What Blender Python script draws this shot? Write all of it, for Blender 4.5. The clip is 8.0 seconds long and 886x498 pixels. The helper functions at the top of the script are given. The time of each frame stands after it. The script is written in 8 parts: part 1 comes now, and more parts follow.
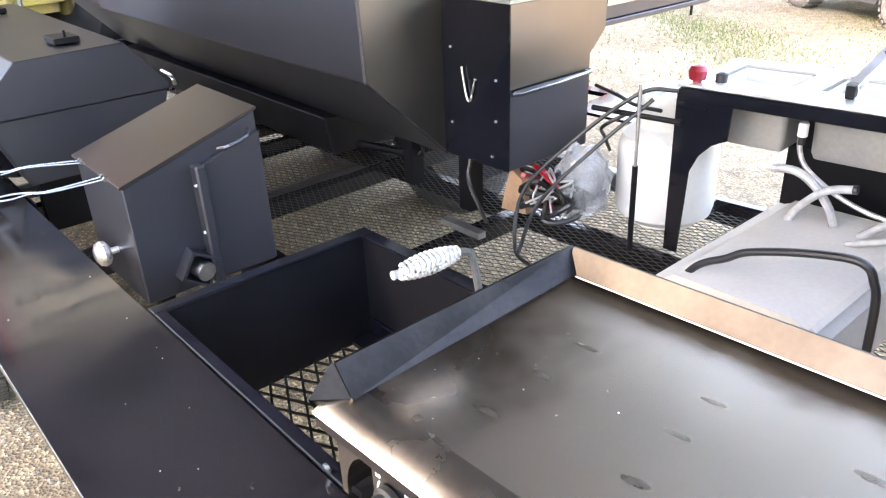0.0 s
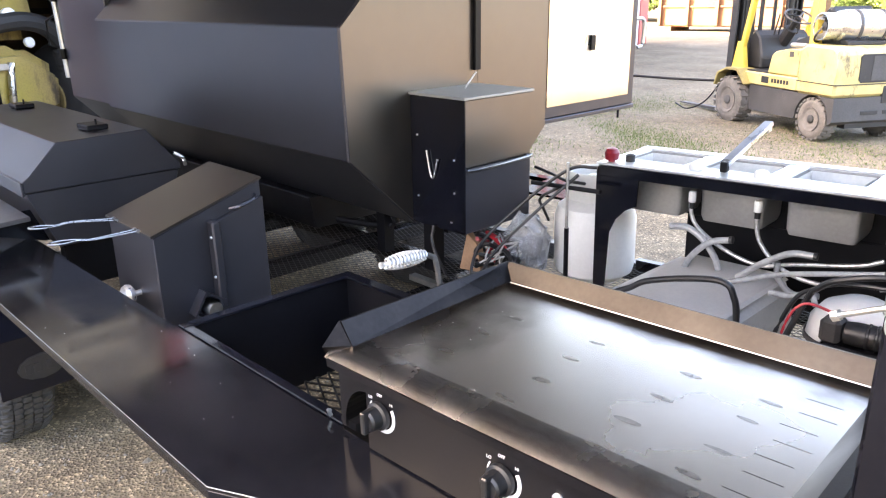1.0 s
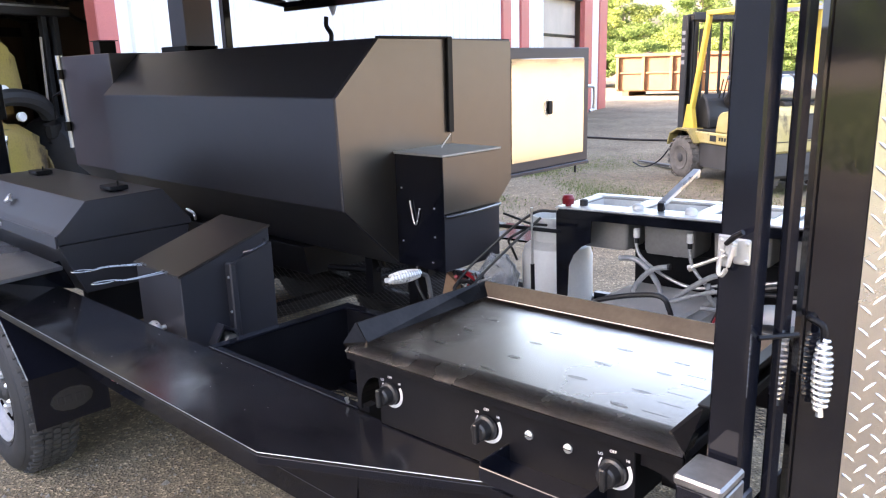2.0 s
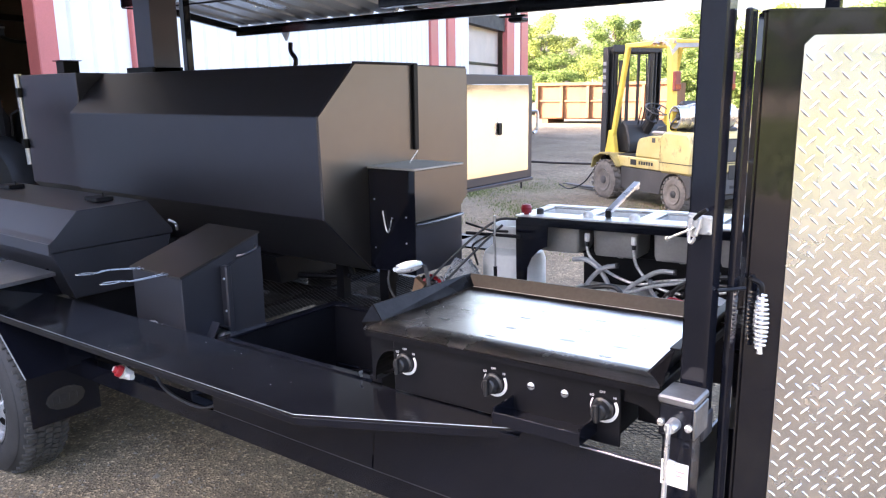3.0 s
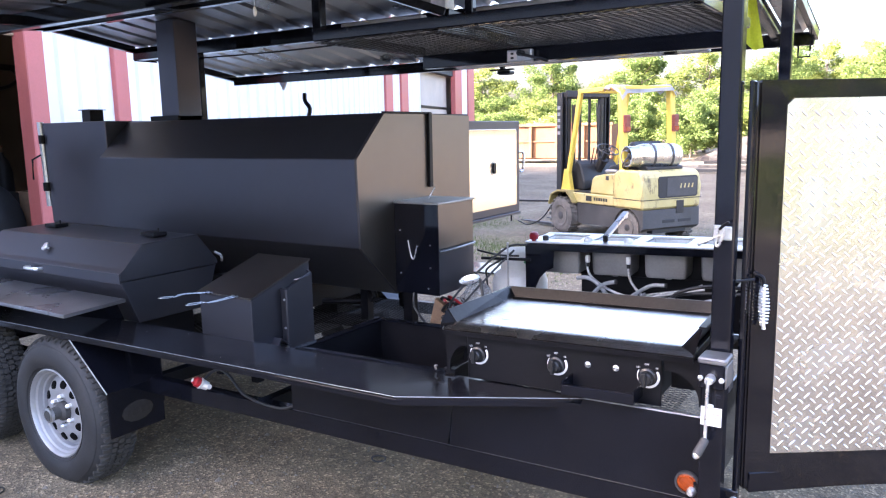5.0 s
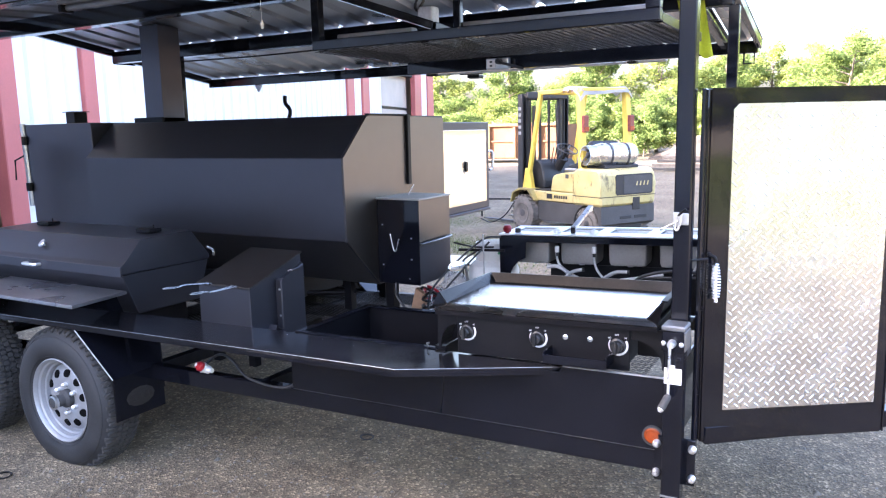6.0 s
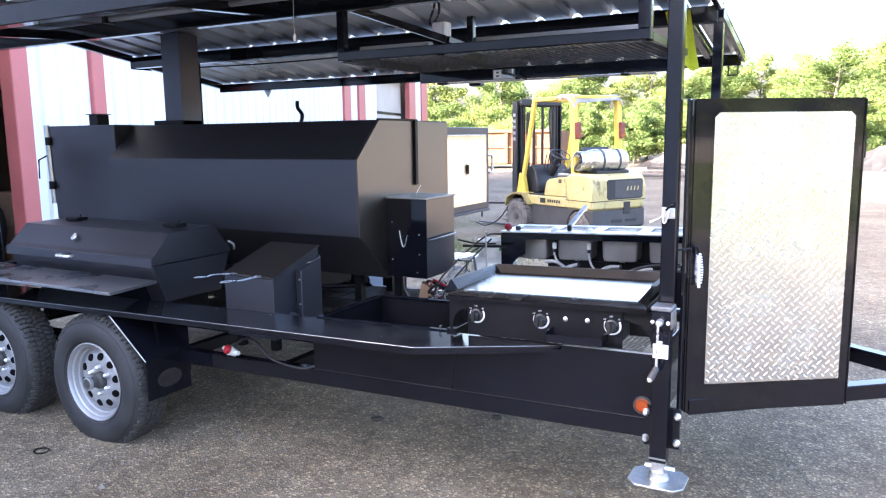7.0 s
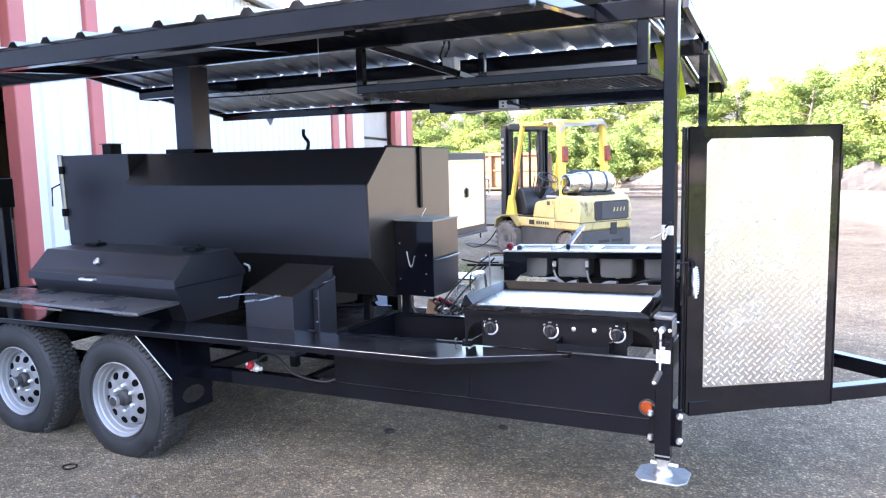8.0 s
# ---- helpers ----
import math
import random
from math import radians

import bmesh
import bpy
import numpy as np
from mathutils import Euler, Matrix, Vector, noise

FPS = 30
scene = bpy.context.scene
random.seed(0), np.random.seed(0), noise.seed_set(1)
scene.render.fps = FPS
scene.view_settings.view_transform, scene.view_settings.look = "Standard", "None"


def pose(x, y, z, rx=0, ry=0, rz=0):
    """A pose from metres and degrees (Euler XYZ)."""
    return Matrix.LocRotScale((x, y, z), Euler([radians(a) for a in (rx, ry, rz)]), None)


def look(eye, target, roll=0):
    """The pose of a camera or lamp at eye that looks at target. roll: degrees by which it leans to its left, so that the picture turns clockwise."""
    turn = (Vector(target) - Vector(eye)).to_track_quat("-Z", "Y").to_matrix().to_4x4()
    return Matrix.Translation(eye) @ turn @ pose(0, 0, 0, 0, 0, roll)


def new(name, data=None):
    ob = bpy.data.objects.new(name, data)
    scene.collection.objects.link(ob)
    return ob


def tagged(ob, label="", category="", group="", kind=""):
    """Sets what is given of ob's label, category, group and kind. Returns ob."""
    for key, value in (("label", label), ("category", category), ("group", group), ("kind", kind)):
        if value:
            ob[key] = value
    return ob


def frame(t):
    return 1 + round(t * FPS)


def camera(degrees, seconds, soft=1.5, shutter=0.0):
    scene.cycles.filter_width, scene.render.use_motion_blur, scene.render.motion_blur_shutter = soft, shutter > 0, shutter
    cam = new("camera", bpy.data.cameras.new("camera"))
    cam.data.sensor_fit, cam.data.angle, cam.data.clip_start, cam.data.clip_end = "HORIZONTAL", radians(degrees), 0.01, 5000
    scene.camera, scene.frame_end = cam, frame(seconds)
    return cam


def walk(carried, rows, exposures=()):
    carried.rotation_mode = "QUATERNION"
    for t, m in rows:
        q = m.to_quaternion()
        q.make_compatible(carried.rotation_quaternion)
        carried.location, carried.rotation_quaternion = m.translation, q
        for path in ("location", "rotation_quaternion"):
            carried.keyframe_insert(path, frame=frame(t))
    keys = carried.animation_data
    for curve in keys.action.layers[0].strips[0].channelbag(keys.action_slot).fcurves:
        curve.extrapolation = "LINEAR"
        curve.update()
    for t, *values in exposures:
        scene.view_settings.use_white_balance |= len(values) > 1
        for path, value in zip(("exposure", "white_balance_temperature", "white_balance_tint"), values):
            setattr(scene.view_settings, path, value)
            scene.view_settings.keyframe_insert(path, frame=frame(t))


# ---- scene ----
cam = camera(61.5, 8.0, soft=1.2)
PATH = [
    (0, (0.05, 0.012, 1.438), (-1.332, 1.172, 0.576), -3.4),
    (0.5, (0.197, -0.173, 1.418), (-1.218, 1.06, 0.726), -3.3),
    (1, (0.402, -0.322, 1.439), (-0.983, 0.991, 0.841), -2.1),
    (1.2, (0.506, -0.374, 1.453), (-0.92, 0.918, 0.905), -1.4),
    (2.3, (0.669, -0.766, 1.451), (-0.664, 0.664, 1.031), -3.4),
    (2.5, (0.673, -0.844, 1.45), (-0.617, 0.614, 0.992), -2.3),
    (3, (0.721, -1.037, 1.441), (-0.481, 0.516, 1.063), -2.2),
    (3.5, (0.723, -1.207, 1.454), (-0.429, 0.378, 1.053), -2.4),
    (4, (0.601, -1.366, 1.456), (-0.432, 0.31, 1.101), -3.9),
    (4.5, (0.575, -1.529, 1.471), (-0.488, 0.137, 1.166), -3.3),
    (4.7, (0.621, -1.588, 1.47), (-0.471, 0.064, 1.19), -3.0),
    (5.8, (0.759, -1.921, 1.463), (-0.248, -0.218, 1.17), -1.9),
    (6, (0.748, -1.987, 1.471), (-0.235, -0.268, 1.188), -2.8),
    (6.5, (0.736, -2.135, 1.472), (-0.216, -0.398, 1.198), -2.4),
    (7, (0.822, -2.306, 1.461), (-0.138, -0.573, 1.192), -2.3),
    (7.5, (0.864, -2.437, 1.476), (-0.08, -0.689, 1.246), -1.9),
    (8, (0.812, -2.586, 1.475), (-0.109, -0.823, 1.266), -2.9),
]
LEVEL = pose(0, 0, 0.095, 0, -1.8, 0)
walk(cam, [(t, LEVEL @ look(eye, target, roll)) for t, eye, target, roll in PATH],
     exposures=[(0, 5.3, 7250, 18), (0.5, 4.98, 7250, 19), (1, 4.45, 7050, 20), (2.5, 3.75, 6430, 21), (4, 3.74, 6050, 25), (6, 3.88, 5780, 22), (8, 3.88, 5720, 19)])

# ---- world and sun ----
world = bpy.data.worlds.new("sky")
scene.world = world
world.use_nodes = True
wn = world.node_tree.nodes
sky = wn.new("ShaderNodeTexSky")
sky.sky_type, sky.sun_disc = "NISHITA", False
SUN_EL, SUN_ROT = 20.0, -126.0
sky.sun_elevation, sky.sun_rotation = radians(SUN_EL), radians(SUN_ROT)
sky.air_density, sky.dust_density, sky.ozone_density = 1.0, 7.0, 0.6
wn["Background"].inputs["Strength"].default_value = 0.15
world.node_tree.links.new(sky.outputs[0], wn["Background"].inputs["Color"])
sun = new("sun", bpy.data.lights.new("sun", "SUN"))
sun.data.energy, sun.data.angle, sun.data.color = 4.0, radians(1.0), (1.0, 0.92, 0.80)
_a = radians(SUN_ROT)
_e = radians(SUN_EL)
sun.matrix_world = look((20 * math.sin(_a) * math.cos(_e), 20 * math.cos(_a) * math.cos(_e), 20 * math.sin(_e)), (0, 0, 0))


# ---- materials ----
def material(name, color, rough=0.5, metal=0.0, vary=0.25, scale=8.0, bump=0.0, bump_scale=60.0, rough_vary=0.15,
             second=None, second_amount=0.5, coat=0.0, stretch=(1, 1, 1), random_tint=0.0, fine=90.0, spec=0.5, grime=None, grime_scale=5.0, grime_at=0.60):
    """A painted or bare surface with colour drift at two scales, uneven gloss and fine relief."""
    m = bpy.data.materials.new(name)
    m.use_nodes = True
    nt = m.node_tree
    n, l = nt.nodes, nt.links
    b = n["Principled BSDF"]
    tc = n.new("ShaderNodeTexCoord")
    mp = n.new("ShaderNodeMapping")
    mp.inputs["Scale"].default_value = stretch
    l.new(tc.outputs["Object"], mp.inputs[0])
    big = n.new("ShaderNodeTexNoise")
    big.inputs["Scale"].default_value, big.inputs["Detail"].default_value = scale, 6
    small = n.new("ShaderNodeTexNoise")
    small.inputs["Scale"].default_value, small.inputs["Detail"].default_value = fine, 3
    l.new(mp.outputs[0], big.inputs["Vector"])
    l.new(mp.outputs[0], small.inputs["Vector"])
    ramp = n.new("ShaderNodeValToRGB")
    c = Vector(color)
    lo, hi = c * (1 - vary), c * (1 + vary)
    if second:
        hi = c.lerp(Vector(second), second_amount)
    ramp.color_ramp.elements[0].position, ramp.color_ramp.elements[1].position = 0.32, 0.68
    ramp.color_ramp.elements[0].color = (*lo, 1)
    ramp.color_ramp.elements[1].color = (*hi, 1)
    l.new(big.outputs["Fac"], ramp.inputs[0])
    mul = n.new("ShaderNodeMix")
    mul.data_type, mul.blend_type = "RGBA", "MULTIPLY"
    mul.inputs[0].default_value = min(1.0, vary * 1.5)
    l.new(ramp.outputs[0], mul.inputs[6])
    l.new(small.outputs["Color"], mul.inputs[7])
    gray = n.new("ShaderNodeMapRange")
    gray.inputs[1].default_value, gray.inputs[2].default_value = 0.3, 0.7
    gray.inputs[3].default_value, gray.inputs[4].default_value = 0.6, 1.3
    l.new(small.outputs["Fac"], gray.inputs[0])
    l.new(gray.outputs[0], mul.inputs[7])
    out = mul.outputs[2]
    if random_tint:
        oi = n.new("ShaderNodeObjectInfo")
        mr = n.new("ShaderNodeMapRange")
        mr.inputs[3].default_value, mr.inputs[4].default_value = 1 - random_tint, 1 + random_tint
        l.new(oi.outputs["Random"], mr.inputs[0])
        m2 = n.new("ShaderNodeMix")
        m2.data_type, m2.blend_type = "RGBA", "MULTIPLY"
        m2.inputs[0].default_value = 1
        l.new(out, m2.inputs[6])
        l.new(mr.outputs[0], m2.inputs[7])
        out = m2.outputs[2]
    if grime:
        # ragged dirt and worn patches, streaked downwards
        gm = n.new("ShaderNodeMapping")
        gm.inputs["Scale"].default_value = (1, 1, 0.45)
        l.new(tc.outputs["Object"], gm.inputs[0])
        gn = n.new("ShaderNodeTexNoise")
        gn.inputs["Scale"].default_value, gn.inputs["Detail"].default_value, gn.inputs["Roughness"].default_value = grime_scale, 9, 0.7
        l.new(gm.outputs[0], gn.inputs["Vector"])
        gr = n.new("ShaderNodeMapRange")
        gr.inputs[1].default_value, gr.inputs[2].default_value = grime_at, grime_at + 0.12
        l.new(gn.outputs["Fac"], gr.inputs[0])
        m4 = n.new("ShaderNodeMix")
        m4.data_type = "RGBA"
        m4.inputs[7].default_value = (*grime, 1)
        l.new(gr.outputs[0], m4.inputs[0])
        l.new(out, m4.inputs[6])
        out = m4.outputs[2]
    l.new(out, b.inputs["Base Color"])
    rr = n.new("ShaderNodeMapRange")
    rr.inputs[1].default_value, rr.inputs[2].default_value = 0.3, 0.7
    rr.inputs[3].default_value, rr.inputs[4].default_value = max(0.02, rough - rough_vary * rough), min(1, rough + rough_vary * rough * 1.5)
    l.new(big.outputs["Fac"], rr.inputs[0])
    l.new(rr.outputs[0], b.inputs["Roughness"])
    b.inputs["Metallic"].default_value = metal
    b.inputs["Coat Weight"].default_value = coat
    b.inputs["Specular IOR Level"].default_value = spec
    b.inputs["Coat Roughness"].default_value = 0.08
    if bump:
        bt = n.new("ShaderNodeTexNoise")
        bt.inputs["Scale"].default_value, bt.inputs["Detail"].default_value = bump_scale, 4
        l.new(mp.outputs[0], bt.inputs["Vector"])
        bp = n.new("ShaderNodeBump")
        bp.inputs["Strength"].default_value, bp.inputs["Distance"].default_value = bump, 0.01
        l.new(bt.outputs["Fac"], bp.inputs["Height"])
        l.new(bp.outputs[0], b.inputs["Normal"])
    return m


M_SATIN = material("oiled_black_steel", (0.064, 0.0645, 0.0775), 0.36, 0.72, 0.03, 1.6, 0, 500, 0.05, fine=14)
# brighter, browner than M_SATIN: the warm yard's reflection is put into the base
M_WARMSTEEL = material("warm_reflection_steel", (0.145, 0.128, 0.113), 0.33, 0.9, 0.03, 1.6, 0, 500, 0.05, fine=14)
# the brown mirrored from the roof underside is put into the lid's base
M_LIDTOP = material("brown_reflection_steel", (0.082, 0.072, 0.066), 0.30, 0.8, 0.05, 3, 0, 500, 0.08, fine=14)
M_PANEL = material("satin_black_enamel", (0.0065, 0.0065, 0.0080), 0.32, 0, 0.15, 5, 0.02, 300, 0.2, spec=0.22)
M_STRIP = material("dull_grey_lamp_strip", (0.22, 0.22, 0.23), 0.5, 0.2, 0.1, 8)
M_STRIPLIGHT = material("pale_lamp_strip", (0.52, 0.51, 0.53), 0.45, 0, 0.08, 8)
M_BLACK = material("deep_black_gap", (0.003, 0.003, 0.003), 0.9, 0, 0.2, 10, spec=0.1)
M_GLOSS = material("gloss_black_paint", (0.0058, 0.0064, 0.0100), 0.08, 0, 0.2, 5, 0.004, 40, 0.5, fine=200, spec=0.34)
M_COUNTER = material("dusty_gloss_counter_paint", (0.0085, 0.0085, 0.0108), 0.12, 0, 0.2, 5, 0.004, 40, 0.6, fine=200, spec=0.48, grime=(0.045, 0.043, 0.042), grime_scale=26, grime_at=0.64)
M_FLAT = material("flat_black_steel", (0.0055, 0.0055, 0.0072), 0.40, 0, 0.2, 6, 0.03, 300, spec=0.18)
M_GRIDDLE = material("seasoned_griddle_steel", (0.92, 0.905, 0.895), 0.25, 1.0, 0.04, 3.0, 0, 250, 0.12, second=(0.82, 0.80, 0.785), second_amount=0.8, fine=14)
M_BLUED = material("blued_steel", (0.016, 0.0145, 0.015), 0.30, 1.0, 0.2, 5, 0.03, 200, 0.3, second=(0.048, 0.043, 0.041), second_amount=0.8)
M_ALU = material("bright_aluminium_plate", (0.60, 0.608, 0.625), 0.24, 1.0, 0.04, 6, 0, 300, 0.2)
M_TREADALU = material("polished_tread_aluminium", (0.72, 0.73, 0.75), 0.19, 1.0, 0.04, 6, 0, 300, 0.2)
M_STAIN = material("stainless_steel", (0.62, 0.62, 0.62), 0.28, 1.0, 0.08, 9, 0.02, 200, 0.3)
M_MIRROR = material("polished_liner_steel", (0.78, 0.72, 0.58), 0.10, 1.0, 0.05, 4, 0.015, 12, 0.3)
M_DULL = material("dull_sink_steel", (0.36, 0.352, 0.335), 0.38, 0.4, 0.1, 6, 0.02, 200, 0.2)
M_CHROME = material("bright_plated_metal", (0.88, 0.88, 0.88), 0.3, 0.85, 0.1, 30, 0.04, 150)
M_ZINC = material("zinc_plated_steel", (0.52, 0.53, 0.54), 0.38, 1.0, 0.15, 20, 0.05, 150)
M_GEAR = material("dull_zinc_plate", (0.24, 0.24, 0.245), 0.4, 0.9, 0.15, 20, 0.05, 150)
M_RUBBER = material("tyre_rubber", (0.024, 0.024, 0.026), 0.6, 0, 0.2, 6, 0.06, 300, second=(0.042, 0.041, 0.041), second_amount=0.6)
M_TREAD = material("dusty_tread_rubber", (0.048, 0.045, 0.042), 0.9, 0, 0.3, 18, 0.15, 250)
M_RIM = material("silver_wheel_paint", (0.37, 0.37, 0.38), 0.4, 0.4, 0.08, 12)
M_MESHSTEEL = material("raw_dark_mesh", (0.022, 0.020, 0.019), 0.55, 0.15, 0.35, 20, spec=0.3)
M_MESHRACK = material("black_painted_mesh", (0.014, 0.014, 0.016), 0.4, 0, 0.2, 20, spec=0.3)
M_PLASTIC = material("milky_plastic", (0.50, 0.48, 0.445), 0.45, 0, 0.08, 5, 0.02, 90)
M_WHITE = material("white_enamel", (0.78, 0.78, 0.76), 0.35, 0, 0.05, 6)
M_HOSE = material("clear_vinyl_hose", (0.36, 0.36, 0.355), 0.22, 0, 0.15, 40)
M_BRAID = material("braided_steel_hose", (0.62, 0.62, 0.61), 0.35, 0.8, 0.25, 60, 0.1, 300)
M_BLKHOSE = material("black_rubber_hose", (0.012, 0.012, 0.013), 0.4, 0, 0.2, 30)
M_RED = material("red_plastic", (0.42, 0.015, 0.025), 0.35, 0, 0.15, 30)
M_AMBER = material("amber_lens", (0.24, 0.04, 0.005), 0.2, 0, 0.15, 60, 0.3, 180)
M_TAIL = material("dull_red_tail_lens", (0.15, 0.028, 0.02), 0.35, 0, 0.2, 30)
# shelf steel lightened: the sky and wall it mirrors are in its base
M_SHELF = material("sheen_grey_shelf_steel", (0.36, 0.36, 0.385), 0.27, 0.9, 0.12, 3, 0, 200, 0.3, second=(0.27, 0.262, 0.265), second_amount=0.7)
M_LINING = material("bright_bowl_steel", (0.80, 0.80, 0.79), 0.42, 0.8, 0.08, 9, 0.02, 200, 0.3)
M_CAPRED = material("dark_red_plastic", (0.22, 0.012, 0.02), 0.3, 0, 0.15, 30)
M_KNOB = material("black_knob_plastic", (0.015, 0.015, 0.016), 0.4, 0, 0.2, 40)
M_CARD = material("cardboard", (0.36, 0.22, 0.13), 0.8, 0, 0.15, 15)
M_BAG = material("clear_plastic_bag", (0.72, 0.73, 0.75), 0.22, 0, 0.2, 25, 0.3, 40)
_b = M_BAG.node_tree.nodes["Principled BSDF"]
_b.inputs["Transmission Weight"].default_value, _b.inputs["IOR"].default_value, _b.inputs["Coat Weight"].default_value = 0.75, 1.06, 0.8
M_LABEL = material("white_label", (0.75, 0.73, 0.72), 0.5, 0, 0.05, 20)
M_PRINT = material("faded_red_print", (0.62, 0.28, 0.30), 0.5, 0, 0.05, 20)
M_ROOF = material("bare_galvalume_sheet", (0.43, 0.44, 0.46), 0.33, 0.9, 0.12, 1.5, 0.02, 100, 0.3)
M_SIDING = material("white_siding", (0.66, 0.66, 0.66), 0.5, 0, 0.05, 0.8, 0.0)
M_REDTRIM = material("red_trim_paint", (0.42, 0.11, 0.10), 0.5, 0, 0.12, 1.2)
M_TAN = material("tan_panel", (0.42, 0.36, 0.30), 0.6, 0, 0.12, 1.5)
M_ADDEDSLAT = material("tan_added_slat", (0.47, 0.37, 0.25), 0.55, 0, 0.12, 1.5)
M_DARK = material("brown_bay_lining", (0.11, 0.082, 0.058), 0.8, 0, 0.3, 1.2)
M_YELLOW = material("worn_yellow_paint", (0.46, 0.365, 0.125), 0.5, 0, 0.12, 4, 0.04, 60, second=(0.46, 0.395, 0.20), second_amount=0.7, grime=(0.085, 0.065, 0.04), grime_scale=8, grime_at=0.56)
M_DIRTYYEL = material("grimy_yellow_paint", (0.50, 0.40, 0.12), 0.6, 0, 0.3, 2.2, 0.1, 30, second=(0.12, 0.09, 0.04), second_amount=0.9)
M_GREY = material("dirty_grey_iron", (0.050, 0.048, 0.047), 0.65, 0, 0.3, 5, 0.1, 60, grime=(0.14, 0.12, 0.09), grime_scale=4.5, grime_at=0.60)
M_DUSTY = material("dusty_rubber", (0.14, 0.125, 0.11), 0.9, 0, 0.3, 9, 0.1, 90)
M_RUST = material("rusty_container_steel", (0.20, 0.078, 0.028), 0.8, 0, 0.3, 0.9, 0.1, 30, second=(0.25, 0.135, 0.065), second_amount=0.7, grime=(0.07, 0.04, 0.025), grime_scale=1.6, grime_at=0.55)
M_BARK = material("bark", (0.10, 0.08, 0.06), 0.9, 0, 0.3, 6, 0.2, 30)
M_RUBBLE = material("brown_rubble", (0.034, 0.027, 0.022), 0.9, 0, 0.3, 3, 0.2, 10, second=(0.085, 0.068, 0.052), second_amount=0.6)
M_CHAR = material("dark_rubble", (0.015, 0.0135, 0.0125), 0.9, 0, 0.4, 3, 0.2, 10, second=(0.045, 0.038, 0.032), second_amount=0.6)
M_HIVIS = material("yellow_cloth", (0.62, 0.66, 0.05), 0.7, 0, 0.15, 8, 0.1, 40)
M_STONE = material("pale_stone", (0.185, 0.165, 0.135), 0.9, 0, 0.3, 60)
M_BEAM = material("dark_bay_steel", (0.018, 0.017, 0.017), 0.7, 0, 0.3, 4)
M_LOADER = material("loader_yellow_paint", (0.40, 0.31, 0.06), 0.5, 0, 0.25, 1.6, 0.05, 40, second=(0.28, 0.19, 0.09), second_amount=0.8, grime=(0.07, 0.05, 0.03), grime_scale=2.6, grime_at=0.52)
M_GREENISH = material("dull_green_panel", (0.10, 0.14, 0.08), 0.4, 0, 0.2, 3)
M_DUCT = material("dirty_black_iron", (0.014, 0.0135, 0.014), 0.55, 0, 0.3, 6, 0.08, 60, grime=(0.07, 0.06, 0.05), grime_scale=5, grime_at=0.62)
M_POST = material("bright_yellow_paint", (0.60, 0.43, 0.06), 0.42, 0, 0.12, 5, 0.04, 60, grime=(0.14, 0.09, 0.04), grime_scale=6, grime_at=0.64)
M_SHEET = material("weathered_pale_sheet", (0.42, 0.41, 0.40), 0.6, 0, 0.2, 4, 0.06, 40, grime=(0.20, 0.14, 0.09), grime_scale=4, grime_at=0.60)
M_SPOT = material("burnt_steel_mark", (0.50, 0.485, 0.475), 0.28, 1.0, 0.2, 20)
M_FLANGE = material("heat_tinted_steel", (0.068, 0.063, 0.057), 0.40, 1.0, 0.14, 6, 0, 200, 0.2, second=(0.060, 0.050, 0.043), second_amount=0.8)
M_LIPF = material("worn_front_lip_steel", (0.46, 0.452, 0.448), 0.24, 1.0, 0.15, 6, 0, 200, 0.2)
M_LATCH = material("bright_zinc_plate", (0.55, 0.56, 0.56), 0.36, 0.85, 0.12, 25, 0.04, 150)
M_DOOR = material("deep_gloss_door_paint", (0.0045, 0.0052, 0.0085), 0.055, 0, 0.2, 5, 0.004, 30, 0.4, fine=200, spec=0.45)
M_WIRE = material("grey_steel_wire", (0.34, 0.34, 0.35), 0.28, 1.0, 0.2, 40)
M_HANDLE = material("dull_rod_steel", (0.16, 0.16, 0.165), 0.3, 1.0, 0.2, 40)


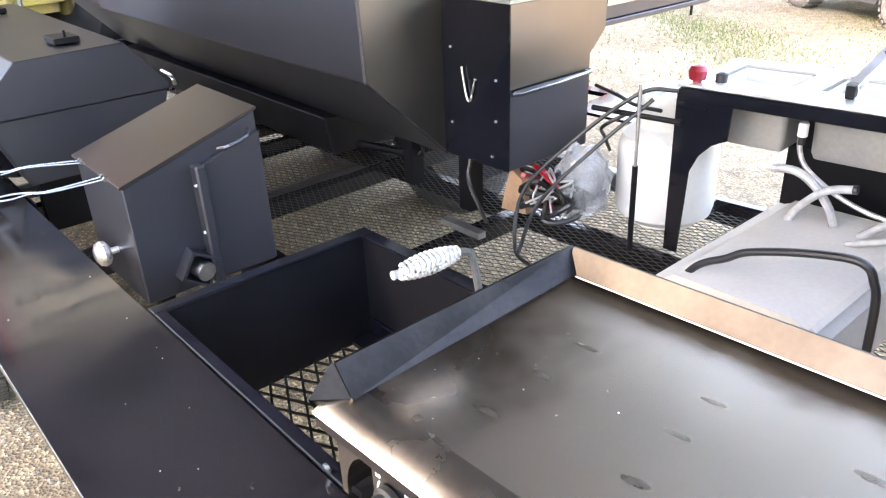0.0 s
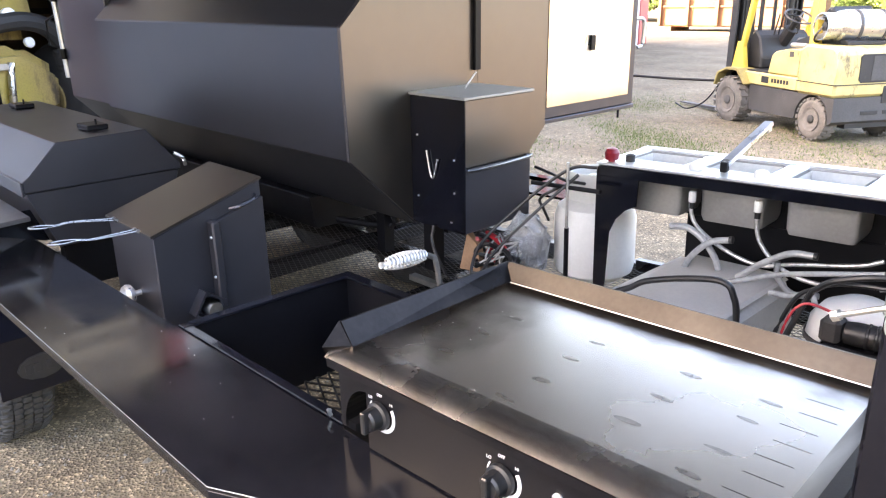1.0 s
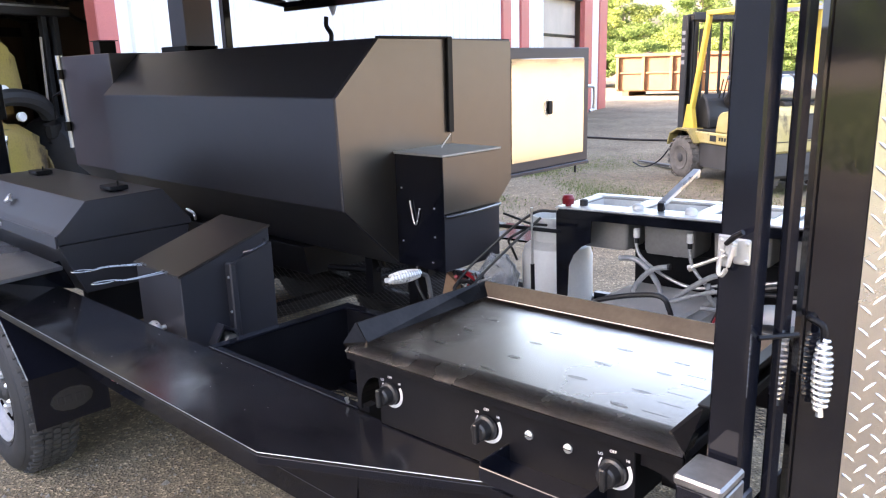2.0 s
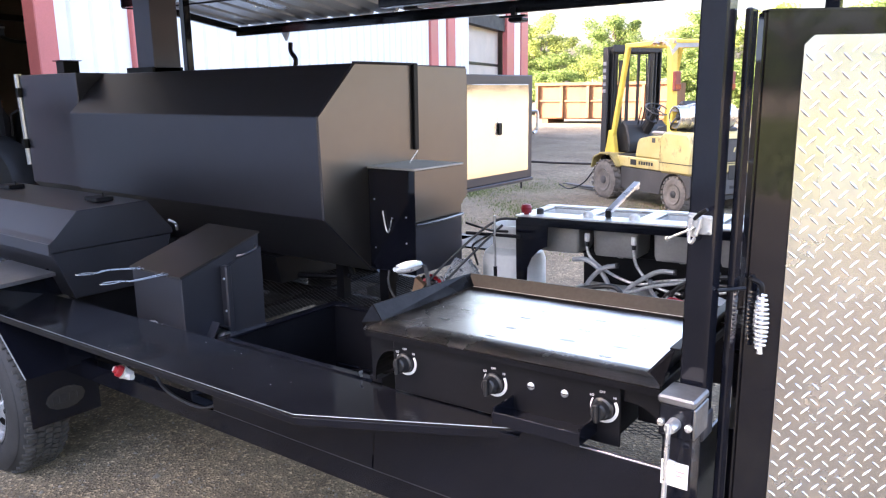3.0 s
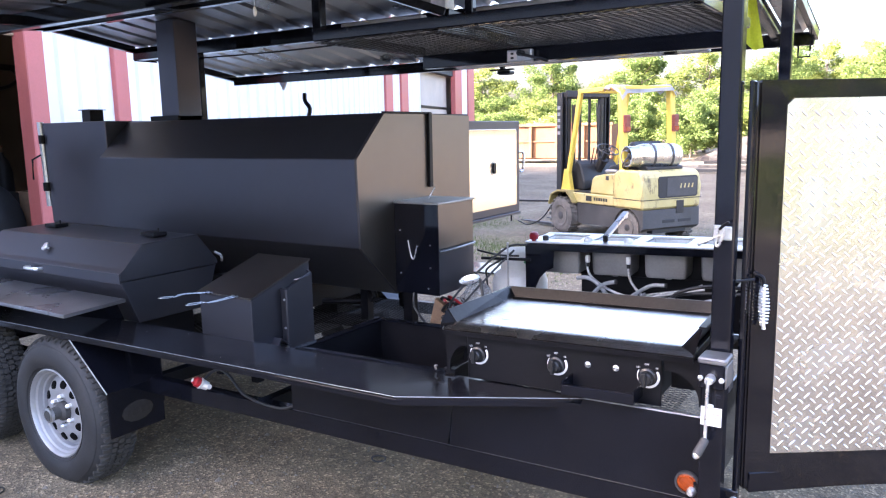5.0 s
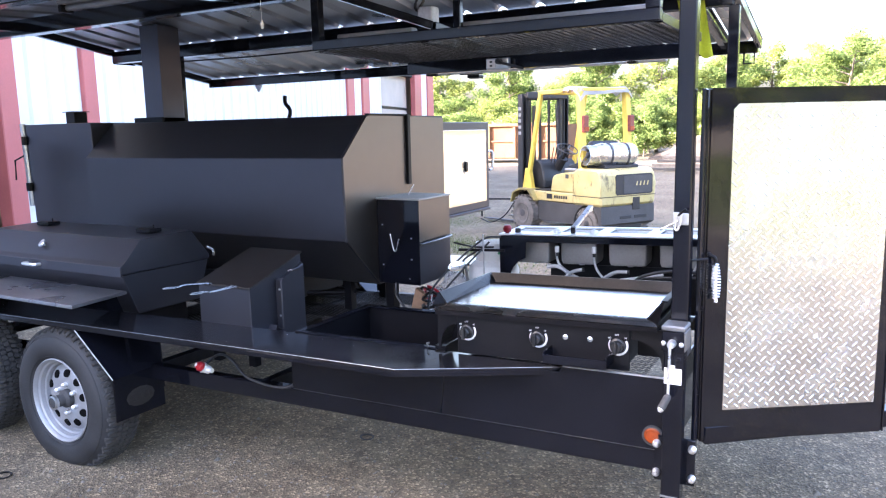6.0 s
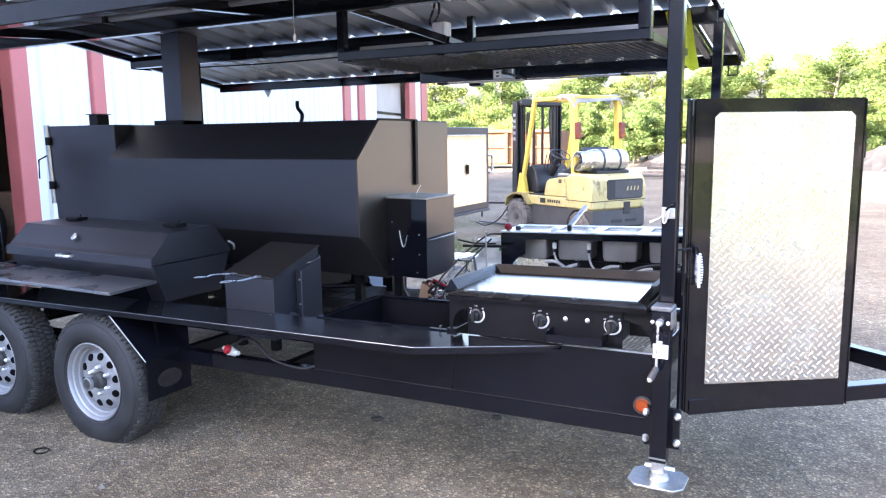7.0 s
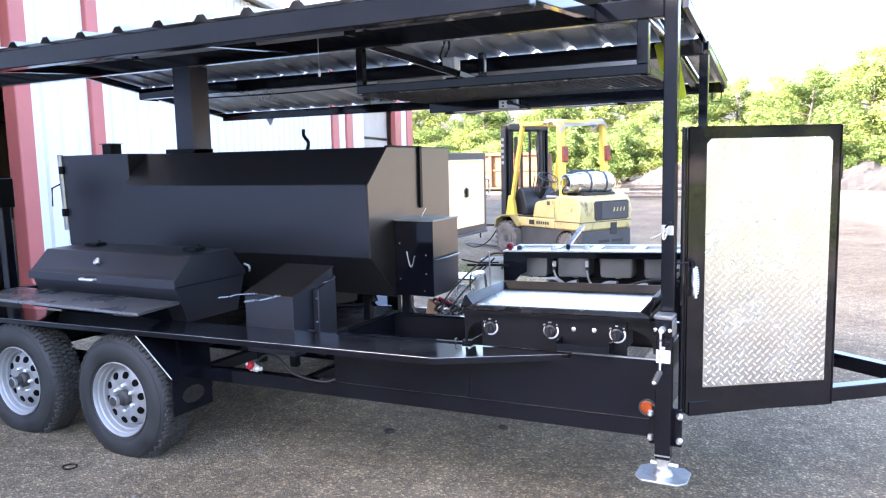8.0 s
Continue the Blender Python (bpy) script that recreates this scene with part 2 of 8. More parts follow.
def season_and_reflection(m):
    """Oil burnt onto the griddle, dark along the end by the charcoal box, with a ragged edge, and brown along the back;
    the dark end also paints in the smoker's reflection.
    """
    n, l = m.node_tree.nodes, m.node_tree.links
    b = n["Principled BSDF"]
    clean = b.inputs["Base Color"].links[0].from_socket
    tc = n.new("ShaderNodeTexCoord")
    xyz = n.new("ShaderNodeSeparateXYZ")
    l.new(tc.outputs["Object"], xyz.inputs[0])
    ns = n.new("ShaderNodeTexNoise")
    ns.inputs["Scale"].default_value, ns.inputs["Detail"].default_value = 7, 6
    l.new(tc.outputs["Object"], ns.inputs["Vector"])
    ad = n.new("ShaderNodeMath")
    ad.operation = "MULTIPLY_ADD"
    ad.inputs[1].default_value = 0.32
    l.new(ns.outputs["Fac"], ad.inputs[0])
    l.new(xyz.outputs[0], ad.inputs[2])
    # dark end: burnt oil together with the smoker's dark reflection, put into the colour
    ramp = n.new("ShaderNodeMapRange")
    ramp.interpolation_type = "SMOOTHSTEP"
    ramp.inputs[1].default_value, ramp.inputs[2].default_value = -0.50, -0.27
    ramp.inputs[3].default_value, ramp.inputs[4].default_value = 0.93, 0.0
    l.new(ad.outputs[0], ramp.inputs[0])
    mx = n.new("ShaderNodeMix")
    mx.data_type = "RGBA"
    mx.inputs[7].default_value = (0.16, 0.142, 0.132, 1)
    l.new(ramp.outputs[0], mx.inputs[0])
    l.new(clean, mx.inputs[6])
    ay = n.new("ShaderNodeMath")
    ay.operation = "MULTIPLY_ADD"
    ay.inputs[1].default_value = 0.22
    l.new(ns.outputs["Fac"], ay.inputs[0])
    l.new(xyz.outputs[1], ay.inputs[2])
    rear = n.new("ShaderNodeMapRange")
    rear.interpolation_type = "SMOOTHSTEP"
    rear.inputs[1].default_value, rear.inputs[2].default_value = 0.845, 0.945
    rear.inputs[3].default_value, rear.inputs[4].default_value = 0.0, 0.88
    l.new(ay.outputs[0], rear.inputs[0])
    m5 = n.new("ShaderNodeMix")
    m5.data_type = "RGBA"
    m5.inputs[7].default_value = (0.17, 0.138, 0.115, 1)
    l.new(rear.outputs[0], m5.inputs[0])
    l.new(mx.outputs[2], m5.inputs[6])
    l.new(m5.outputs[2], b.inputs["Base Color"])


season_and_reflection(M_GRIDDLE)


def leaf_material(name, a, b_):
    m = bpy.data.materials.new(name)
    m.use_nodes = True
    n, l = m.node_tree.nodes, m.node_tree.links
    p = n["Principled BSDF"]
    g = n.new("ShaderNodeNewGeometry")
    r = n.new("ShaderNodeValToRGB")
    r.color_ramp.elements[0].color, r.color_ramp.elements[1].color = (*a, 1), (*b_, 1)
    l.new(g.outputs["Random Per Island"], r.inputs[0])
    l.new(r.outputs[0], p.inputs["Base Color"])
    p.inputs["Roughness"].default_value = 0.75
    p.inputs["Specular IOR Level"].default_value = 0.2
    t = n.new("ShaderNodeBsdfTranslucent")
    l.new(r.outputs[0], t.inputs["Color"])
    mx = n.new("ShaderNodeMixShader")
    mx.inputs[0].default_value = 0.4
    l.new(p.outputs[0], mx.inputs[1])
    l.new(t.outputs[0], mx.inputs[2])
    l.new(mx.outputs[0], n["Material Output"].inputs["Surface"])
    return m


M_LEAF = leaf_material("sunlit_leaves", (0.10, 0.15, 0.04), (0.31, 0.34, 0.09))
M_LEAF2 = leaf_material("dark_leaves", (0.07, 0.11, 0.03), (0.19, 0.25, 0.07))
M_GRASS = leaf_material("grass_blades", (0.10, 0.14, 0.045), (0.22, 0.23, 0.10))


def ground_material():
    m = bpy.data.materials.new("packed_gravel")
    m.use_nodes = True
    n, l = m.node_tree.nodes, m.node_tree.links
    p = n["Principled BSDF"]
    p.inputs["Roughness"].default_value = 0.92
    tc = n.new("ShaderNodeTexCoord")
    vor = n.new("ShaderNodeTexVoronoi")
    vor.inputs["Scale"].default_value = 95
    l.new(tc.outputs["Object"], vor.inputs["Vector"])
    fine = n.new("ShaderNodeTexNoise")
    fine.inputs["Scale"].default_value, fine.inputs["Detail"].default_value, fine.inputs["Roughness"].default_value = 9, 12, 0.68
    l.new(tc.outputs["Object"], fine.inputs["Vector"])
    broad = n.new("ShaderNodeTexNoise")
    broad.inputs["Scale"].default_value, broad.inputs["Detail"].default_value = 0.9, 7
    broad.inputs["Roughness"].default_value = 0.62
    l.new(tc.outputs["Object"], broad.inputs["Vector"])
    r1 = n.new("ShaderNodeValToRGB")
    r1.color_ramp.elements[0].position, r1.color_ramp.elements[1].position = 0.36, 0.66
    r1.color_ramp.elements[0].color, r1.color_ramp.elements[1].color = (0.158, 0.116, 0.068, 1), (0.252, 0.205, 0.135, 1)
    l.new(broad.outputs["Fac"], r1.inputs[0])
    sep = n.new("ShaderNodeSeparateColor")
    l.new(vor.outputs["Color"], sep.inputs[0])
    r2 = n.new("ShaderNodeValToRGB")
    e = r2.color_ramp.elements
    e[0].position, e[0].color = 0.0, (0.46, 0.455, 0.45, 1)
    e[1].position, e[1].color = 1.0, (2.2, 2.15, 2.1, 1)
    mid = e.new(0.80)
    mid.color = (0.95, 0.94, 0.92, 1)
    l.new(sep.outputs[0], r2.inputs[0])
    mx = n.new("ShaderNodeMix")
    mx.data_type, mx.blend_type = "RGBA", "MULTIPLY"
    mx.inputs[0].default_value = 0.85
    l.new(r1.outputs[0], mx.inputs[6])
    l.new(r2.outputs[0], mx.inputs[7])
    r3 = n.new("ShaderNodeMapRange")
    r3.inputs[1].default_value, r3.inputs[2].default_value = 0.3, 0.7
    r3.inputs[3].default_value, r3.inputs[4].default_value = 0.62, 1.38
    l.new(fine.outputs["Fac"], r3.inputs[0])
    m2 = n.new("ShaderNodeMix")
    m2.data_type, m2.blend_type = "RGBA", "MULTIPLY"
    m2.inputs[0].default_value = 0.95
    l.new(mx.outputs[2], m2.inputs[6])
    l.new(r3.outputs[0], m2.inputs[7])
    # sunlight beyond the trailer is painted in as paler gravel with a ragged edge
    sx = n.new("ShaderNodeSeparateXYZ")
    l.new(tc.outputs["Object"], sx.inputs[0])
    rag = n.new("ShaderNodeMath")
    rag.operation = "MULTIPLY_ADD"
    rag.inputs[1].default_value = 6.0
    l.new(broad.outputs["Fac"], rag.inputs[0])
    side = n.new("ShaderNodeMath")
    side.operation = "MULTIPLY_ADD"
    side.inputs[1].default_value = 1.6
    slant = n.new("ShaderNodeMath")
    slant.operation = "MULTIPLY"
    slant.inputs[1].default_value = 0.25
    l.new(sx.outputs[1], slant.inputs[0])
    l.new(sx.outputs[0], side.inputs[0])
    l.new(slant.outputs[0], side.inputs[2])
    l.new(side.outputs[0], rag.inputs[2])
    sun_pale = n.new("ShaderNodeMapRange")
    sun_pale.inputs[1].default_value, sun_pale.inputs[2].default_value = 8.0, 14.0
    l.new(rag.outputs[0], sun_pale.inputs[0])
    m3 = n.new("ShaderNodeMix")
    m3.data_type, m3.blend_type = "RGBA", "ADD"
    l.new(sun_pale.outputs[0], m3.inputs[0])
    l.new(m2.outputs[2], m3.inputs[6])
    m3.inputs[7].default_value = (0.060, 0.054, 0.044, 1)
    # the drive past the trailer is darker, with a ragged edge
    soil = n.new("ShaderNodeMath")
    soil.operation = "MULTIPLY_ADD"
    soil.inputs[1].default_value = 5.0
    l.new(broad.outputs["Fac"], soil.inputs[0])
    l.new(sx.outputs[1], soil.inputs[2])
    drive_dark = n.new("ShaderNodeMapRange")
    drive_dark.interpolation_type = "SMOOTHSTEP"
    drive_dark.inputs[1].default_value, drive_dark.inputs[2].default_value = 8.0, 12.0
    l.new(soil.outputs[0], drive_dark.inputs[0])
    m6 = n.new("ShaderNodeMix")
    m6.data_type, m6.blend_type = "RGBA", "MULTIPLY"
    m6.inputs[7].default_value = (0.76, 0.765, 0.77, 1)
    l.new(drive_dark.outputs[0], m6.inputs[0])
    l.new(m3.outputs[2], m6.inputs[6])
    l.new(m6.outputs[2], p.inputs["Base Color"])
    add = n.new("ShaderNodeMath")
    add.operation = "ADD"
    l.new(vor.outputs["Distance"], add.inputs[0])
    l.new(fine.outputs["Fac"], add.inputs[1])
    bp = n.new("ShaderNodeBump")
    bp.inputs["Strength"].default_value, bp.inputs["Distance"].default_value = 0.7, 0.012
    l.new(add.outputs[0], bp.inputs["Height"])
    l.new(bp.outputs[0], p.inputs["Normal"])
    return m


M_GROUND = ground_material()


# ---- mesh helpers ----
BASE = {}


def thing(name, label, category, group="", kind="", at=(0, 0, 0), m=None):
    ob = new(name)
    ob.empty_display_size = 0.1
    base = Matrix.Translation(at)
    ob.matrix_basis = (m @ base) if m is not None else base
    BASE[ob.name] = base.inverted()
    return tagged(ob, label, category, group, kind)


def part(name, bm, mat, parent=None, label="", smooth=False, kind=""):
    """One mesh object from bm, under a thing or a part; bm is in world coordinates, and the parent keeps its own place."""
    me = bpy.data.meshes.new(name)
    bmesh.ops.recalc_face_normals(bm, faces=bm.faces[:])
    bm.to_mesh(me)
    bm.free()
    me.materials.append(mat)
    if smooth:
        for p in me.polygons:
            p.use_smooth = True
        me.set_sharp_from_angle(angle=radians(35))
    ob = new(name, me)
    if parent is not None:
        ob.parent = parent
        ob.matrix_parent_inverse = BASE.get(parent.name, Matrix.Identity(4))
    if label:
        ob["label"] = label
    if kind:
        ob["kind"] = kind
    return ob


def single(name, bm, mat, label, category, group="", kind="", smooth=False):
    return tagged(part(name, bm, mat, smooth=smooth), label, category, group, kind)


def B(*args, bev=0.0, seg=1):
    """A new bmesh that holds one box, with bevelled edges."""
    bm = bmesh.new()
    box(bm, *args)
    if bev:
        bmesh.ops.bevel(bm, geom=bm.edges[:], offset=bev, segments=seg, affect="EDGES", profile=0.7)
    return bm


def box(bm, x0, x1, y0, y1, z0, z1):
    v = [bm.verts.new((x, y, z)) for x in (x0, x1) for y in (y0, y1) for z in (z0, z1)]
    for f in ((0, 1, 3, 2), (4, 6, 7, 5), (0, 4, 5, 1), (2, 3, 7, 6), (0, 2, 6, 4), (1, 5, 7, 3)):
        bm.faces.new([v[i] for i in f])
    return bm


def prism(bm, outline, axis, a, b):
    """Extrudes a 2D outline along an axis: x takes (y, z), y takes (x, z), z takes (x, y)."""
    def at(p, q):
        return {"x": (q, p[0], p[1]), "y": (p[0], q, p[1]), "z": (p[0], p[1], q)}[axis]
    lo = [bm.verts.new(at(p, a)) for p in outline]
    hi = [bm.verts.new(at(p, b)) for p in outline]
    bm.faces.new(lo)
    bm.faces.new(hi[::-1])
    for i in range(len(outline)):
        j = (i + 1) % len(outline)
        bm.faces.new((lo[i], hi[i], hi[j], lo[j]))
    return bm


def P(outline, axis, a, b, bev=0.0):
    bm = prism(bmesh.new(), outline, axis, a, b)
    if bev:
        bmesh.ops.bevel(bm, geom=bm.edges[:], offset=bev, segments=1, affect="EDGES")
    return bm


def ring_frame(d, up=Vector((0, 0, 1))):
    d = d.normalized()
    if abs(d.dot(up)) > 0.95:
        up = Vector((1, 0, 0))
    u = d.cross(up).normalized()
    return u, u.cross(d).normalized()


def sweep(bm, pts, r, seg=8, smooth_steps=0, cap=True):
    """A round rod or hose along points; r may be a list."""
    pts = [Vector(p) for p in pts]
    if smooth_steps:
        out = []
        ext = [pts[0] * 2 - pts[1]] + pts + [pts[-1] * 2 - pts[-2]]
        for i in range(1, len(ext) - 2):
            p0, p1, p2, p3 = ext[i - 1:i + 3]
            for k in range(smooth_steps):
                t = k / smooth_steps
                out.append(0.5 * ((2 * p1) + (p2 - p0) * t + (2 * p0 - 5 * p1 + 4 * p2 - p3) * t * t + (3 * p1 - p0 - 3 * p2 + p3) * t ** 3))
        pts = out + [pts[-1]]
    rs = r if isinstance(r, (list, tuple)) else [r] * len(pts)
    rings = []
    for i, p in enumerate(pts):
        d = pts[min(i + 1, len(pts) - 1)] - pts[max(i - 1, 0)]
        u, w = ring_frame(d)
        rings.append([bm.verts.new(p + rs[i] * (math.cos(6.28318 * k / seg) * u + math.sin(6.28318 * k / seg) * w)) for k in range(seg)])
    for a, b in zip(rings, rings[1:]):
        for k in range(seg):
            bm.faces.new((a[k], a[(k + 1) % seg], b[(k + 1) % seg], b[k]))
    if cap:
        bm.faces.new(rings[0][::-1])
        bm.faces.new(rings[-1])
    return bm


def rod(pts, r, seg=8, steps=0):
    return sweep(bmesh.new(), pts, r, seg, steps)


def lathe(bm, profile, centre, axis, seg=32, closed=False):
    """Turns a profile of (distance along the axis, radius) round an axis through centre."""
    c, d = Vector(centre), Vector(axis).normalized()
    u, w = ring_frame(d)
    rings = [[bm.verts.new(c + d * a + r * (math.cos(6.28318 * k / seg) * u + math.sin(6.28318 * k / seg) * w)) for k in range(seg)] for a, r in profile]
    pairs = list(zip(rings, rings[1:])) + ([(rings[-1], rings[0])] if closed else [])
    for a, b in pairs:
        for k in range(seg):
            bm.faces.new((a[k], a[(k + 1) % seg], b[(k + 1) % seg], b[k]))
    if not closed:
        bm.faces.new(rings[0][::-1])
        bm.faces.new(rings[-1])
    return bm


def L(profile, centre, axis, seg=32, closed=False):
    return lathe(bmesh.new(), profile, centre, axis, seg, closed)


def tube_box(p0, p1, w, h=None, bev=0.003):
    """A straight square tube from p0 to p1."""
    p0, p1 = Vector(p0), Vector(p1)
    h = h or w
    d = p1 - p0
    u, v = ring_frame(d)
    bm = bmesh.new()
    a = [bm.verts.new(p + s * u * w / 2 + t * v * h / 2) for p in (p0, p1) for s, t in ((-1, -1), (1, -1), (1, 1), (-1, 1))]
    for f in ((0, 1, 2, 3), (7, 6, 5, 4), (0, 4, 5, 1), (1, 5, 6, 2), (2, 6, 7, 3), (3, 7, 4, 0)):
        bm.faces.new([a[i] for i in f])
    if bev:
        bmesh.ops.bevel(bm, geom=bm.edges[:], offset=bev, segments=1, affect="EDGES")
    return bm


def expanded_mesh(x0, x1, y0, y1, z, lw, sw, t=0.0035, along="x"):
    """Expanded metal: diamonds lw long and sw wide, each strand a real bar."""
    bm = bmesh.new()
    n_u = int((x1 - x0) / (lw / 2)) if along == "x" else int((y1 - y0) / (lw / 2))
    n_v = int((y1 - y0) / sw) if along == "x" else int((x1 - x0) / sw)
    u0, v0 = (x0, y0) if along == "x" else (y0, x0)
    for j in range(n_v + 1):
        for i in range(n_u):
            for s in (1, -1):
                ua, ub = u0 + i * lw / 2, u0 + (i + 1) * lw / 2
                va, vb = v0 + j * sw, v0 + j * sw
                if i % 2 == 0:
                    vb += s * sw / 2
                else:
                    va += s * sw / 2
                pa, pb = ((ua, va), (ub, vb)) if along == "x" else ((va, ua), (vb, ub))
                d = Vector((pb[0] - pa[0], pb[1] - pa[1]))
                nrm = Vector((-d.y, d.x)).normalized() * t / 2
                q = [bm.verts.new((px + k * nrm.x, py + k * nrm.y, z + h)) for px, py in (pa, pb) for k in (-1, 1) for h in (0, t * 0.7)]
                for f in ((0, 1, 3, 2), (4, 6, 7, 5), (0, 4, 5, 1), (2, 3, 7, 6), (1, 5, 7, 3), (0, 2, 6, 4)):
                    bm.faces.new([q[k] for k in f])
    return bm


# the trailer stands slightly nose-up
_piv = Matrix.Translation((-0.3, 0, 0.6))
NOSE_UP = _piv @ pose(0, 0, 0, 0, -1.15, 0) @ _piv.inverted()

# ---- ground and surroundings ----
def ground():
    bm = bmesh.new()
    # one sheet, fine and uneven near the trailer, coarse to the horizon
    xs = [-400, -150, -60, -30, -16] + [-12 + 0.6 * i for i in range(31)] + [10, 16, 30, 60, 150, 400]
    ys = [-120, -40, -15, -8] + [-6 + 0.6 * i for i in range(36)] + [18, 24, 32, 45, 80, 200, 600]
    g = []
    for x in xs:
        row = []
        for y in ys:
            d = max(abs(x + 2), abs(y - 4))
            h = 0.035 * noise.noise((x * 0.35, y * 0.35, 0.3)) if 3.5 < d < 40 else 0.0
            row.append(bm.verts.new((x, y, h)))
        g.append(row)
    for i in range(len(xs) - 1):
        for j in range(len(ys) - 1):
            bm.faces.new((g[i][j], g[i + 1][j], g[i + 1][j + 1], g[i][j + 1]))
    ob = part("ground", bm, M_GROUND, smooth=True)
    return tagged(ob, "packed grey-brown gravel yard with scattered small stones", "ground", kind="structure")


ground()


def stones(name, n, x0, x1, y0, y1, lo, hi, mat, seed, label):
    rnd = random.Random(seed)
    verts, faces = [], []
    for _ in range(n):
        x, y = rnd.uniform(x0, x1), rnd.uniform(y0, y1)
        r = rnd.uniform(lo, hi) * (0.5 + 0.5 * rnd.random())
        k = len(verts)
        a0 = rnd.uniform(0, 6.28)
        for i in range(5):
            a = a0 + i * 1.2566
            verts.append((x + r * math.cos(a) * rnd.uniform(0.7, 1.3), y + r * math.sin(a) * rnd.uniform(0.7, 1.3), -0.002))
        verts.append((x + rnd.uniform(-.3, .3) * r, y + rnd.uniform(-.3, .3) * r, r * rnd.uniform(0.4, 0.9)))
        faces += [(k + i, k + (i + 1) % 5, k + 5) for i in range(5)]
    me = bpy.data.meshes.new(name)
    me.from_pydata(verts, [], faces)
    me.materials.append(mat)
    return tagged(new(name, me), label, "gravel", kind="stuff")


def dropped_rings():
    for x, y, rad, mat, label in ((-2.80, -0.117, 0.035, M_BLKHOSE, "small black rubber ring dropped on the gravel"), (-1.497, 1.039, 0.034, M_GREY, "grey washer lying on the gravel"), (-0.91, 1.366, 0.03, M_GREY, "grey washer lying on the gravel")):
        single("dropped_ring", L([(0, rad), (0.008, rad - 0.004), (0.008, rad + 0.004)], (x, y, 0.001), (0.05, 0.03, 1), 18, True), mat, label, "ring", "rings on the ground", smooth=True)


dropped_rings()
stones("loose_gravel", 9000, -4.6, 2.6, -1.6, 2.6, 0.004, 0.012, M_STONE, 3, "small loose stones lying on the packed yard")
stones("scattered_stones", 260, -5, 3, -1.5, 3.0, 0.012, 0.024, M_STONE, 4, "larger pale stones scattered over the yard")


def grass_patch():
    rnd = random.Random(8)
    verts, faces = [], []
    for _ in range(45000):
        x, y = rnd.gauss(-5.0, 1.5), rnd.gauss(7.8, 1.3)
        if noise.noise((x * 0.8, y * 0.8, 2.0)) + rnd.gauss(0, 0.22) < 0.06 or y < 4.2:
            continue
        a, h = rnd.uniform(0, 6.28), rnd.uniform(0.012, 0.035)
        dx, dy = 0.006 * math.cos(a), 0.006 * math.sin(a)
        k = len(verts)
        lx, ly = rnd.uniform(-.02, .02), rnd.uniform(-.02, .02)
        verts += [(x - dx, y - dy, 0), (x + dx, y + dy, 0), (x + lx, y + ly, h)]
        faces.append((k, k + 1, k + 2))
    me = bpy.data.meshes.new("grass")
    me.from_pydata(verts, [], faces)
    me.materials.append(M_GRASS)
    tagged(new("grass", me), "thin patchy green grass growing on the gravel yard", "grass", kind="stuff")


grass_patch()


def verge():
    """An unseen grass verge across the yard, past the tongue, added for the door to mirror green."""
    rnd = random.Random(9)
    verts, faces = [], []
    for _ in range(24000):
        x, y = rnd.uniform(8.5, 31), rnd.uniform(-21, -2.5)
        a, h = rnd.uniform(0, 6.28), rnd.uniform(0.12, 0.34)
        dx, dy = 0.025 * math.cos(a), 0.025 * math.sin(a)
        k = len(verts)
        verts += [(x - dx, y - dy, 0), (x + dx, y + dy, 0), (x + rnd.uniform(-.08, .08), y + rnd.uniform(-.08, .08), h)]
        faces.append((k, k + 1, k + 2))
    me = bpy.data.meshes.new("verge")
    me.from_pydata(verts, [], faces)
    me.materials.append(M_GRASS)
    tagged(new("verge", me), "rough green grass added out of view across the yard", "grass", kind="stuff")


verge()


# ---- the workshop building ----
WX = -9.5
# the long wall stands at a slant to the trailer: s runs along it, WX is its outer face
WALL = Matrix.Translation((-7.3, 3.1, 0)) @ pose(0, 0, 0, 0, 0, 17.5) @ Matrix.Translation((9.5, -3.1, 0))
EAVE = 4.6


def siding(name, y0, y1, z0, z1, mat=None):
    """Ribbed metal siding in the plane x = WX, ribs upright."""
    bm = bmesh.new()
    pts = []
    y = y0
    while y < y1 - 0.01:
        for dy, d in ((0, 0), (0.20, 0), (0.225, 0.03), (0.275, 0.03), (0.30, 0)):
            if y + dy < y1:
                pts.append((WX + d, y + dy))
        y += 0.3
    pts.append((WX, y1))
    back = [(WX - 0.12, y1), (WX - 0.12, y0)]
    prism(bm, pts + back, "z", z0, z1)
    return part(name, bm, mat or M_SIDING)


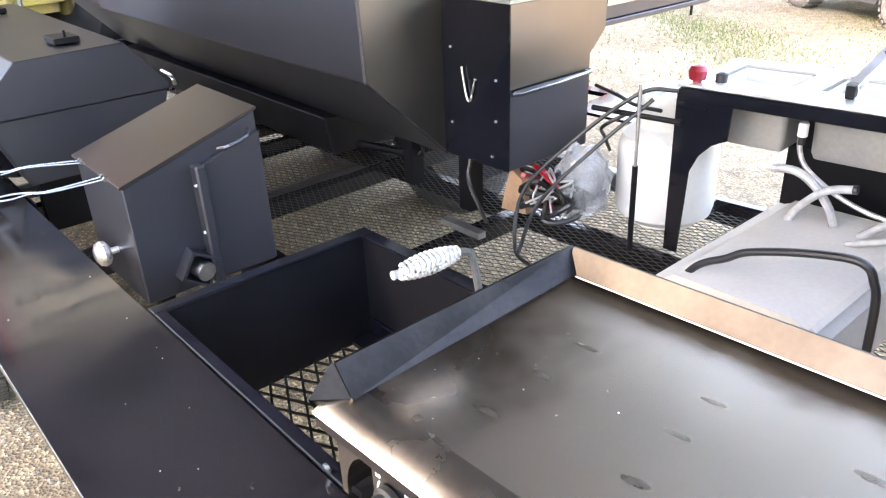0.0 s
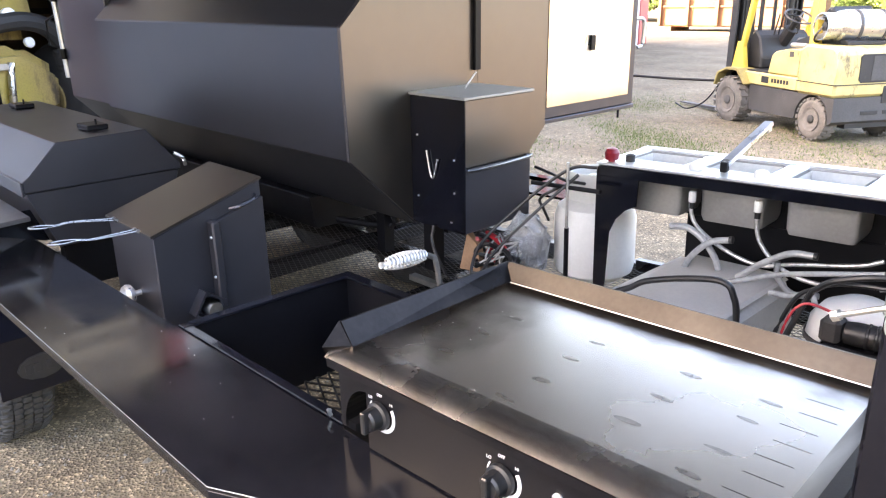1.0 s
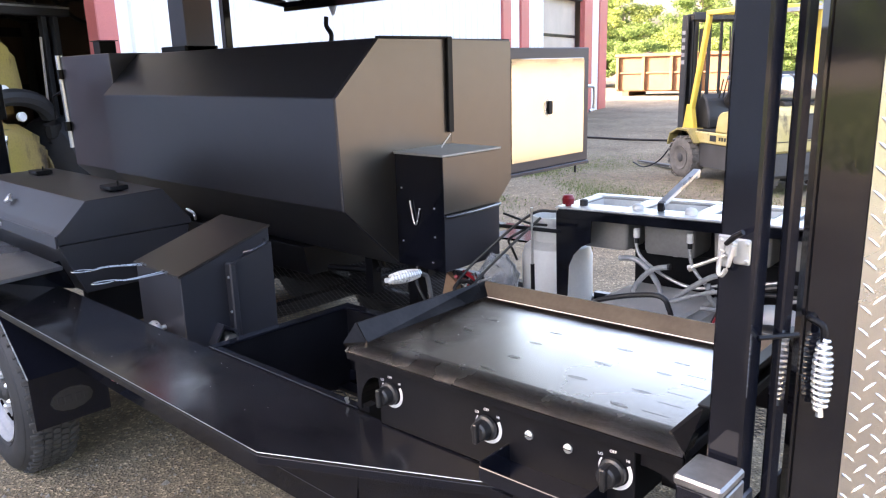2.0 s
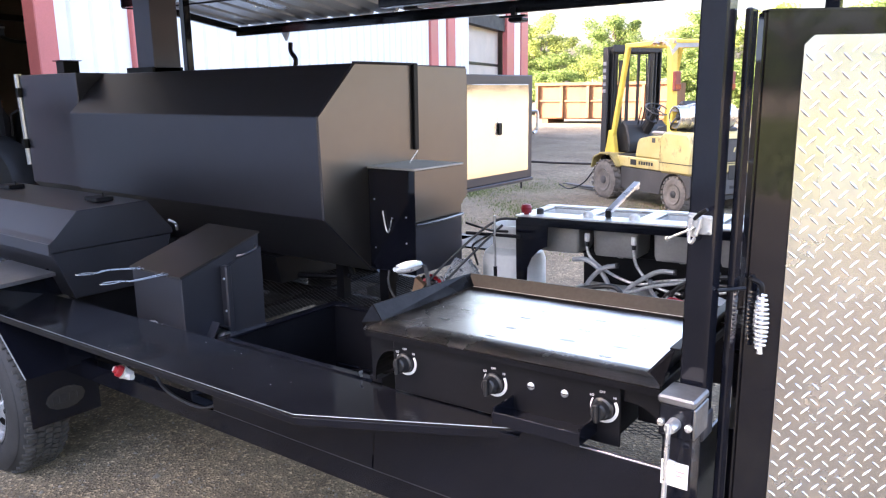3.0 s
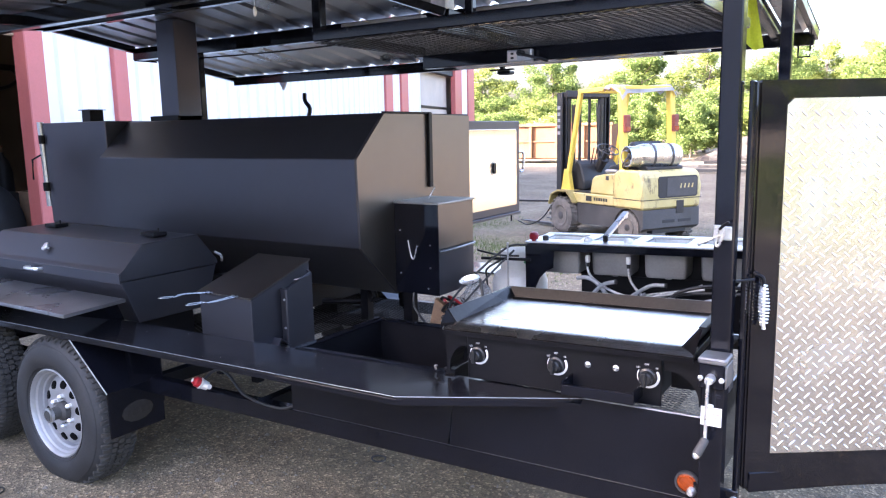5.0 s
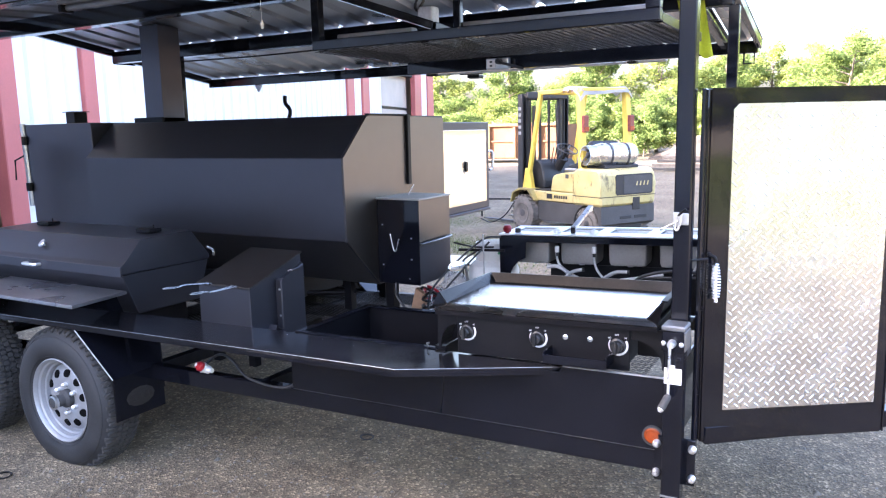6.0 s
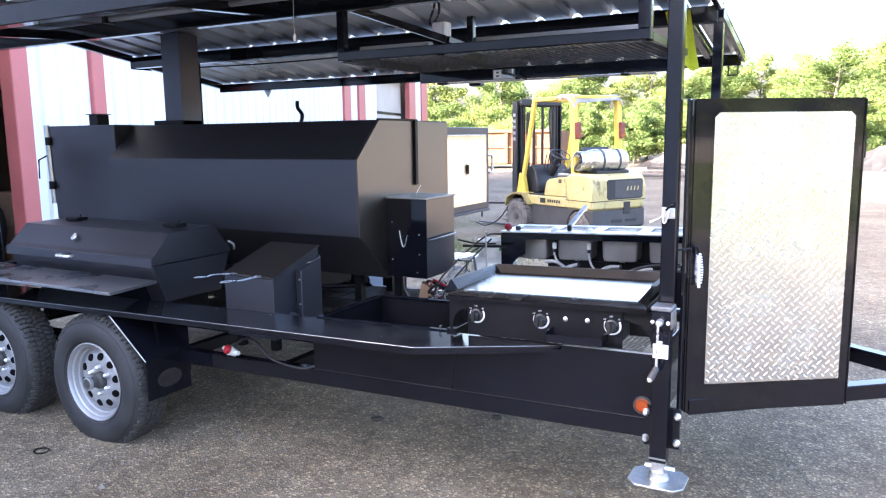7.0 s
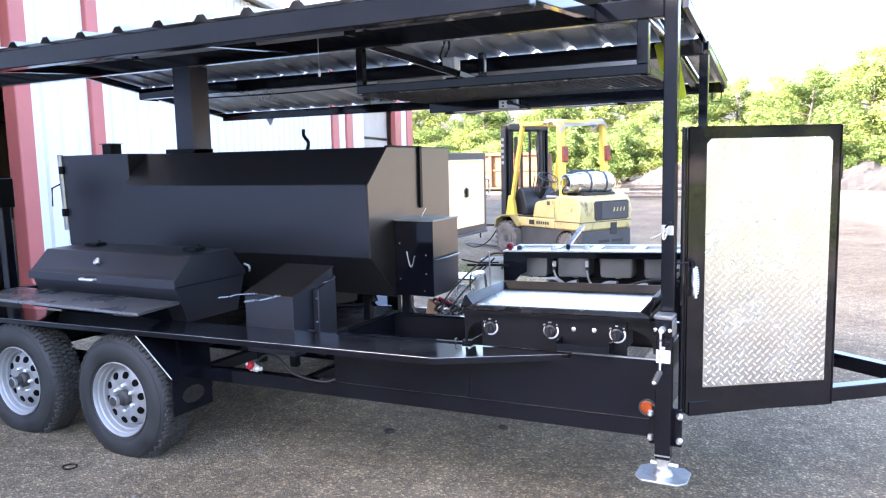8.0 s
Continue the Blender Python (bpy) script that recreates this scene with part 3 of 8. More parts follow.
def building():
    root = thing("workshop_building", "white ribbed metal workshop with red trim and an open dark bay", "building", kind="structure", at=(WX, 8, 0), m=WALL)
    for a in ((2.79, 3.86, 0, EAVE), (4.10, 13.5, 0, EAVE), (14.0, 14.7, 0, EAVE), (15.25, 16.5, 0, EAVE), (21.2, 22.15, 0, EAVE), (-16, 0.3, 0, EAVE), (16.5, 20.3, 3.75, EAVE)):
        ob = siding("wall", *a)
        ob.parent = root
        ob.matrix_parent_inverse = BASE[root.name]
    for y0, y1 in ((2.54, 2.79), (3.86, 4.10), (13.5, 14.0), (14.7, 15.25), (20.3, 21.2), (22.15, 23.1), (0.3, 0.55)):
        part("trim", B(WX - 0.1, WX + 0.06, y0, y1, 0, EAVE, bev=0.01), M_REDTRIM, root, "faded red metal trim")
    # an unseen tan curtain is added over the bay for the counter to mirror; its slats lie level
    for k in range(8):
        part("added_slat", B(WX - 0.10, WX - 0.05, 0.551, 2.539, 2.62 + 0.25 * k, 2.864 + 0.25 * k, bev=0.012), M_ADDEDSLAT, root, "tan slat added over the bay for the counter to mirror")
    part("overhead_door", B(WX - 0.35, WX - 0.25, 16.5, 20.3, 0, 3.35), M_TAN, root, "tan closed roll-up door")
    part("door_seam", B(WX - 0.25, WX - 0.235, 16.5, 20.3, 2.28, 2.36), M_FLAT, root)
    # the shade over the roll-up door is put into this dark colour
    part("door_head", B(WX - 0.4, WX - 0.02, 16.5, 20.3, 3.35, 3.75), M_BEAM, root, "door head coloured dark for its shade")
    part("roof", P([(WX + 0.25, EAVE), (WX + 0.25, EAVE + 0.12), (WX - 9, EAVE + 1.9), (WX - 18, EAVE + 0.12), (WX - 18, EAVE), (WX - 9, EAVE + 1.75)], "y", -16.2, 23.3), M_TAN, root)
    part("end_wall", B(WX - 18, WX - 0.13, 22.9, 23.02, 0, EAVE), M_SIDING, root)
    part("end_wall", B(WX - 18, WX - 0.13, -16, -15.88, 0, EAVE), M_SIDING, root)
    part("rear_wall", B(WX - 18.1, WX - 18, -16, 23, 0, EAVE), M_SIDING, root)
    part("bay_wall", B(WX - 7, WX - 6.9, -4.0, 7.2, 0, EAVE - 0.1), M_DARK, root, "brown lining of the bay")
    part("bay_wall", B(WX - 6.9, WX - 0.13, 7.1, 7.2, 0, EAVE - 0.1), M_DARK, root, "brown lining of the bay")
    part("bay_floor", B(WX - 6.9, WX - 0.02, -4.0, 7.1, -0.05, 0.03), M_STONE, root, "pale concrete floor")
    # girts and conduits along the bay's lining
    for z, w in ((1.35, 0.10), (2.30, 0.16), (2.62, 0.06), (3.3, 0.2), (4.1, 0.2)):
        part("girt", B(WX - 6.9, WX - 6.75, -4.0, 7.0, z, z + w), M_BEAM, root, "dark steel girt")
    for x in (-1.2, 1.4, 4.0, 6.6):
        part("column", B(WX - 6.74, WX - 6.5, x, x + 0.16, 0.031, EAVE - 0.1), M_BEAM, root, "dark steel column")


building()


def bay_machine():
    """A loader's rounded rear end, with a tyre, guards and pipework, just inside the bay."""
    root = thing("yellow_machine", "yellow and black loader parked inside the dark bay", "machine", at=(WX - 1.5, 2.0, 0.03), m=WALL)

    def rounded(pts, a, b, bev):
        bm = prism(bmesh.new(), pts, "x", a, b)
        bmesh.ops.bevel(bm, geom=bm.edges[:], offset=bev, segments=4, affect="EDGES")
        return bm
    part("hood", rounded([(0.2, 1.2), (0.2, 2.0), (0.7, 2.45), (1.9, 2.4), (2.42, 1.95), (2.5, 1.2)], WX - 3.6, WX - 0.95, 0.16), M_LOADER, root, "rounded yellow hood", smooth=True)
    part("tank", rounded([(0.5, 0.5), (0.5, 1.12), (2.15, 1.16), (2.55, 0.9), (2.5, 0.45)], WX - 3.2, WX - 0.85, 0.10), M_LOADER, root, "yellow side tank", smooth=True)
    part("tyre", L([(0, 0.2), (0, 0.40), (0.05, 0.52), (0.12, 0.56), (0.36, 0.56), (0.43, 0.52), (0.48, 0.40), (0.48, 0.2)], (WX - 1.1, 2.55, 0.59), (0, 1, 0.0), 36), M_RUBBER, root, smooth=True)
    part("hub", L([(-0.02, 0.06), (-0.01, 0.2), (0.48, 0.21)], (WX - 1.1, 2.54, 0.59), (0, 1, 0), 24), M_LOADER, root, smooth=True)
    part("guard", rod([(WX - 0.9, 2.62, 0.9), (WX - 0.84, 2.5, 1.25), (WX - 0.86, 2.2, 1.38), (WX - 0.9, 1.7, 1.32)], 0.09, 10, 6), M_BEAM, root, "black curved guard", smooth=True)
    part("grille", B(WX - 0.96, WX - 0.9, 0.6, 1.5, 1.35, 1.9, bev=0.03), M_BEAM, root, "dark grille")
    part("window", B(WX - 0.955, WX - 0.93, 1.62, 2.1, 1.62, 1.84, bev=0.02), M_GREENISH, root, "dull green panel")
    part("lamp", L([(0, 0.07), (0.05, 0.075), (0.06, 0.06)], (WX - 0.90, 2.08, 1.43), (1, 0, 0), 18), M_WHITE, root, "pale round lamp", smooth=True)
    part("lamp", L([(0, 0.045), (0.04, 0.05), (0.05, 0.04)], (WX - 0.86, 2.22, 1.18), (1, 0, 0), 16), M_WHITE, root, "pale round lamp", smooth=True)
    for k in range(4):
        part("pipe", rod([(WX - 0.82, 1.2 + 0.24 * k, 0.42), (WX - 0.80, 1.22 + 0.24 * k, 0.75), (WX - 0.84, 1.28 + 0.24 * k, 1.0)], 0.022 + 0.012 * (k % 2), 8, 4), M_STAIN if k % 2 else M_BEAM, root, smooth=True)
    part("cross_bar", B(WX - 0.85, WX - 0.79, 1.0, 1.95, 0.94, 1.0, bev=0.01), M_TAN, root)


bay_machine()


def bay_rack():
    root = thing("storage_rack", "dark steel storage rack at the mouth of the bay", "rack", at=(WX - 1.0, 2.9, 0.031), m=WALL)
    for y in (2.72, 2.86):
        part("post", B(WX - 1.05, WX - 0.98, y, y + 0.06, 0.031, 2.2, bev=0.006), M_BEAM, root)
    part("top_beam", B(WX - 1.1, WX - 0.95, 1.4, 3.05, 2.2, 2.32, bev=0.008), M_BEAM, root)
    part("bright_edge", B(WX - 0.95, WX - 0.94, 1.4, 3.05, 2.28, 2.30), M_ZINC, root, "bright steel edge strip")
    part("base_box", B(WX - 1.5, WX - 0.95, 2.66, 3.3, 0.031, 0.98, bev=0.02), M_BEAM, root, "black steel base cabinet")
    part("upright_bar", rod([(WX - 0.93, 2.60, 0.95), (WX - 0.93, 2.64, 1.98)], 0.014, 8), M_TAN, root, "pale upright bar", smooth=True)
    for y in (3.42, 3.72):
        b = thing("gas_bottle", "tall dark gas bottle standing in the bay", "gas bottle", "bottles in the bay", at=(WX - 1.6, y, 0.031), m=WALL)
        part("body", L([(0, 0.10), (0.02, 0.115), (1.15, 0.115), (1.28, 0.085), (1.36, 0.035), (1.4, 0.03)], (WX - 1.6, y, 0.031), (0, 0, 1), 24), M_BEAM, b, smooth=True)
        part("valve", L([(0, 0.02), (0.05, 0.02), (0.06, 0.035), (0.08, 0.03)], (WX - 1.6, y, 1.43), (0, 0, 1), 12), M_RUST, b, "coppery valve", smooth=True)


bay_rack()


def bay_clutter():
    """Boxes stacked at the bay mouth, hoses slung from a rail."""
    g = random.Random(31)
    for y, z, w, d, h in ((3.35, 0.031, 0.5, 0.4, 0.52), (3.38, 0.552, 0.42, 0.36, 0.42), (3.95, 0.031, 0.45, 0.4, 0.36)):
        r = thing("cardboard_box", "brown cardboard box standing inside the bay mouth", "box", "boxes in the bay", at=(WX - 0.75, y, z), m=WALL)
        part("carton", B(WX - 0.75 - d, WX - 0.75, y, y + w, z, z + h, bev=0.006), M_CARD, r)
        part("tape", B(WX - 0.75 - d, WX - 0.7475, y + w / 2 - 0.03, y + w / 2 + 0.03, z + h * 0.7, z + h + 0.002), M_TAN, r)
    rail = thing("hose_rail", "dark steel rail that hoses are slung from", "rail", at=(WX - 3, 4, 2.6), m=WALL)
    part("bar", B(WX - 3.1, WX - 3.0, 2.0, 6.9, 2.6, 2.68), M_BEAM, rail)
    for y in (2.0, 6.8):
        part("post", B(WX - 3.1, WX - 3.0, y, y + 0.1, 0.031, 2.6), M_BEAM, rail)
    for k in range(3):
        y = 3.4 + 1.0 * k
        h = thing("slung_hose", "black hose slung along the rail in the bay", "hose", "hoses in the bay", at=(WX - 2.95, y, 2.5), m=WALL)
        pts = [(WX - 2.96, y, 2.62), (WX - 2.94, y + 0.4, 2.32 + 0.08 * g.random()), (WX - 2.94, y + 0.9, 2.36), (WX - 2.96, y + 1.3, 2.62)]
        part("hose", rod(pts, 0.03, 8, 6), M_BLKHOSE, h, smooth=True)


bay_clutter()


# ---- trees ----
def leaf_cloud(verts, faces, rnd, c, r, n, size):
    """Leaves scattered mostly over the outside of one clump."""
    cx, cy, cz = c
    for _ in range(n):
        a, h = rnd.uniform(0, 6.2832), rnd.uniform(-1, 1)
        k = rnd.random() ** 0.45 * rnd.uniform(0.75, 1.12)
        w = math.sqrt(max(0.0, 1 - h * h)) * k
        qx, qy, qz = cx + r[0] * w * math.cos(a), cy + r[1] * w * math.sin(a), cz + r[2] * h * k
        s = size * rnd.uniform(0.5, 1.5)
        a, h, b = rnd.uniform(0, 6.2832), rnd.uniform(-0.8, 0.8), rnd.uniform(0, 6.2832)
        w = math.sqrt(1 - h * h)
        ux, uy, uz = s * w * math.cos(a), s * w * math.sin(a), s * h
        vx, vy, vz = 0.55 * s * math.cos(b), 0.55 * s * math.sin(b), 0.55 * s * math.cos(b + a)
        i = len(verts)
        verts += [(qx - ux, qy - uy, qz - uz), (qx + vx, qy + vy, qz + vz), (qx + ux, qy + uy, qz + uz), (qx - vx, qy - vy, qz - vz)]
        faces.append((i, i + 1, i + 2, i + 3))


def tree(x, y, h, w, seed, mat, name="tree", label="leafy green tree at the edge of the yard", leaves=330, low=0.08):
    rnd = random.Random(seed)
    root = thing(name, label, "tree", "trees behind the yard", at=(x, y, 0))
    bm = bmesh.new()
    top = (x + rnd.uniform(-.4, .4), y, h * 0.85)
    sweep(bm, [(x, y, -0.1), (x + rnd.uniform(-.2, .2), y, h * 0.35), top], [0.018 * h, 0.012 * h, 0.02], 8)
    tips = [(*top, 0.13)]
    # limbs leave the trunk all the way up; each carries a few clumps of leaves
    for k in range(20):
        t = 0.12 + 0.80 * k / 19
        a = 2.4 * k + rnd.uniform(-.5, .5)
        reach = w * 0.5 * (0.55 + 0.45 * math.sin(3.1 * min(1, t + 0.12))) * rnd.uniform(0.6, 1.1)
        z0 = h * t * 0.8
        end = (x + reach * math.cos(a), y + reach * math.sin(a), z0 + h * rnd.uniform(0.06, 0.16))
        sweep(bm, [(x, y, z0), ((x + end[0]) / 2, (y + end[1]) / 2, z0 + 0.35 * (end[2] - z0)), end], [0.006 * h, 0.004 * h, 0.008], 5)
        for u in (0.45, 0.75, 1.0):
            tips.append((x + (end[0] - x) * u + rnd.uniform(-.2, .2), y + (end[1] - y) * u + rnd.uniform(-.2, .2), z0 + (end[2] - z0) * u + rnd.uniform(-.1, .35), rnd.uniform(0.075, 0.14)))
    part("trunk", bm, M_BARK, root)
    verts, faces = [], []
    for cx, cy, cz, cr in tips:
        leaf_cloud(verts, faces, rnd, (cx, cy, max(cz, low * h)), (cr * w, cr * w, cr * w * 0.72), leaves, 0.052 + 0.002 * h)
    me = bpy.data.meshes.new("crown")
    me.from_pydata(verts, [], faces)
    me.materials.append(mat)
    ob = new("crown", me)
    ob.parent = root
    ob.matrix_parent_inverse = BASE[root.name]
    return root


_r = random.Random(21)
for k in range(21):
    x = -34 + k * 2.3 + _r.uniform(-0.8, 0.8)
    tree(x, 46 + _r.uniform(-3, 6), (_r.uniform(5.8, 6.9) if x < -7 else _r.uniform(4.8, 5.4) + max(0, x + 5) * 0.41), _r.uniform(4.5, 6.0), 100 + k, M_LEAF if k % 3 else M_LEAF2)
for k in range(10):
    x = -30 + k * 4.2 + _r.uniform(-1, 1)
    tree(x, 38.5 + _r.uniform(-2, 2), _r.uniform(2.4, 3.4), _r.uniform(3.6, 5), 200 + k, M_LEAF2 if k % 3 else M_LEAF, "bush", "broad green bush in front of the trees")


for k in range(11):
    x = -7 + k * 2.1 + _r.uniform(-0.5, 0.5)
    tree(x, 52 + _r.uniform(-2, 2), _r.uniform(6.4, 7.6) + max(0, x) * 0.30, _r.uniform(4.8, 6.0), 500 + k, M_LEAF2 if k % 3 == 0 else M_LEAF, leaves=260)
for k in range(17):
    x = -31 + k * 2.65 + _r.uniform(-0.6, 0.6)
    tree(x, 41.5 + _r.uniform(-1, 1), _r.uniform(3.0, 4.2) + max(0, x + 2) * 0.15, _r.uniform(4.2, 5.2), 400 + k, M_LEAF if k % 3 == 1 else M_LEAF2, "bush", "dense green bush in front of the trees", leaves=190, low=0.16)


# trees across the yard, past the tongue, that the door mirrors
for k in range(9):
    tree(33 + _r.uniform(-2, 3), -22 + k * 3.6 + _r.uniform(-0.8, 0.8), _r.uniform(6.5, 8.6), _r.uniform(5.0, 6.2), 300 + k, M_LEAF if k % 2 else M_LEAF2, leaves=110)


# ---- yard clutter far off ----
def container(x, y, yaw):
    m = pose(x, y, 0, 0, 0, yaw)
    root = thing("scrap_container", "long open-topped rusty orange steel scrap container", "container", at=(0, 0, 0), m=m)
    top = 1.78
    part("wall", B(-3.2, 3.2, -1.1, -1.04, 0.25, top), M_RUST, root)
    part("wall", B(-3.2, 3.2, 1.04, 1.1, 0.25, top), M_RUST, root)
    for x0 in (-3.2, 3.14):
        part("end_wall", B(x0, x0 + 0.06, -1.04, 1.04, 0.25, top), M_RUST, root)
    part("base", B(-3.2, 3.2, -1.04, 1.04, 0.2, 0.3), M_RUST, root)
    for x0 in (-3.2, -1.98, -0.72, 0.55, 1.80, 3.06):
        part("rib", B(x0, x0 + 0.14, -1.20, -1.1, 0.25, top - 0.07, bev=0.015), M_RUST, root)
    part("top_rail", B(-3.25, 3.25, -1.22, -1.02, top - 0.07, top + 0.08, bev=0.02), M_RUST, root)
    part("middle_rail", B(-3.2, 3.2, -1.16, -1.1, 0.98, 1.06, bev=0.01), M_RUST, root)
    for x0 in (-2.9, 2.6):
        part("skid", B(x0, x0 + 0.3, -1.1, 1.1, 0, 0.2), M_RUST, root)


def scrap(x, y, yaw):
    """Bent bars and torn sheet piled above the container's rim."""
    rnd = random.Random(61)
    root = thing("scrap_pile", "rusty bent bars and sheet metal heaped in the container", "scrap", m=pose(x, y, 0, 0, 0, yaw))
    for k in range(16):
        cx, cy = rnd.uniform(-2.8, 2.8), rnd.uniform(-0.7, 0.7)
        a, l = rnd.uniform(0, 6.28), rnd.uniform(0.3, 0.8)
        dx, dy = l * math.cos(a) * 0.6, l * math.sin(a) * 0.4
        z = 1.62 + rnd.uniform(0, 0.12)
        if k % 2:
            part("bent_bar", rod([(cx - dx, cy - dy, z), (cx, cy, z + rnd.uniform(0.1, 0.3)), (cx + dx, cy + dy, z + rnd.uniform(-0.05, 0.2))], 0.03, 6, 2), M_GREY, root)
        else:
            part("torn_sheet", tube_box((cx - dx, cy - dy, z), (cx + dx, cy + dy, z + rnd.uniform(0.0, 0.25)), rnd.uniform(0.2, 0.5), 0.03), M_RUST, root)
    part("scrap_bed", B(-3.1, 3.1, -1.0, 1.0, 0.31, 1.62, bev=0.1), M_CHAR, root)


scrap(-14.6, 31.8, 8)
container(-14.6, 31.8, 8)


def heap(x, y, w, h, mat, seed, label):
    bm = bmesh.new()
    rnd = random.Random(seed)
    n = 26
    g = []
    for i in range(n):
        row = []
        for j in range(n):
            u, v = i / (n - 1) * 2 - 1, j / (n - 1) * 2 - 1
            d = math.sqrt(u * u + v * v)
            z = h * max(0, 1 - d ** 1.3) * (0.8 + 0.5 * noise.noise((u * 2 + seed, v * 2, 1))) + rnd.uniform(-.06, .06) * h - 0.03
            row.append(bm.verts.new((x + u * w, y + v * w * 0.6, z if d < 0.98 else -0.05)))
        g.append(row)
    for i in range(n - 1):
        for j in range(n - 1):
            bm.faces.new((g[i][j], g[i + 1][j], g[i + 1][j + 1], g[i][j + 1]))
    single("soil_mound", bm, mat, label, "mound")


heap(-5.5, 35.5, 3.2, 1.7, M_RUBBLE, 3, "pale heap of broken rubble at the yard's edge")
heap(-3.6, 33.5, 2.8, 1.25, M_CHAR, 5, "dark heap of soil and debris")
heap(4.2, 33.0, 3.6, 1.5, M_CHAR, 7, "dark heap of soil and debris")
heap(2.6, 35.0, 3.0, 1.3, M_CHAR, 9, "dark heap of soil and debris")
for k in range(4):
    single("steel_beam", tube_box((-6.0 + 0.1 * k, 24.6 + 0.35 * k, 0.1 + 0.12 * k), (-1.6, 24.2 + 0.4 * k, 0.14 + 0.12 * k), 0.14, 0.1), M_DUSTY if k % 2 else M_GREY,
           "long steel beam stacked on the ground", "beam", "stacked beams")


# ---- the forklift ----
def forklift():
    # built with its forks towards -x, then turned into place
    m = pose(-3.0, 8.95, 0, 0, 0, -30)
    r = thing("forklift", "worn yellow counterbalance forklift with a gas bottle on its back", "forklift", m=m)
    arch = [(0.62 + 0.262 * math.cos(radians(a)), 0.232 + 0.262 * math.sin(radians(a))) for a in range(0, 181, 12)]
    rear_arc = [p for p in arch if p[0] > 0.66]
    front_arc = [p for p in arch if p[0] < 0.58]
    # rear: yellow casting above, dark weight below, wrapped round the steered wheels
    body = part("counterweight", P([(0.35, 0.49), (0.35, 0.965), (0.46, 1.02), (0.86, 1.01), (0.925, 0.95), (0.94, 0.80), (0.94, 0.49)], "y", -0.53, 0.53, 0.03), M_YELLOW, r)
    hole = [(-0.22, 0.64), (-0.25, 0.67), (-0.25, 0.90), (-0.22, 0.93), (0.43, 0.93), (0.46, 0.90), (0.46, 0.67), (0.43, 0.64)]
    part("rear_grille", P(hole, "x", 0.90, 0.946), M_DUCT, body, "dark recessed radiator opening")
    part("grille_shutter", P([(-0.10, 0.66), (-0.10, 0.91), (0.42, 0.91), (0.44, 0.89), (0.44, 0.68), (0.42, 0.66)], "x", 0.946, 0.949), M_GREY, body, "dull grey radiator screen")
    for k in range(4):
        part("maker_mark", P([(0.13 + 0.07 * k, 0.765), (0.15 + 0.07 * k, 0.825), (0.165 + 0.07 * k, 0.825), (0.155 + 0.07 * k, 0.765)], "x", 0.949, 0.952), M_YELLOW, body, "yellow maker's mark drawn as plain bars")
    part("tow_slot", B(0.92, 0.945, 0.08, 0.22, 0.42, 0.60, bev=0.006), M_DUCT, body, "dark tow hitch slot")
    part("belt_line", B(0.36, 0.944, -0.534, 0.534, 0.618, 0.628), M_DUCT, body)
    part("lower_weight", P([(0.94, 0.24), (0.935, 0.488), (0.66, 0.488)] + rear_arc[::-1] + [(0.885, 0.2)], "y", -0.51, 0.51), M_GREY, r, "dark lower counterweight")
    for y0, y1 in ((-0.16, 0.06), (0.12, 0.36)):
        part("lower_slot", B(0.92, 0.942, y0, y1, 0.30, 0.345, bev=0.004), M_DUCT, r)
    part("axle_housing", B(0.36, 0.9, -0.30, 0.30, 0.16, 0.488), M_DUCT, r)
    part("side_skirt", P([(-0.47, 0.20), (-0.49, 0.50), (0.58, 0.488)] + front_arc + [(0.34, 0.2)], "y", -0.5, 0.5), M_GREY, r, "dark grey frame skirt")
    part("frame_rail", P([(-0.50, 0.502), (-0.66, 0.56), (-0.66, 0.645), (0.349, 0.645), (0.349, 0.502)], "y", -0.515, 0.515, 0.012), M_YELLOW, r, "worn yellow frame")
    part("foot_step", B(-0.26, -0.13, -0.519, -0.514, 0.54, 0.615, bev=0.002), M_DUCT, r, "dark step cut-out")
    for k in range(6):
        part("side_mark", B(-0.08 + 0.052 * k, -0.045 + 0.052 * k, -0.518, -0.5145, 0.555, 0.60), M_DUCT, r, "dark maker's mark drawn as plain bars")
    part("hood", P([(-0.20, 0.646), (-0.155, 0.86), (-0.10, 0.905), (0.15, 0.945), (0.348, 0.96), (0.348, 0.646)], "y", -0.5, 0.5, 0.022), M_YELLOW, r, "yellow engine hood")
    part("hood_latch", B(0.16, 0.23, -0.506, -0.499, 0.86, 0.92, bev=0.004), M_GREY, r)
    part("floor_plate", B(-0.66, -0.20, -0.47, 0.47, 0.646, 0.664), M_DUCT, r)
    part("mudguard", P([(-1.10, 0.44), (-1.04, 0.60), (-0.86, 0.672), (-0.62, 0.672), (-0.54, 0.60), (-0.46, 0.50), (-0.48, 0.49), (-0.57, 0.585), (-0.64, 0.65), (-0.86, 0.65), (-1.02, 0.585), (-1.07, 0.435)], "y", -0.60, -0.36, 0.004), M_DIRTYYEL, r, "grimy front mudguard")
    part("mudguard", P([(-1.04, 0.60), (-0.86, 0.672), (-0.62, 0.672), (-0.54, 0.60), (-0.57, 0.585), (-0.64, 0.65), (-0.86, 0.65), (-1.02, 0.585)], "y", 0.36, 0.60, 0.004), M_DIRTYYEL, r, "grimy front mudguard")
    part("cowl", P([(-0.80, 0.665), (-0.82, 1.02), (-0.72, 1.12), (-0.62, 1.04), (-0.54, 0.80), (-0.54, 0.665)], "y", -0.34, 0.36, 0.02), M_DUCT, r, "dark dash cowl")
    part("pedal_box", B(-0.56, -0.40, -0.2, 0.2, 0.665, 0.74, bev=0.01), M_DUCT, r)
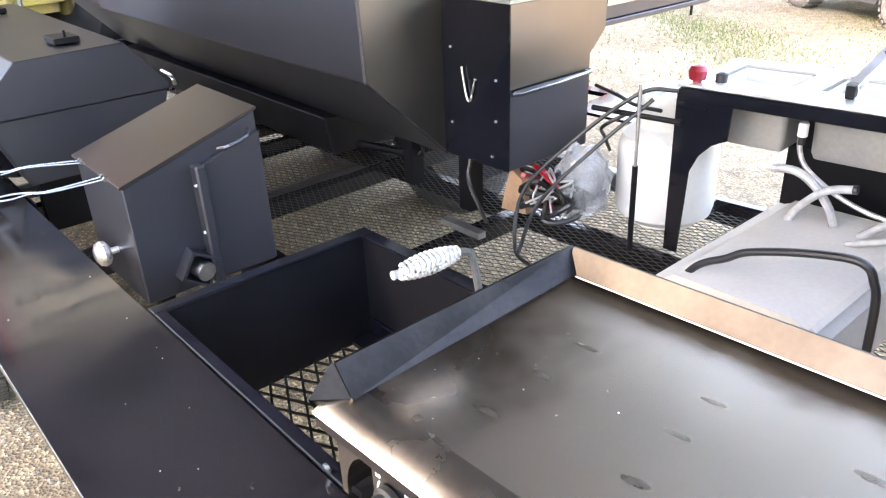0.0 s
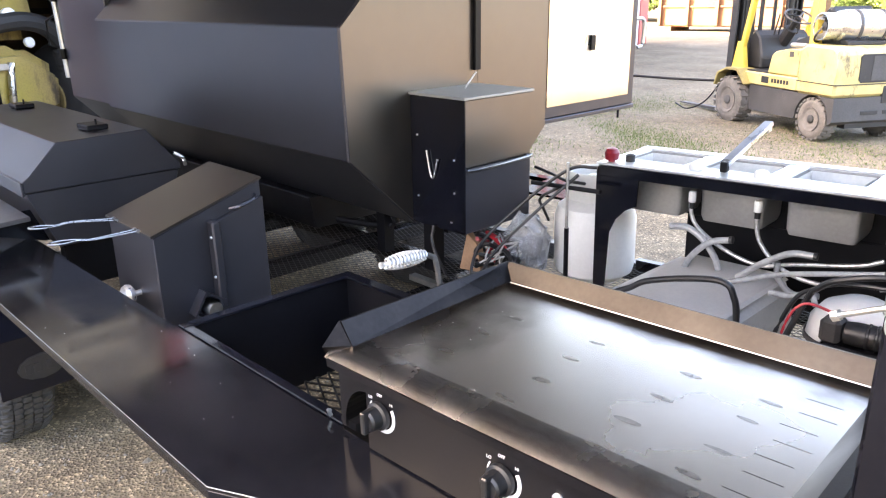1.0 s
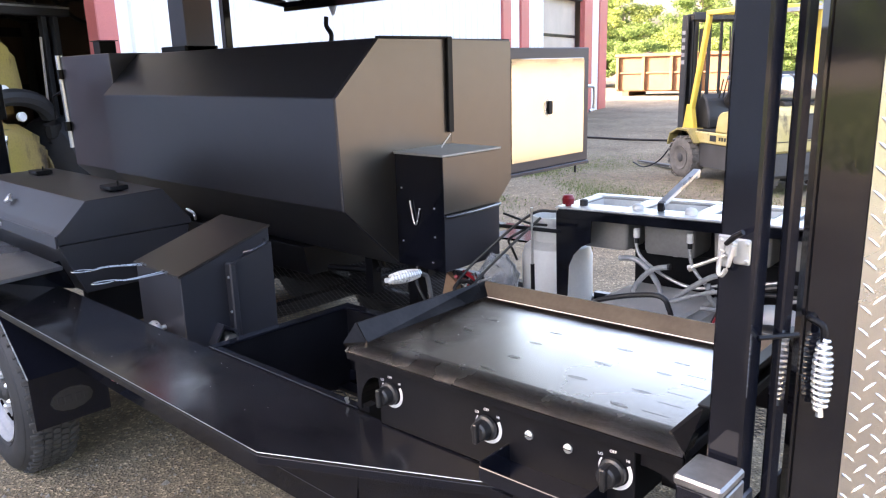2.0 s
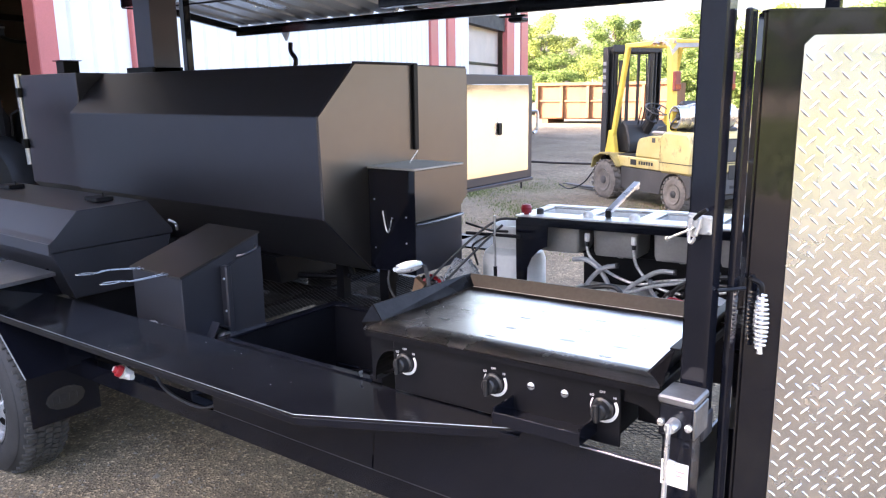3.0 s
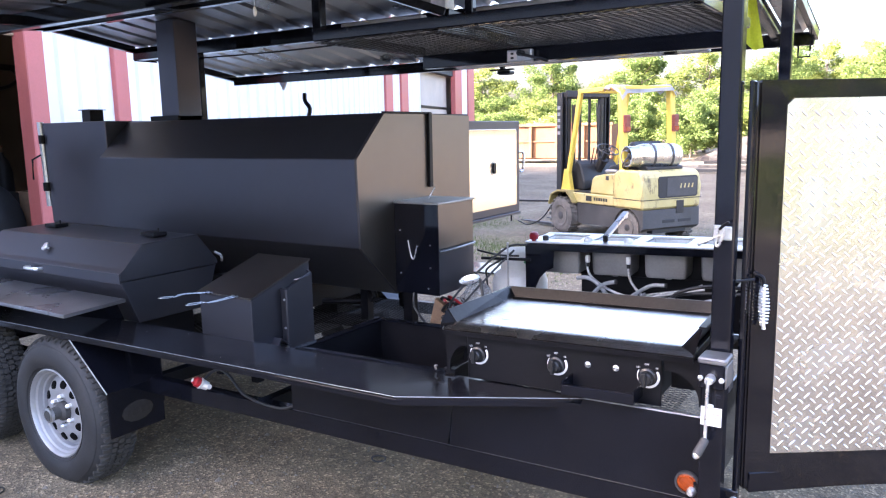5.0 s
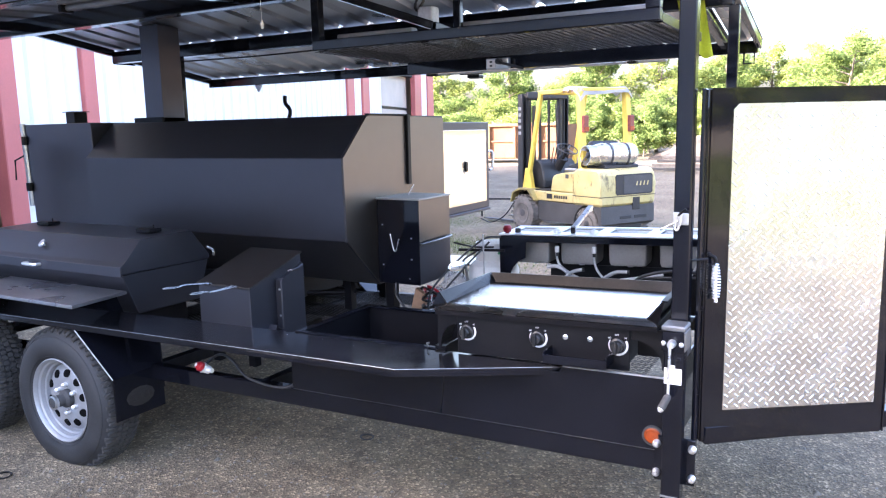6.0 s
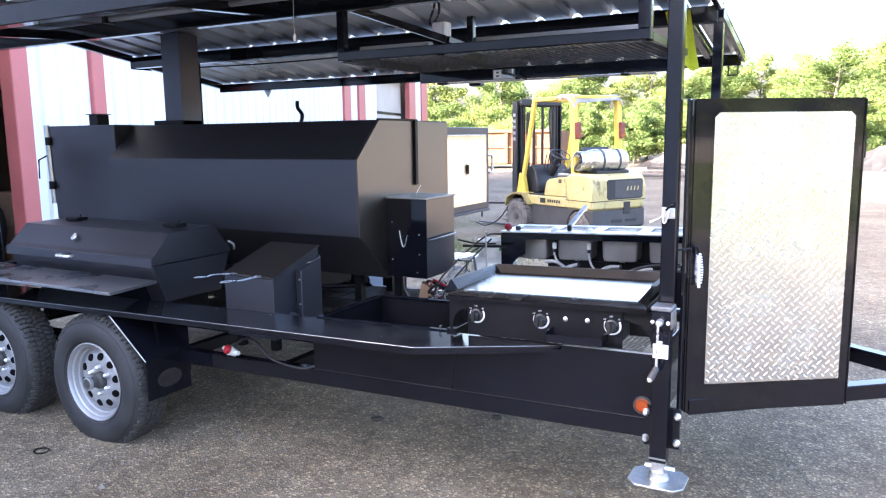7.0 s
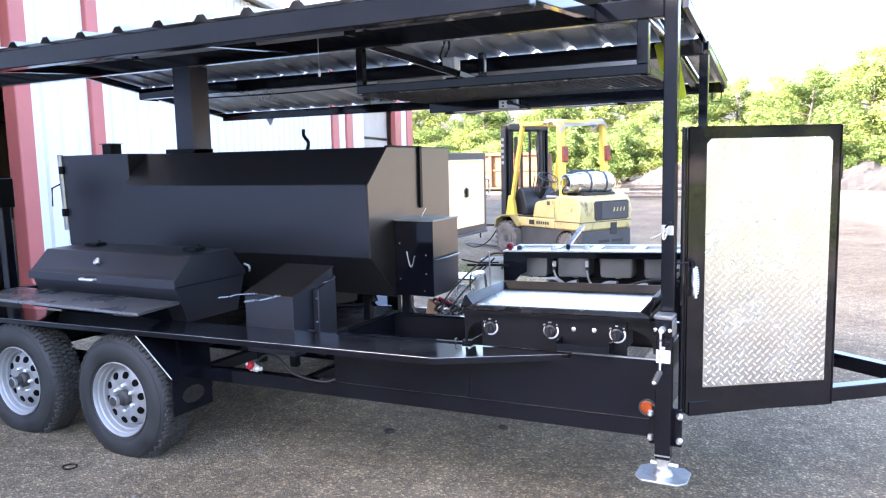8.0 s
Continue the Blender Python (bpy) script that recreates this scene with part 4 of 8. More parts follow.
    part("seat", P([(-0.08, 0.95), (-0.09, 1.05), (0.26, 1.07), (0.34, 1.37), (0.40, 1.41), (0.46, 1.38), (0.42, 0.97)], "y", -0.27, 0.27, 0.035), M_KNOB, r, "black seat")
    part("arm_pad", B(-0.05, 0.22, -0.36, -0.29, 0.95, 1.0, bev=0.02), M_STRIP, r)
    w = part("steering_wheel", L([(0, 0.165), (0.012, 0.177), (0.024, 0.165), (0.012, 0.153)], (-0.40, 0, 1.26), (0.55, 0, 1.0), 28, True), M_KNOB, r, smooth=True)
    for k in range(3):
        a = 2.094 * k + 0.4
        u, v = ring_frame(Vector((0.55, 0, 1.0)))
        c = Vector((-0.393, 0, 1.272))
        part("spoke", rod([c, c + 0.165 * (math.cos(a) * u + math.sin(a) * v)], 0.011, 6), M_KNOB, w)
    part("steering_column", rod([(-0.66, 0, 0.95), (-0.40, 0, 1.26)], 0.04, 10), M_KNOB, r, smooth=True)
    part("column_cover", rod([(-0.68, 0, 0.90), (-0.50, 0, 1.13)], 0.075, 10), M_DUCT, r, smooth=True)
    for y in (-0.16, -0.10, 0.04, 0.16):
        part("lever", rod([(-0.60, y, 1.06), (-0.53, y, 1.30)], 0.010, 6), M_KNOB, r)
    # overhead guard
    for y in (-0.44, 0.44):
        part("front_post", tube_box((-0.84, y, 0.66), (-0.50, y, 2.1), 0.06, 0.07, 0.01), M_POST, r, "yellow guard post")
        part("post_foot", P([(-0.93, 0.66), (-0.85, 0.98), (-0.76, 0.98), (-0.68, 0.66)], "y", y - 0.035, y + 0.035, 0.006), M_POST, r)
        part("rear_post", tube_box((0.47, y, 1.0), (0.40, y, 2.1), 0.09, 0.10, 0.01), M_POST, r, "yellow guard post")
        lamp = part("tail_light", B(0.48, 0.545, y - 0.045, y + 0.045, 1.52, 1.76, bev=0.012), M_TAIL, r, "dull red tail lamp")
        part("lamp_lens", B(0.545, 0.553, y - 0.038, y + 0.038, 1.54, 1.60), M_AMBER, lamp)
        part("guard_rail", tube_box((-0.54, y, 2.125), (0.42, y, 2.125), 0.06, 0.06, 0.008), M_POST, r)
        # mast, carriage and forks
        part("mast_channel", P([(-1.05, y * 0.95 - 0.05), (-1.05, y * 0.95 + 0.05), (-0.93, y * 0.95 + 0.05), (-0.93, y * 0.95 + 0.03), (-1.03, y * 0.95 + 0.03), (-1.03, y * 0.95 - 0.03), (-0.93, y * 0.95 - 0.03), (-0.93, y * 0.95 - 0.05)], "z", 0.12, 2.13), M_DUCT, r, "black mast channel")
        part("inner_channel", B(-1.02, -0.93, y * 0.72 - 0.03, y * 0.72 + 0.03, 0.12, 2.08, bev=0.006), M_DUCT, r)
        part("lift_cylinder", rod([(-0.90, y * 0.6, 0.2), (-0.90, y * 0.6, 1.95)], 0.032, 10), M_KNOB, r, smooth=True)
        part("tilt_cylinder", rod([(-0.92, y * 0.5, 0.75), (-0.50, y * 0.5, 0.55)], 0.03, 8), M_GREY, r, smooth=True)
        part("mast_hose", rod([(-0.88, y * 0.4, 0.5), (-0.87, y * 0.42, 1.2), (-0.89, y * 0.38, 1.98)], 0.012, 6, 4), M_BLKHOSE, r)
        f = part("fork", P([(-2.30, 0.045), (-2.28, 0.06), (-1.16, 0.09), (-1.16, 0.60), (-1.12, 0.60), (-1.12, 0.045)], "y", y * 0.62 - 0.05, y * 0.62 + 0.05, 0.004), M_GREY, r, "worn steel fork")
        part("backrest_bar", B(-1.12, -1.09, y * 0.9 - 0.02, y * 0.9 + 0.02, 0.25, 0.62), M_DUCT, r)
    for k in range(5):
        part("mast_mark", B(-1.054, -1.0515, -0.452, -0.390, 1.50 + 0.095 * k, 1.555 + 0.095 * k), M_STRIP, r, "pale maker's mark drawn as plain bars")
        part("mast_mark", B(-1.03, -0.96, -0.4735, -0.4715, 1.50 + 0.095 * k, 1.55 + 0.095 * k), M_STRIP, r, "pale maker's mark drawn as plain bars")
    for z, x0 in ((0.32, -1.04), (0.78, -1.04), (2.04, -1.04), (2.06, -0.93)):
        part("mast_cross", B(x0, x0 + 0.05, -0.40, 0.40, z, z + 0.10, bev=0.006), M_DUCT, r)
    for z in (0.22, 0.52):
        part("carriage_bar", B(-1.115, -1.06, -0.46, 0.46, z, z + 0.09, bev=0.006), M_GREY, r)
    for y in (-0.09, 0.09):
        part("lift_chain", B(-0.98, -0.955, y - 0.018, y + 0.018, 0.3, 2.05), M_DUCT, r)
    for x0, x1 in ((-0.57, -0.49), (0.36, 0.45)):
        part("guard_cross", B(x0, x1, -0.41, 0.41, 2.10, 2.155, bev=0.01), M_POST, r)
    for x0 in (-0.42, -0.30, -0.18):
        part("guard_bar", B(x0, x0 + 0.035, -0.41, 0.41, 2.11, 2.14), M_POST, r)
    # a stiff pale sheet laid over the rear half, torn along its edges
    rnd = random.Random(9)
    bm = bmesh.new()
    cols, rows = 9, 12
    g = []
    for i in range(cols):
        u = i / (cols - 1)
        row = []
        for j in range(rows):
            v = j / (rows - 1)
            edge = max(0, abs(v - 0.5) - 0.42) * 12
            row.append(bm.verts.new((0.02 + 0.46 * u, -0.50 + 1.0 * v, 2.165 + 0.02 * math.sin(5 * u + 3 * v) - 0.09 * edge * rnd.uniform(0.5, 1.1) - (0.10 * (u - 0.9) * 10 if u > 0.9 else 0) + rnd.uniform(-.006, .006))))
        g.append(row)
    for i in range(cols - 1):
        for j in range(rows - 1):
            bm.faces.new((g[i][j], g[i + 1][j], g[i + 1][j + 1], g[i][j + 1]))
    bmesh.ops.solidify(bm, geom=bm.faces[:], thickness=0.006)
    part("guard_sheet", bm, M_SHEET, r, "pale weathered sheet over the guard", smooth=True)
    for y, n in ((-0.47, 5), (0.47, 4)):
        for k in range(n):
            x = 0.05 + 0.09 * k
            part("torn_flap", P([(x, 2.15), (x + 0.08, 2.15), (x + 0.05, 2.10 - 0.03 * rnd.random()), (x + 0.02, 2.09)], "y", y - 0.004, y + 0.004), M_CARD, r, "brown torn cover edge")
    # the gas bottle lies across the back
    ax = (0.15, 1, 0)
    bottle = part("gas_bottle", L([(0.02, 0.03), (0.0, 0.09), (0.02, 0.125), (0.07, 0.155), (0.13, 0.165), (0.60, 0.165), (0.68, 0.14), (0.72, 0.06)], (0.62, -0.40, 1.2), ax, 36), M_STAIN, r, "brushed aluminium gas bottle", smooth=True)
    part("bottle_collar", L([(-0.12, 0.128), (-0.12, 0.14), (0.05, 0.14), (0.05, 0.128)], (0.62, -0.40, 1.2), ax, 28, True), M_STAIN, bottle, smooth=True)
    part("bottle_valve", L([(-0.09, 0.02), (-0.08, 0.045), (-0.03, 0.045), (0.0, 0.03)], (0.62, -0.40, 1.2), ax, 12), M_KNOB, bottle, smooth=True)
    for t in (0.22, 0.50):
        part("strap", L([(t, 0.166), (t, 0.171), (t + 0.035, 0.171), (t + 0.035, 0.166)], (0.62, -0.40, 1.2), ax, 32, True), M_GREY, bottle, "dark steel strap", smooth=True)
    part("gas_hose", rod([(0.60, -0.48, 1.2), (0.58, -0.54, 1.12), (0.52, -0.50, 1.05), (0.50, -0.36, 1.03)], 0.012, 8, 5), M_BLKHOSE, bottle, smooth=True)
    part("bottle_bracket", P([(0.46, 1.015), (0.46, 1.05), (0.52, 1.07), (0.76, 1.07), (0.82, 1.05), (0.82, 1.015)], "y", -0.34, 0.30, 0.004), M_DUCT, r, "black bottle cradle")
    for nm, x, rad, w, yc in (("front_wheel", -0.78, 0.285, 0.19, 0.5), ("rear_wheel", 0.62, 0.232, 0.16, 0.425)):
        for y in (-yc, yc):
            c = (x, y - w / 2, rad)
            wh = part(nm, L([(0.01, rad * 0.55), (0, rad * 0.70), (0.004, rad * 0.84), (0.025, rad * 0.95), (w - 0.025, rad * 0.95), (w - 0.004, rad * 0.84), (w, rad * 0.70), (w - 0.01, rad * 0.55)], c, (0, 1, 0), 32), M_DUSTY, r, "dusty worn tyre", smooth=True)
            part("rim", L([(0.03, 0.03), (0.03, rad * 0.30), (0.012, rad * 0.44), (-0.004, rad * 0.56), (w + 0.004, rad * 0.56), (w - 0.012, rad * 0.44), (w - 0.03, rad * 0.3), (w - 0.03, 0.03)], c, (0, 1, 0), 24), M_DUSTY, wh, "dusty grey rim", smooth=True)
            part("hub", L([(-0.01, 0.02), (0.0, rad * 0.2), (w, rad * 0.2), (w + 0.01, 0.02)], c, (0, 1, 0), 14), M_GREY, wh, smooth=True)
            for k in range(20):
                for side in (0, 1):
                    a = 6.28318 * (k + 0.5 * side) / 20
                    bm = bmesh.new()
                    y0, y1 = (0.0, w * 0.56) if not side else (w * 0.44, w)
                    prism(bm, [(-0.020, y0), (0.022, y0), (0.030, y1), (-0.012, y1)] if not side else [(-0.012, y0), (0.030, y0), (0.022, y1), (-0.020, y1)], "z", 0, 0.022)
                    bmesh.ops.transform(bm, matrix=Matrix.Translation(c) @ Matrix.Rotation(a, 4, "Y") @ Matrix.Translation((0, 0, rad - 0.022)), verts=bm.verts)
                    part("tread_block", bm, M_DUSTY, wh)
    part("tow_bar", rod([(-1.12, -0.45, 0.47), (-1.7, -0.85, 0.46), (-2.4, -1.25, 0.46)], 0.018, 6), M_FLAT, r, "thin black bar reaching forward")
    part("pull_chain", rod([(-1.12, -0.44, 0.5), (-1.3, -0.55, 0.2), (-1.6, -0.62, 0.06), (-1.95, -0.6, 0.09)], 0.010, 6, 6), M_FLAT, r, "slack dark chain")


forklift()

# ---- the trailer: frame, deck, wheels ----
YN, YF = 0.36, 2.25


def trailer():
    r = thing("barbecue_trailer", "gloss black steel tandem-axle barbecue trailer with mesh deck and side skirts", "trailer", at=(-2.0, 1.3, 0.455), m=NOSE_UP)
    part("side_rail", B(-4.7, 0.2, YN, YN + 0.05, 0.455, 0.53, bev=0.004), M_GLOSS, r)
    part("side_rail", B(-4.7, 0.2, YF - 0.05, YF, 0.455, 0.53, bev=0.004), M_GLOSS, r)
    for x in (-4.6, -3.95, -2.97, -2.33, -1.62, -0.68, 0.12):
        part("cross_member", B(x, x + 0.05, YN + 0.05, YF - 0.05, 0.462, 0.524, bev=0.003), M_GLOSS, r)
    for y in (0.93, 1.72):
        part("deck_stringer", B(-4.55, -0.6, y, y + 0.045, 0.46, 0.53, bev=0.003), M_GLOSS, r)
    # skirts on the near side: fire box front, then the griddle bay
    part("skirt_panel", P([(-1.38, 0.533), (-1.38, 0.76), (-0.625, 0.76), (-0.655, 0.533)], "y", YN - 0.004, YN + 0.002), M_GLOSS, r)
    part("skirt_panel", P([(-0.647, 0.533), (-0.62, 0.755), (-0.17, 0.755), (-0.16, 0.776), (0.19, 0.776), (0.19, 0.533)], "y", YN - 0.006, YN + 0.002), M_GLOSS, r)
    part("skirt_cap", tube_box((-0.16, YN - 0.002, 0.778), (0.19, YN - 0.002, 0.778), 0.012, 0.004, 0.001), M_ZINC, r, "worn bare edge")
    # the highlight along the rail and skirt seam is drawn as a rod
    part("seam_line", rod([(-1.38, YN - 0.0045, 0.5325), (0.19, YN - 0.0065, 0.5325)], 0.0009, 6), M_GREY, r, "thin line for the seam's highlight")
    part("end_panel", B(0.19, 0.196, YN, 1.0, 0.53, 0.776), M_GLOSS, r)
    for xa, xb in ((-4.6, -2.56), (-2.22, -2.13)):
        part("far_skirt", B(xa, xb, YF - 0.03, YF - 0.024, 0.533, 0.774), M_FLAT, r)
    part("far_counter", P([(-4.6, 2.315), (-4.6, 2.365), (-1.39, 2.365), (-1.39, 2.065), (-1.66, 2.065), (-1.68, 2.315)], "z", 0.776, 0.786, 0.0015), M_GLOSS, r, "gloss black far side counter")
    part("far_lip", B(-4.6, -1.39, 2.358, 2.365, 0.755, 0.7759), M_GLOSS, r)
    # the tail: a raised end beam with a short post
    part("end_beam", B(-4.78, -4.70, YN, YF, 0.705, 0.785, bev=0.004), M_GLOSS, r)
    for y in (YN, YF - 0.06):
        part("end_upright", B(-4.77, -4.71, y, y + 0.06, 0.50, 0.705, bev=0.003), M_GLOSS, r)
        part("end_spar", B(-4.78, -4.68, y, y + 0.05, 0.46, 0.50, bev=0.003), M_GLOSS, r)
    part("end_post", B(-4.775, -4.705, 0.845, 0.915, 0.786, 1.60, bev=0.004), M_GLOSS, r, "short black end post")
    part("end_box", B(-4.80, -4.68, 0.76, 0.94, 1.40, 1.62, bev=0.006), M_FLAT, r, "black box on the end post")
    # tongue
    part("tongue_tube", tube_box((0.26, 0.57, 0.526), (1.27, 1.335, 0.526), 0.06, 0.062), M_GLOSS, r)
    part("tongue_tube", tube_box((0.26, 2.08, 0.511), (1.27, 1.32, 0.511), 0.06, 0.072), M_GLOSS, r)
    part("coupler", B(1.22, 1.62, 1.26, 1.38, 0.48, 0.56, bev=0.012), M_GLOSS, r)
    part("deck_mesh", expanded_mesh(-4.5, -2.3, 0.96, 2.18, 0.531, 0.06, 0.027, 0.003), M_MESHSTEEL, r, "expanded steel deck mesh", kind="stuff")
    part("deck_mesh", expanded_mesh(-2.3, -0.05, 0.98, 2.18, 0.531, 0.052, 0.024, 0.0019), M_MESHSTEEL, r, "expanded steel deck mesh", kind="stuff")
    part("axle", rod([(-2.685, 0.2, 0.365), (-2.685, 2.4, 0.365)], 0.035, 10), M_GREY, r)
    part("axle", rod([(-3.575, 0.2, 0.383), (-3.575, 2.4, 0.383)], 0.035, 10), M_GREY, r)
    for x in (-2.685, -3.575):
        part("leaf_spring", P([(x - 0.34, 0.44), (x, 0.40), (x + 0.34, 0.44), (x + 0.34, 0.46), (x, 0.425), (x - 0.34, 0.46)], "y", 0.38, 0.43), M_GREY, r)
    part("spring_hanger", B(-3.13, -3.05, 0.37, 0.44, 0.40, 0.46, bev=0.008), M_GREY, r)
    # fender: front slope, step plate, inner wall
    part("fender_slope", P([(-2.54, 0.745), (-2.28, 0.515), (-2.274, 0.52), (-2.535, 0.75)], "y", 0.14, 0.42), M_GLOSS, r)
    part("fender_edge", rod([(-2.538, 0.139, 0.748), (-2.277, 0.139, 0.518)], 0.003, 6), M_ZINC, r, "worn bare edge")
    part("fender_step", B(-2.286, -2.278, 0.14, 0.42, 0.31, 0.52, bev=0.002), M_GLOSS, r)
    part("badge_rim", P([(0.28 + 0.080 * math.cos(a * 0.5236), 0.40 + 0.047 * math.sin(a * 0.5236)) for a in range(12)], "x", -2.278, -2.276), M_DUCT, r)
    part("fender_badge", P([(0.28 + 0.075 * math.cos(a * 0.5236), 0.40 + 0.042 * math.sin(a * 0.5236)) for a in range(12)], "x", -2.278, -2.274), M_KNOB, r, "dull oval maker's plate")
    for y, wd, hg in ((0.235, 0.020, 0.034), (0.265, 0.026, 0.034), (0.303, 0.022, 0.034), (0.332, 0.016, 0.030)):
        part("badge_bar", B(-2.274, -2.2715, y - wd / 2, y + wd / 2, 0.40 - hg / 2, 0.40 + hg / 2, bev=0.0008), M_DUCT, r)
    part("fender_wall", B(-2.66, -2.28, 0.42, 0.426, 0.4, 0.75), M_GLOSS, r)
    part("shackle", rod([(-3.10, 0.40, 0.745), (-3.10, 0.40, 0.70)], 0.018, 10), M_GREY, r)
    part("fender_slope", P([(-3.9, 0.745), (-4.16, 0.515), (-4.166, 0.52), (-3.905, 0.75)], "y", 0.14, 0.42), M_GLOSS, r)
    # the fender of the far side
    part("fender_slope", P([(-2.54, 0.745), (-2.28, 0.515), (-2.274, 0.52), (-2.535, 0.75)], "y", 2.19, 2.47), M_GLOSS, r)
    part("fender_step", B(-2.286, -2.278, 2.19, 2.47, 0.31, 0.52, bev=0.002), M_GLOSS, r)
    part("fender_slope", P([(-3.9, 0.745), (-4.16, 0.515), (-4.166, 0.52), (-3.905, 0.75)], "y", 2.19, 2.47), M_GLOSS, r)
    part("marker_light", L([(-0.02, 0.026), (0, 0.028), (0.006, 0.028), (0.008, 0.022), (0.012, 0.020), (0.013, 0.004)], (0.15, YN - 0.006, 0.582), (0, -1, 0), 24), M_AMBER, r, "round amber marker lamp", smooth=True)
    part("marker_grommet", L([(0, 0.028), (0, 0.034), (0.01, 0.034), (0.01, 0.028)], (0.15, YN - 0.006, 0.582), (0, -1, 0), 24, True), M_RUBBER, r, smooth=True)
    return r


TRAILER = trailer()


def wheel(x, y, z, flip=1, turn=0.0):
    """A tyre on a silver steel wheel, built as one part of the trailer with its own pieces."""
    R, w = 0.357, 0.178
    z += 0.02 * (-0.3 - x)
    ax = (0, -flip, 0)
    c = (x, y, z)
    K = 1.02

    def L(profile, centre, axis, seg=32, closed=False):
        return lathe(bmesh.new(), [(d, q * K) for d, q in profile], centre, axis, seg, closed)
    r = part("wheel", L([(-0.02, 0.19), (0.004, 0.203), (0.022, 0.225), (0.030, 0.255), (0.029, 0.285), (0.020, 0.312), (0.006, 0.330), (-0.012, 0.342), (-0.05, 0.347), (-w + 0.05, 0.347), (-w + 0.018, 0.342), (-w - 0.02, 0.29), (-w, 0.2)], c, ax, 64, True), M_RUBBER, TRAILER,
             "black trailer tyre on a silver steel wheel", smooth=True)
    # chunky tread: wavy six-sided blocks in five rows, the outer ones lapping over the shoulder
    rnd = random.Random(5)
    verts, faces = [], []
    count = 78
    half = math.pi / count
    rows = ((0.004, 0.036, 0), (0.0400, 0.068, 1), (0.0720, 0.100, 0), (0.1040, 0.132, 1), (0.1360, 0.170, 0))
    for k in range(count):
        for j, (y0, y1, odd) in enumerate(rows):
            aa = 2 * half * (k + 0.5 * odd) + rnd.uniform(-.004, .004)
            reach = 0.008 if (k % 2 and j in (0, 4)) else 0.0
            q = half * 0.88
            ym = (y0 + y1) / 2
            lo_y, hi_y = (y0 - reach if j == 0 else y0), (y1 + reach if j == 4 else y1)
            outline = [(-q * 0.7, lo_y), (q * 0.62, lo_y), (q, ym), (q * 0.7, hi_y), (-q * 0.62, hi_y), (-q * 1.0, ym)]
            base = len(verts)
            for lift in (-0.006, 0.0095):
                for t, yy in outline:
                    edge = max(0.0, 0.012 - yy, yy - 0.160)
                    h = (0.347 + lift - 0.9 * edge) * K
                    t2 = aa + t * (1.0 if lift < 0 else 0.94) + 1.1 * (yy - 0.087) * (1 if j % 2 else -1) * 0.25
                    verts.append((x + h * math.sin(t2), y + flip * yy, z + h * math.cos(t2)))
            faces.append(tuple(base + 6 + i for i in range(6)))
            for i in range(6):
                faces.append((base + i, base + (i + 1) % 6, base + 6 + (i + 1) % 6, base + 6 + i))
    me = bpy.data.meshes.new("tread")
    me.from_pydata(verts, [], faces)
    me.materials.append(M_TREAD)
    t = new("tread", me)
    t.parent = r
    t["kind"] = "stuff"
    for rr in (0.222, 0.318):
        part("sidewall_ring", L([(0.008, rr - 0.004), (0.0235 if rr < 0.3 else 0.0185, rr), (0.008, rr + 0.004)], c, ax, 56, True), M_RUBBER, r, smooth=True)
    part("rim", L([(-0.01, 0.206), (0.014, 0.209), (0.017, 0.204), (0.010, 0.198), (-0.004, 0.194), (-0.010, 0.186), (-0.03, 0.180), (-0.034, 0.172), (-0.055, 0.169), (-0.058, 0.160), (-0.08, 0.160), (-0.1, 0.19), (-0.1, 0.206)], c, ax, 64, True), M_RIM, r, "silver painted rim", smooth=True)
    part("disc", L([(-0.058, 0.166), (-0.046, 0.158), (-0.034, 0.140), (-0.026, 0.120), (-0.024, 0.10), (-0.028, 0.085), (-0.034, 0.055), (-0.036, 0.042)], c, ax, 60), M_RIM, r, "silver painted wheel disc", smooth=True)
    for k in range(10):
        a = 6.28318 * (k + 0.25) / 10 + turn
        n = Vector((0.42 * math.cos(a), -flip, 0.42 * math.sin(a))).normalized()
        h = Vector((x + 0.132 * math.cos(a), y + flip * 0.0260, z + 0.132 * math.sin(a))) - n * 0.008
        part("hole", L([(0.0, 0.0195), (0.0105, 0.0195), (0.0105, 0.001)], h, n, 18), M_BLACK, r, "round dark vent hole", smooth=True)
    part("hub", L([(-0.05, 0.046), (-0.012, 0.044), (-0.004, 0.036), (0.0, 0.030), (0.045, 0.029), (0.052, 0.024), (0.052, 0.004)], c, ax, 28), M_GREY, r, "dark bearing hub with cap", smooth=True)
    part("hub_cap_ring", L([(0.035, 0.0285), (0.036, 0.034), (0.05, 0.034), (0.053, 0.026)], c, ax, 24, True), M_ZINC, r, smooth=True)
    for k in range(6):
        a = 6.28318 * (k + 0.5) / 6 + turn
        p = (x + 0.07 * math.cos(a), y + flip * 0.034, z + 0.07 * math.sin(a))
        part("lug_nut", L([(0, 0.012), (0.022, 0.0115), (0.03, 0.006)], p, ax, 8), M_CHROME, r)


wheel(-2.685, 0.14, 0.318)
wheel(-3.575, 0.14, 0.318, 1, 0.5)
wheel(-2.685, 2.46, 0.318, -1, 0.2)
wheel(-3.575, 2.46, 0.318, -1, 0.4)


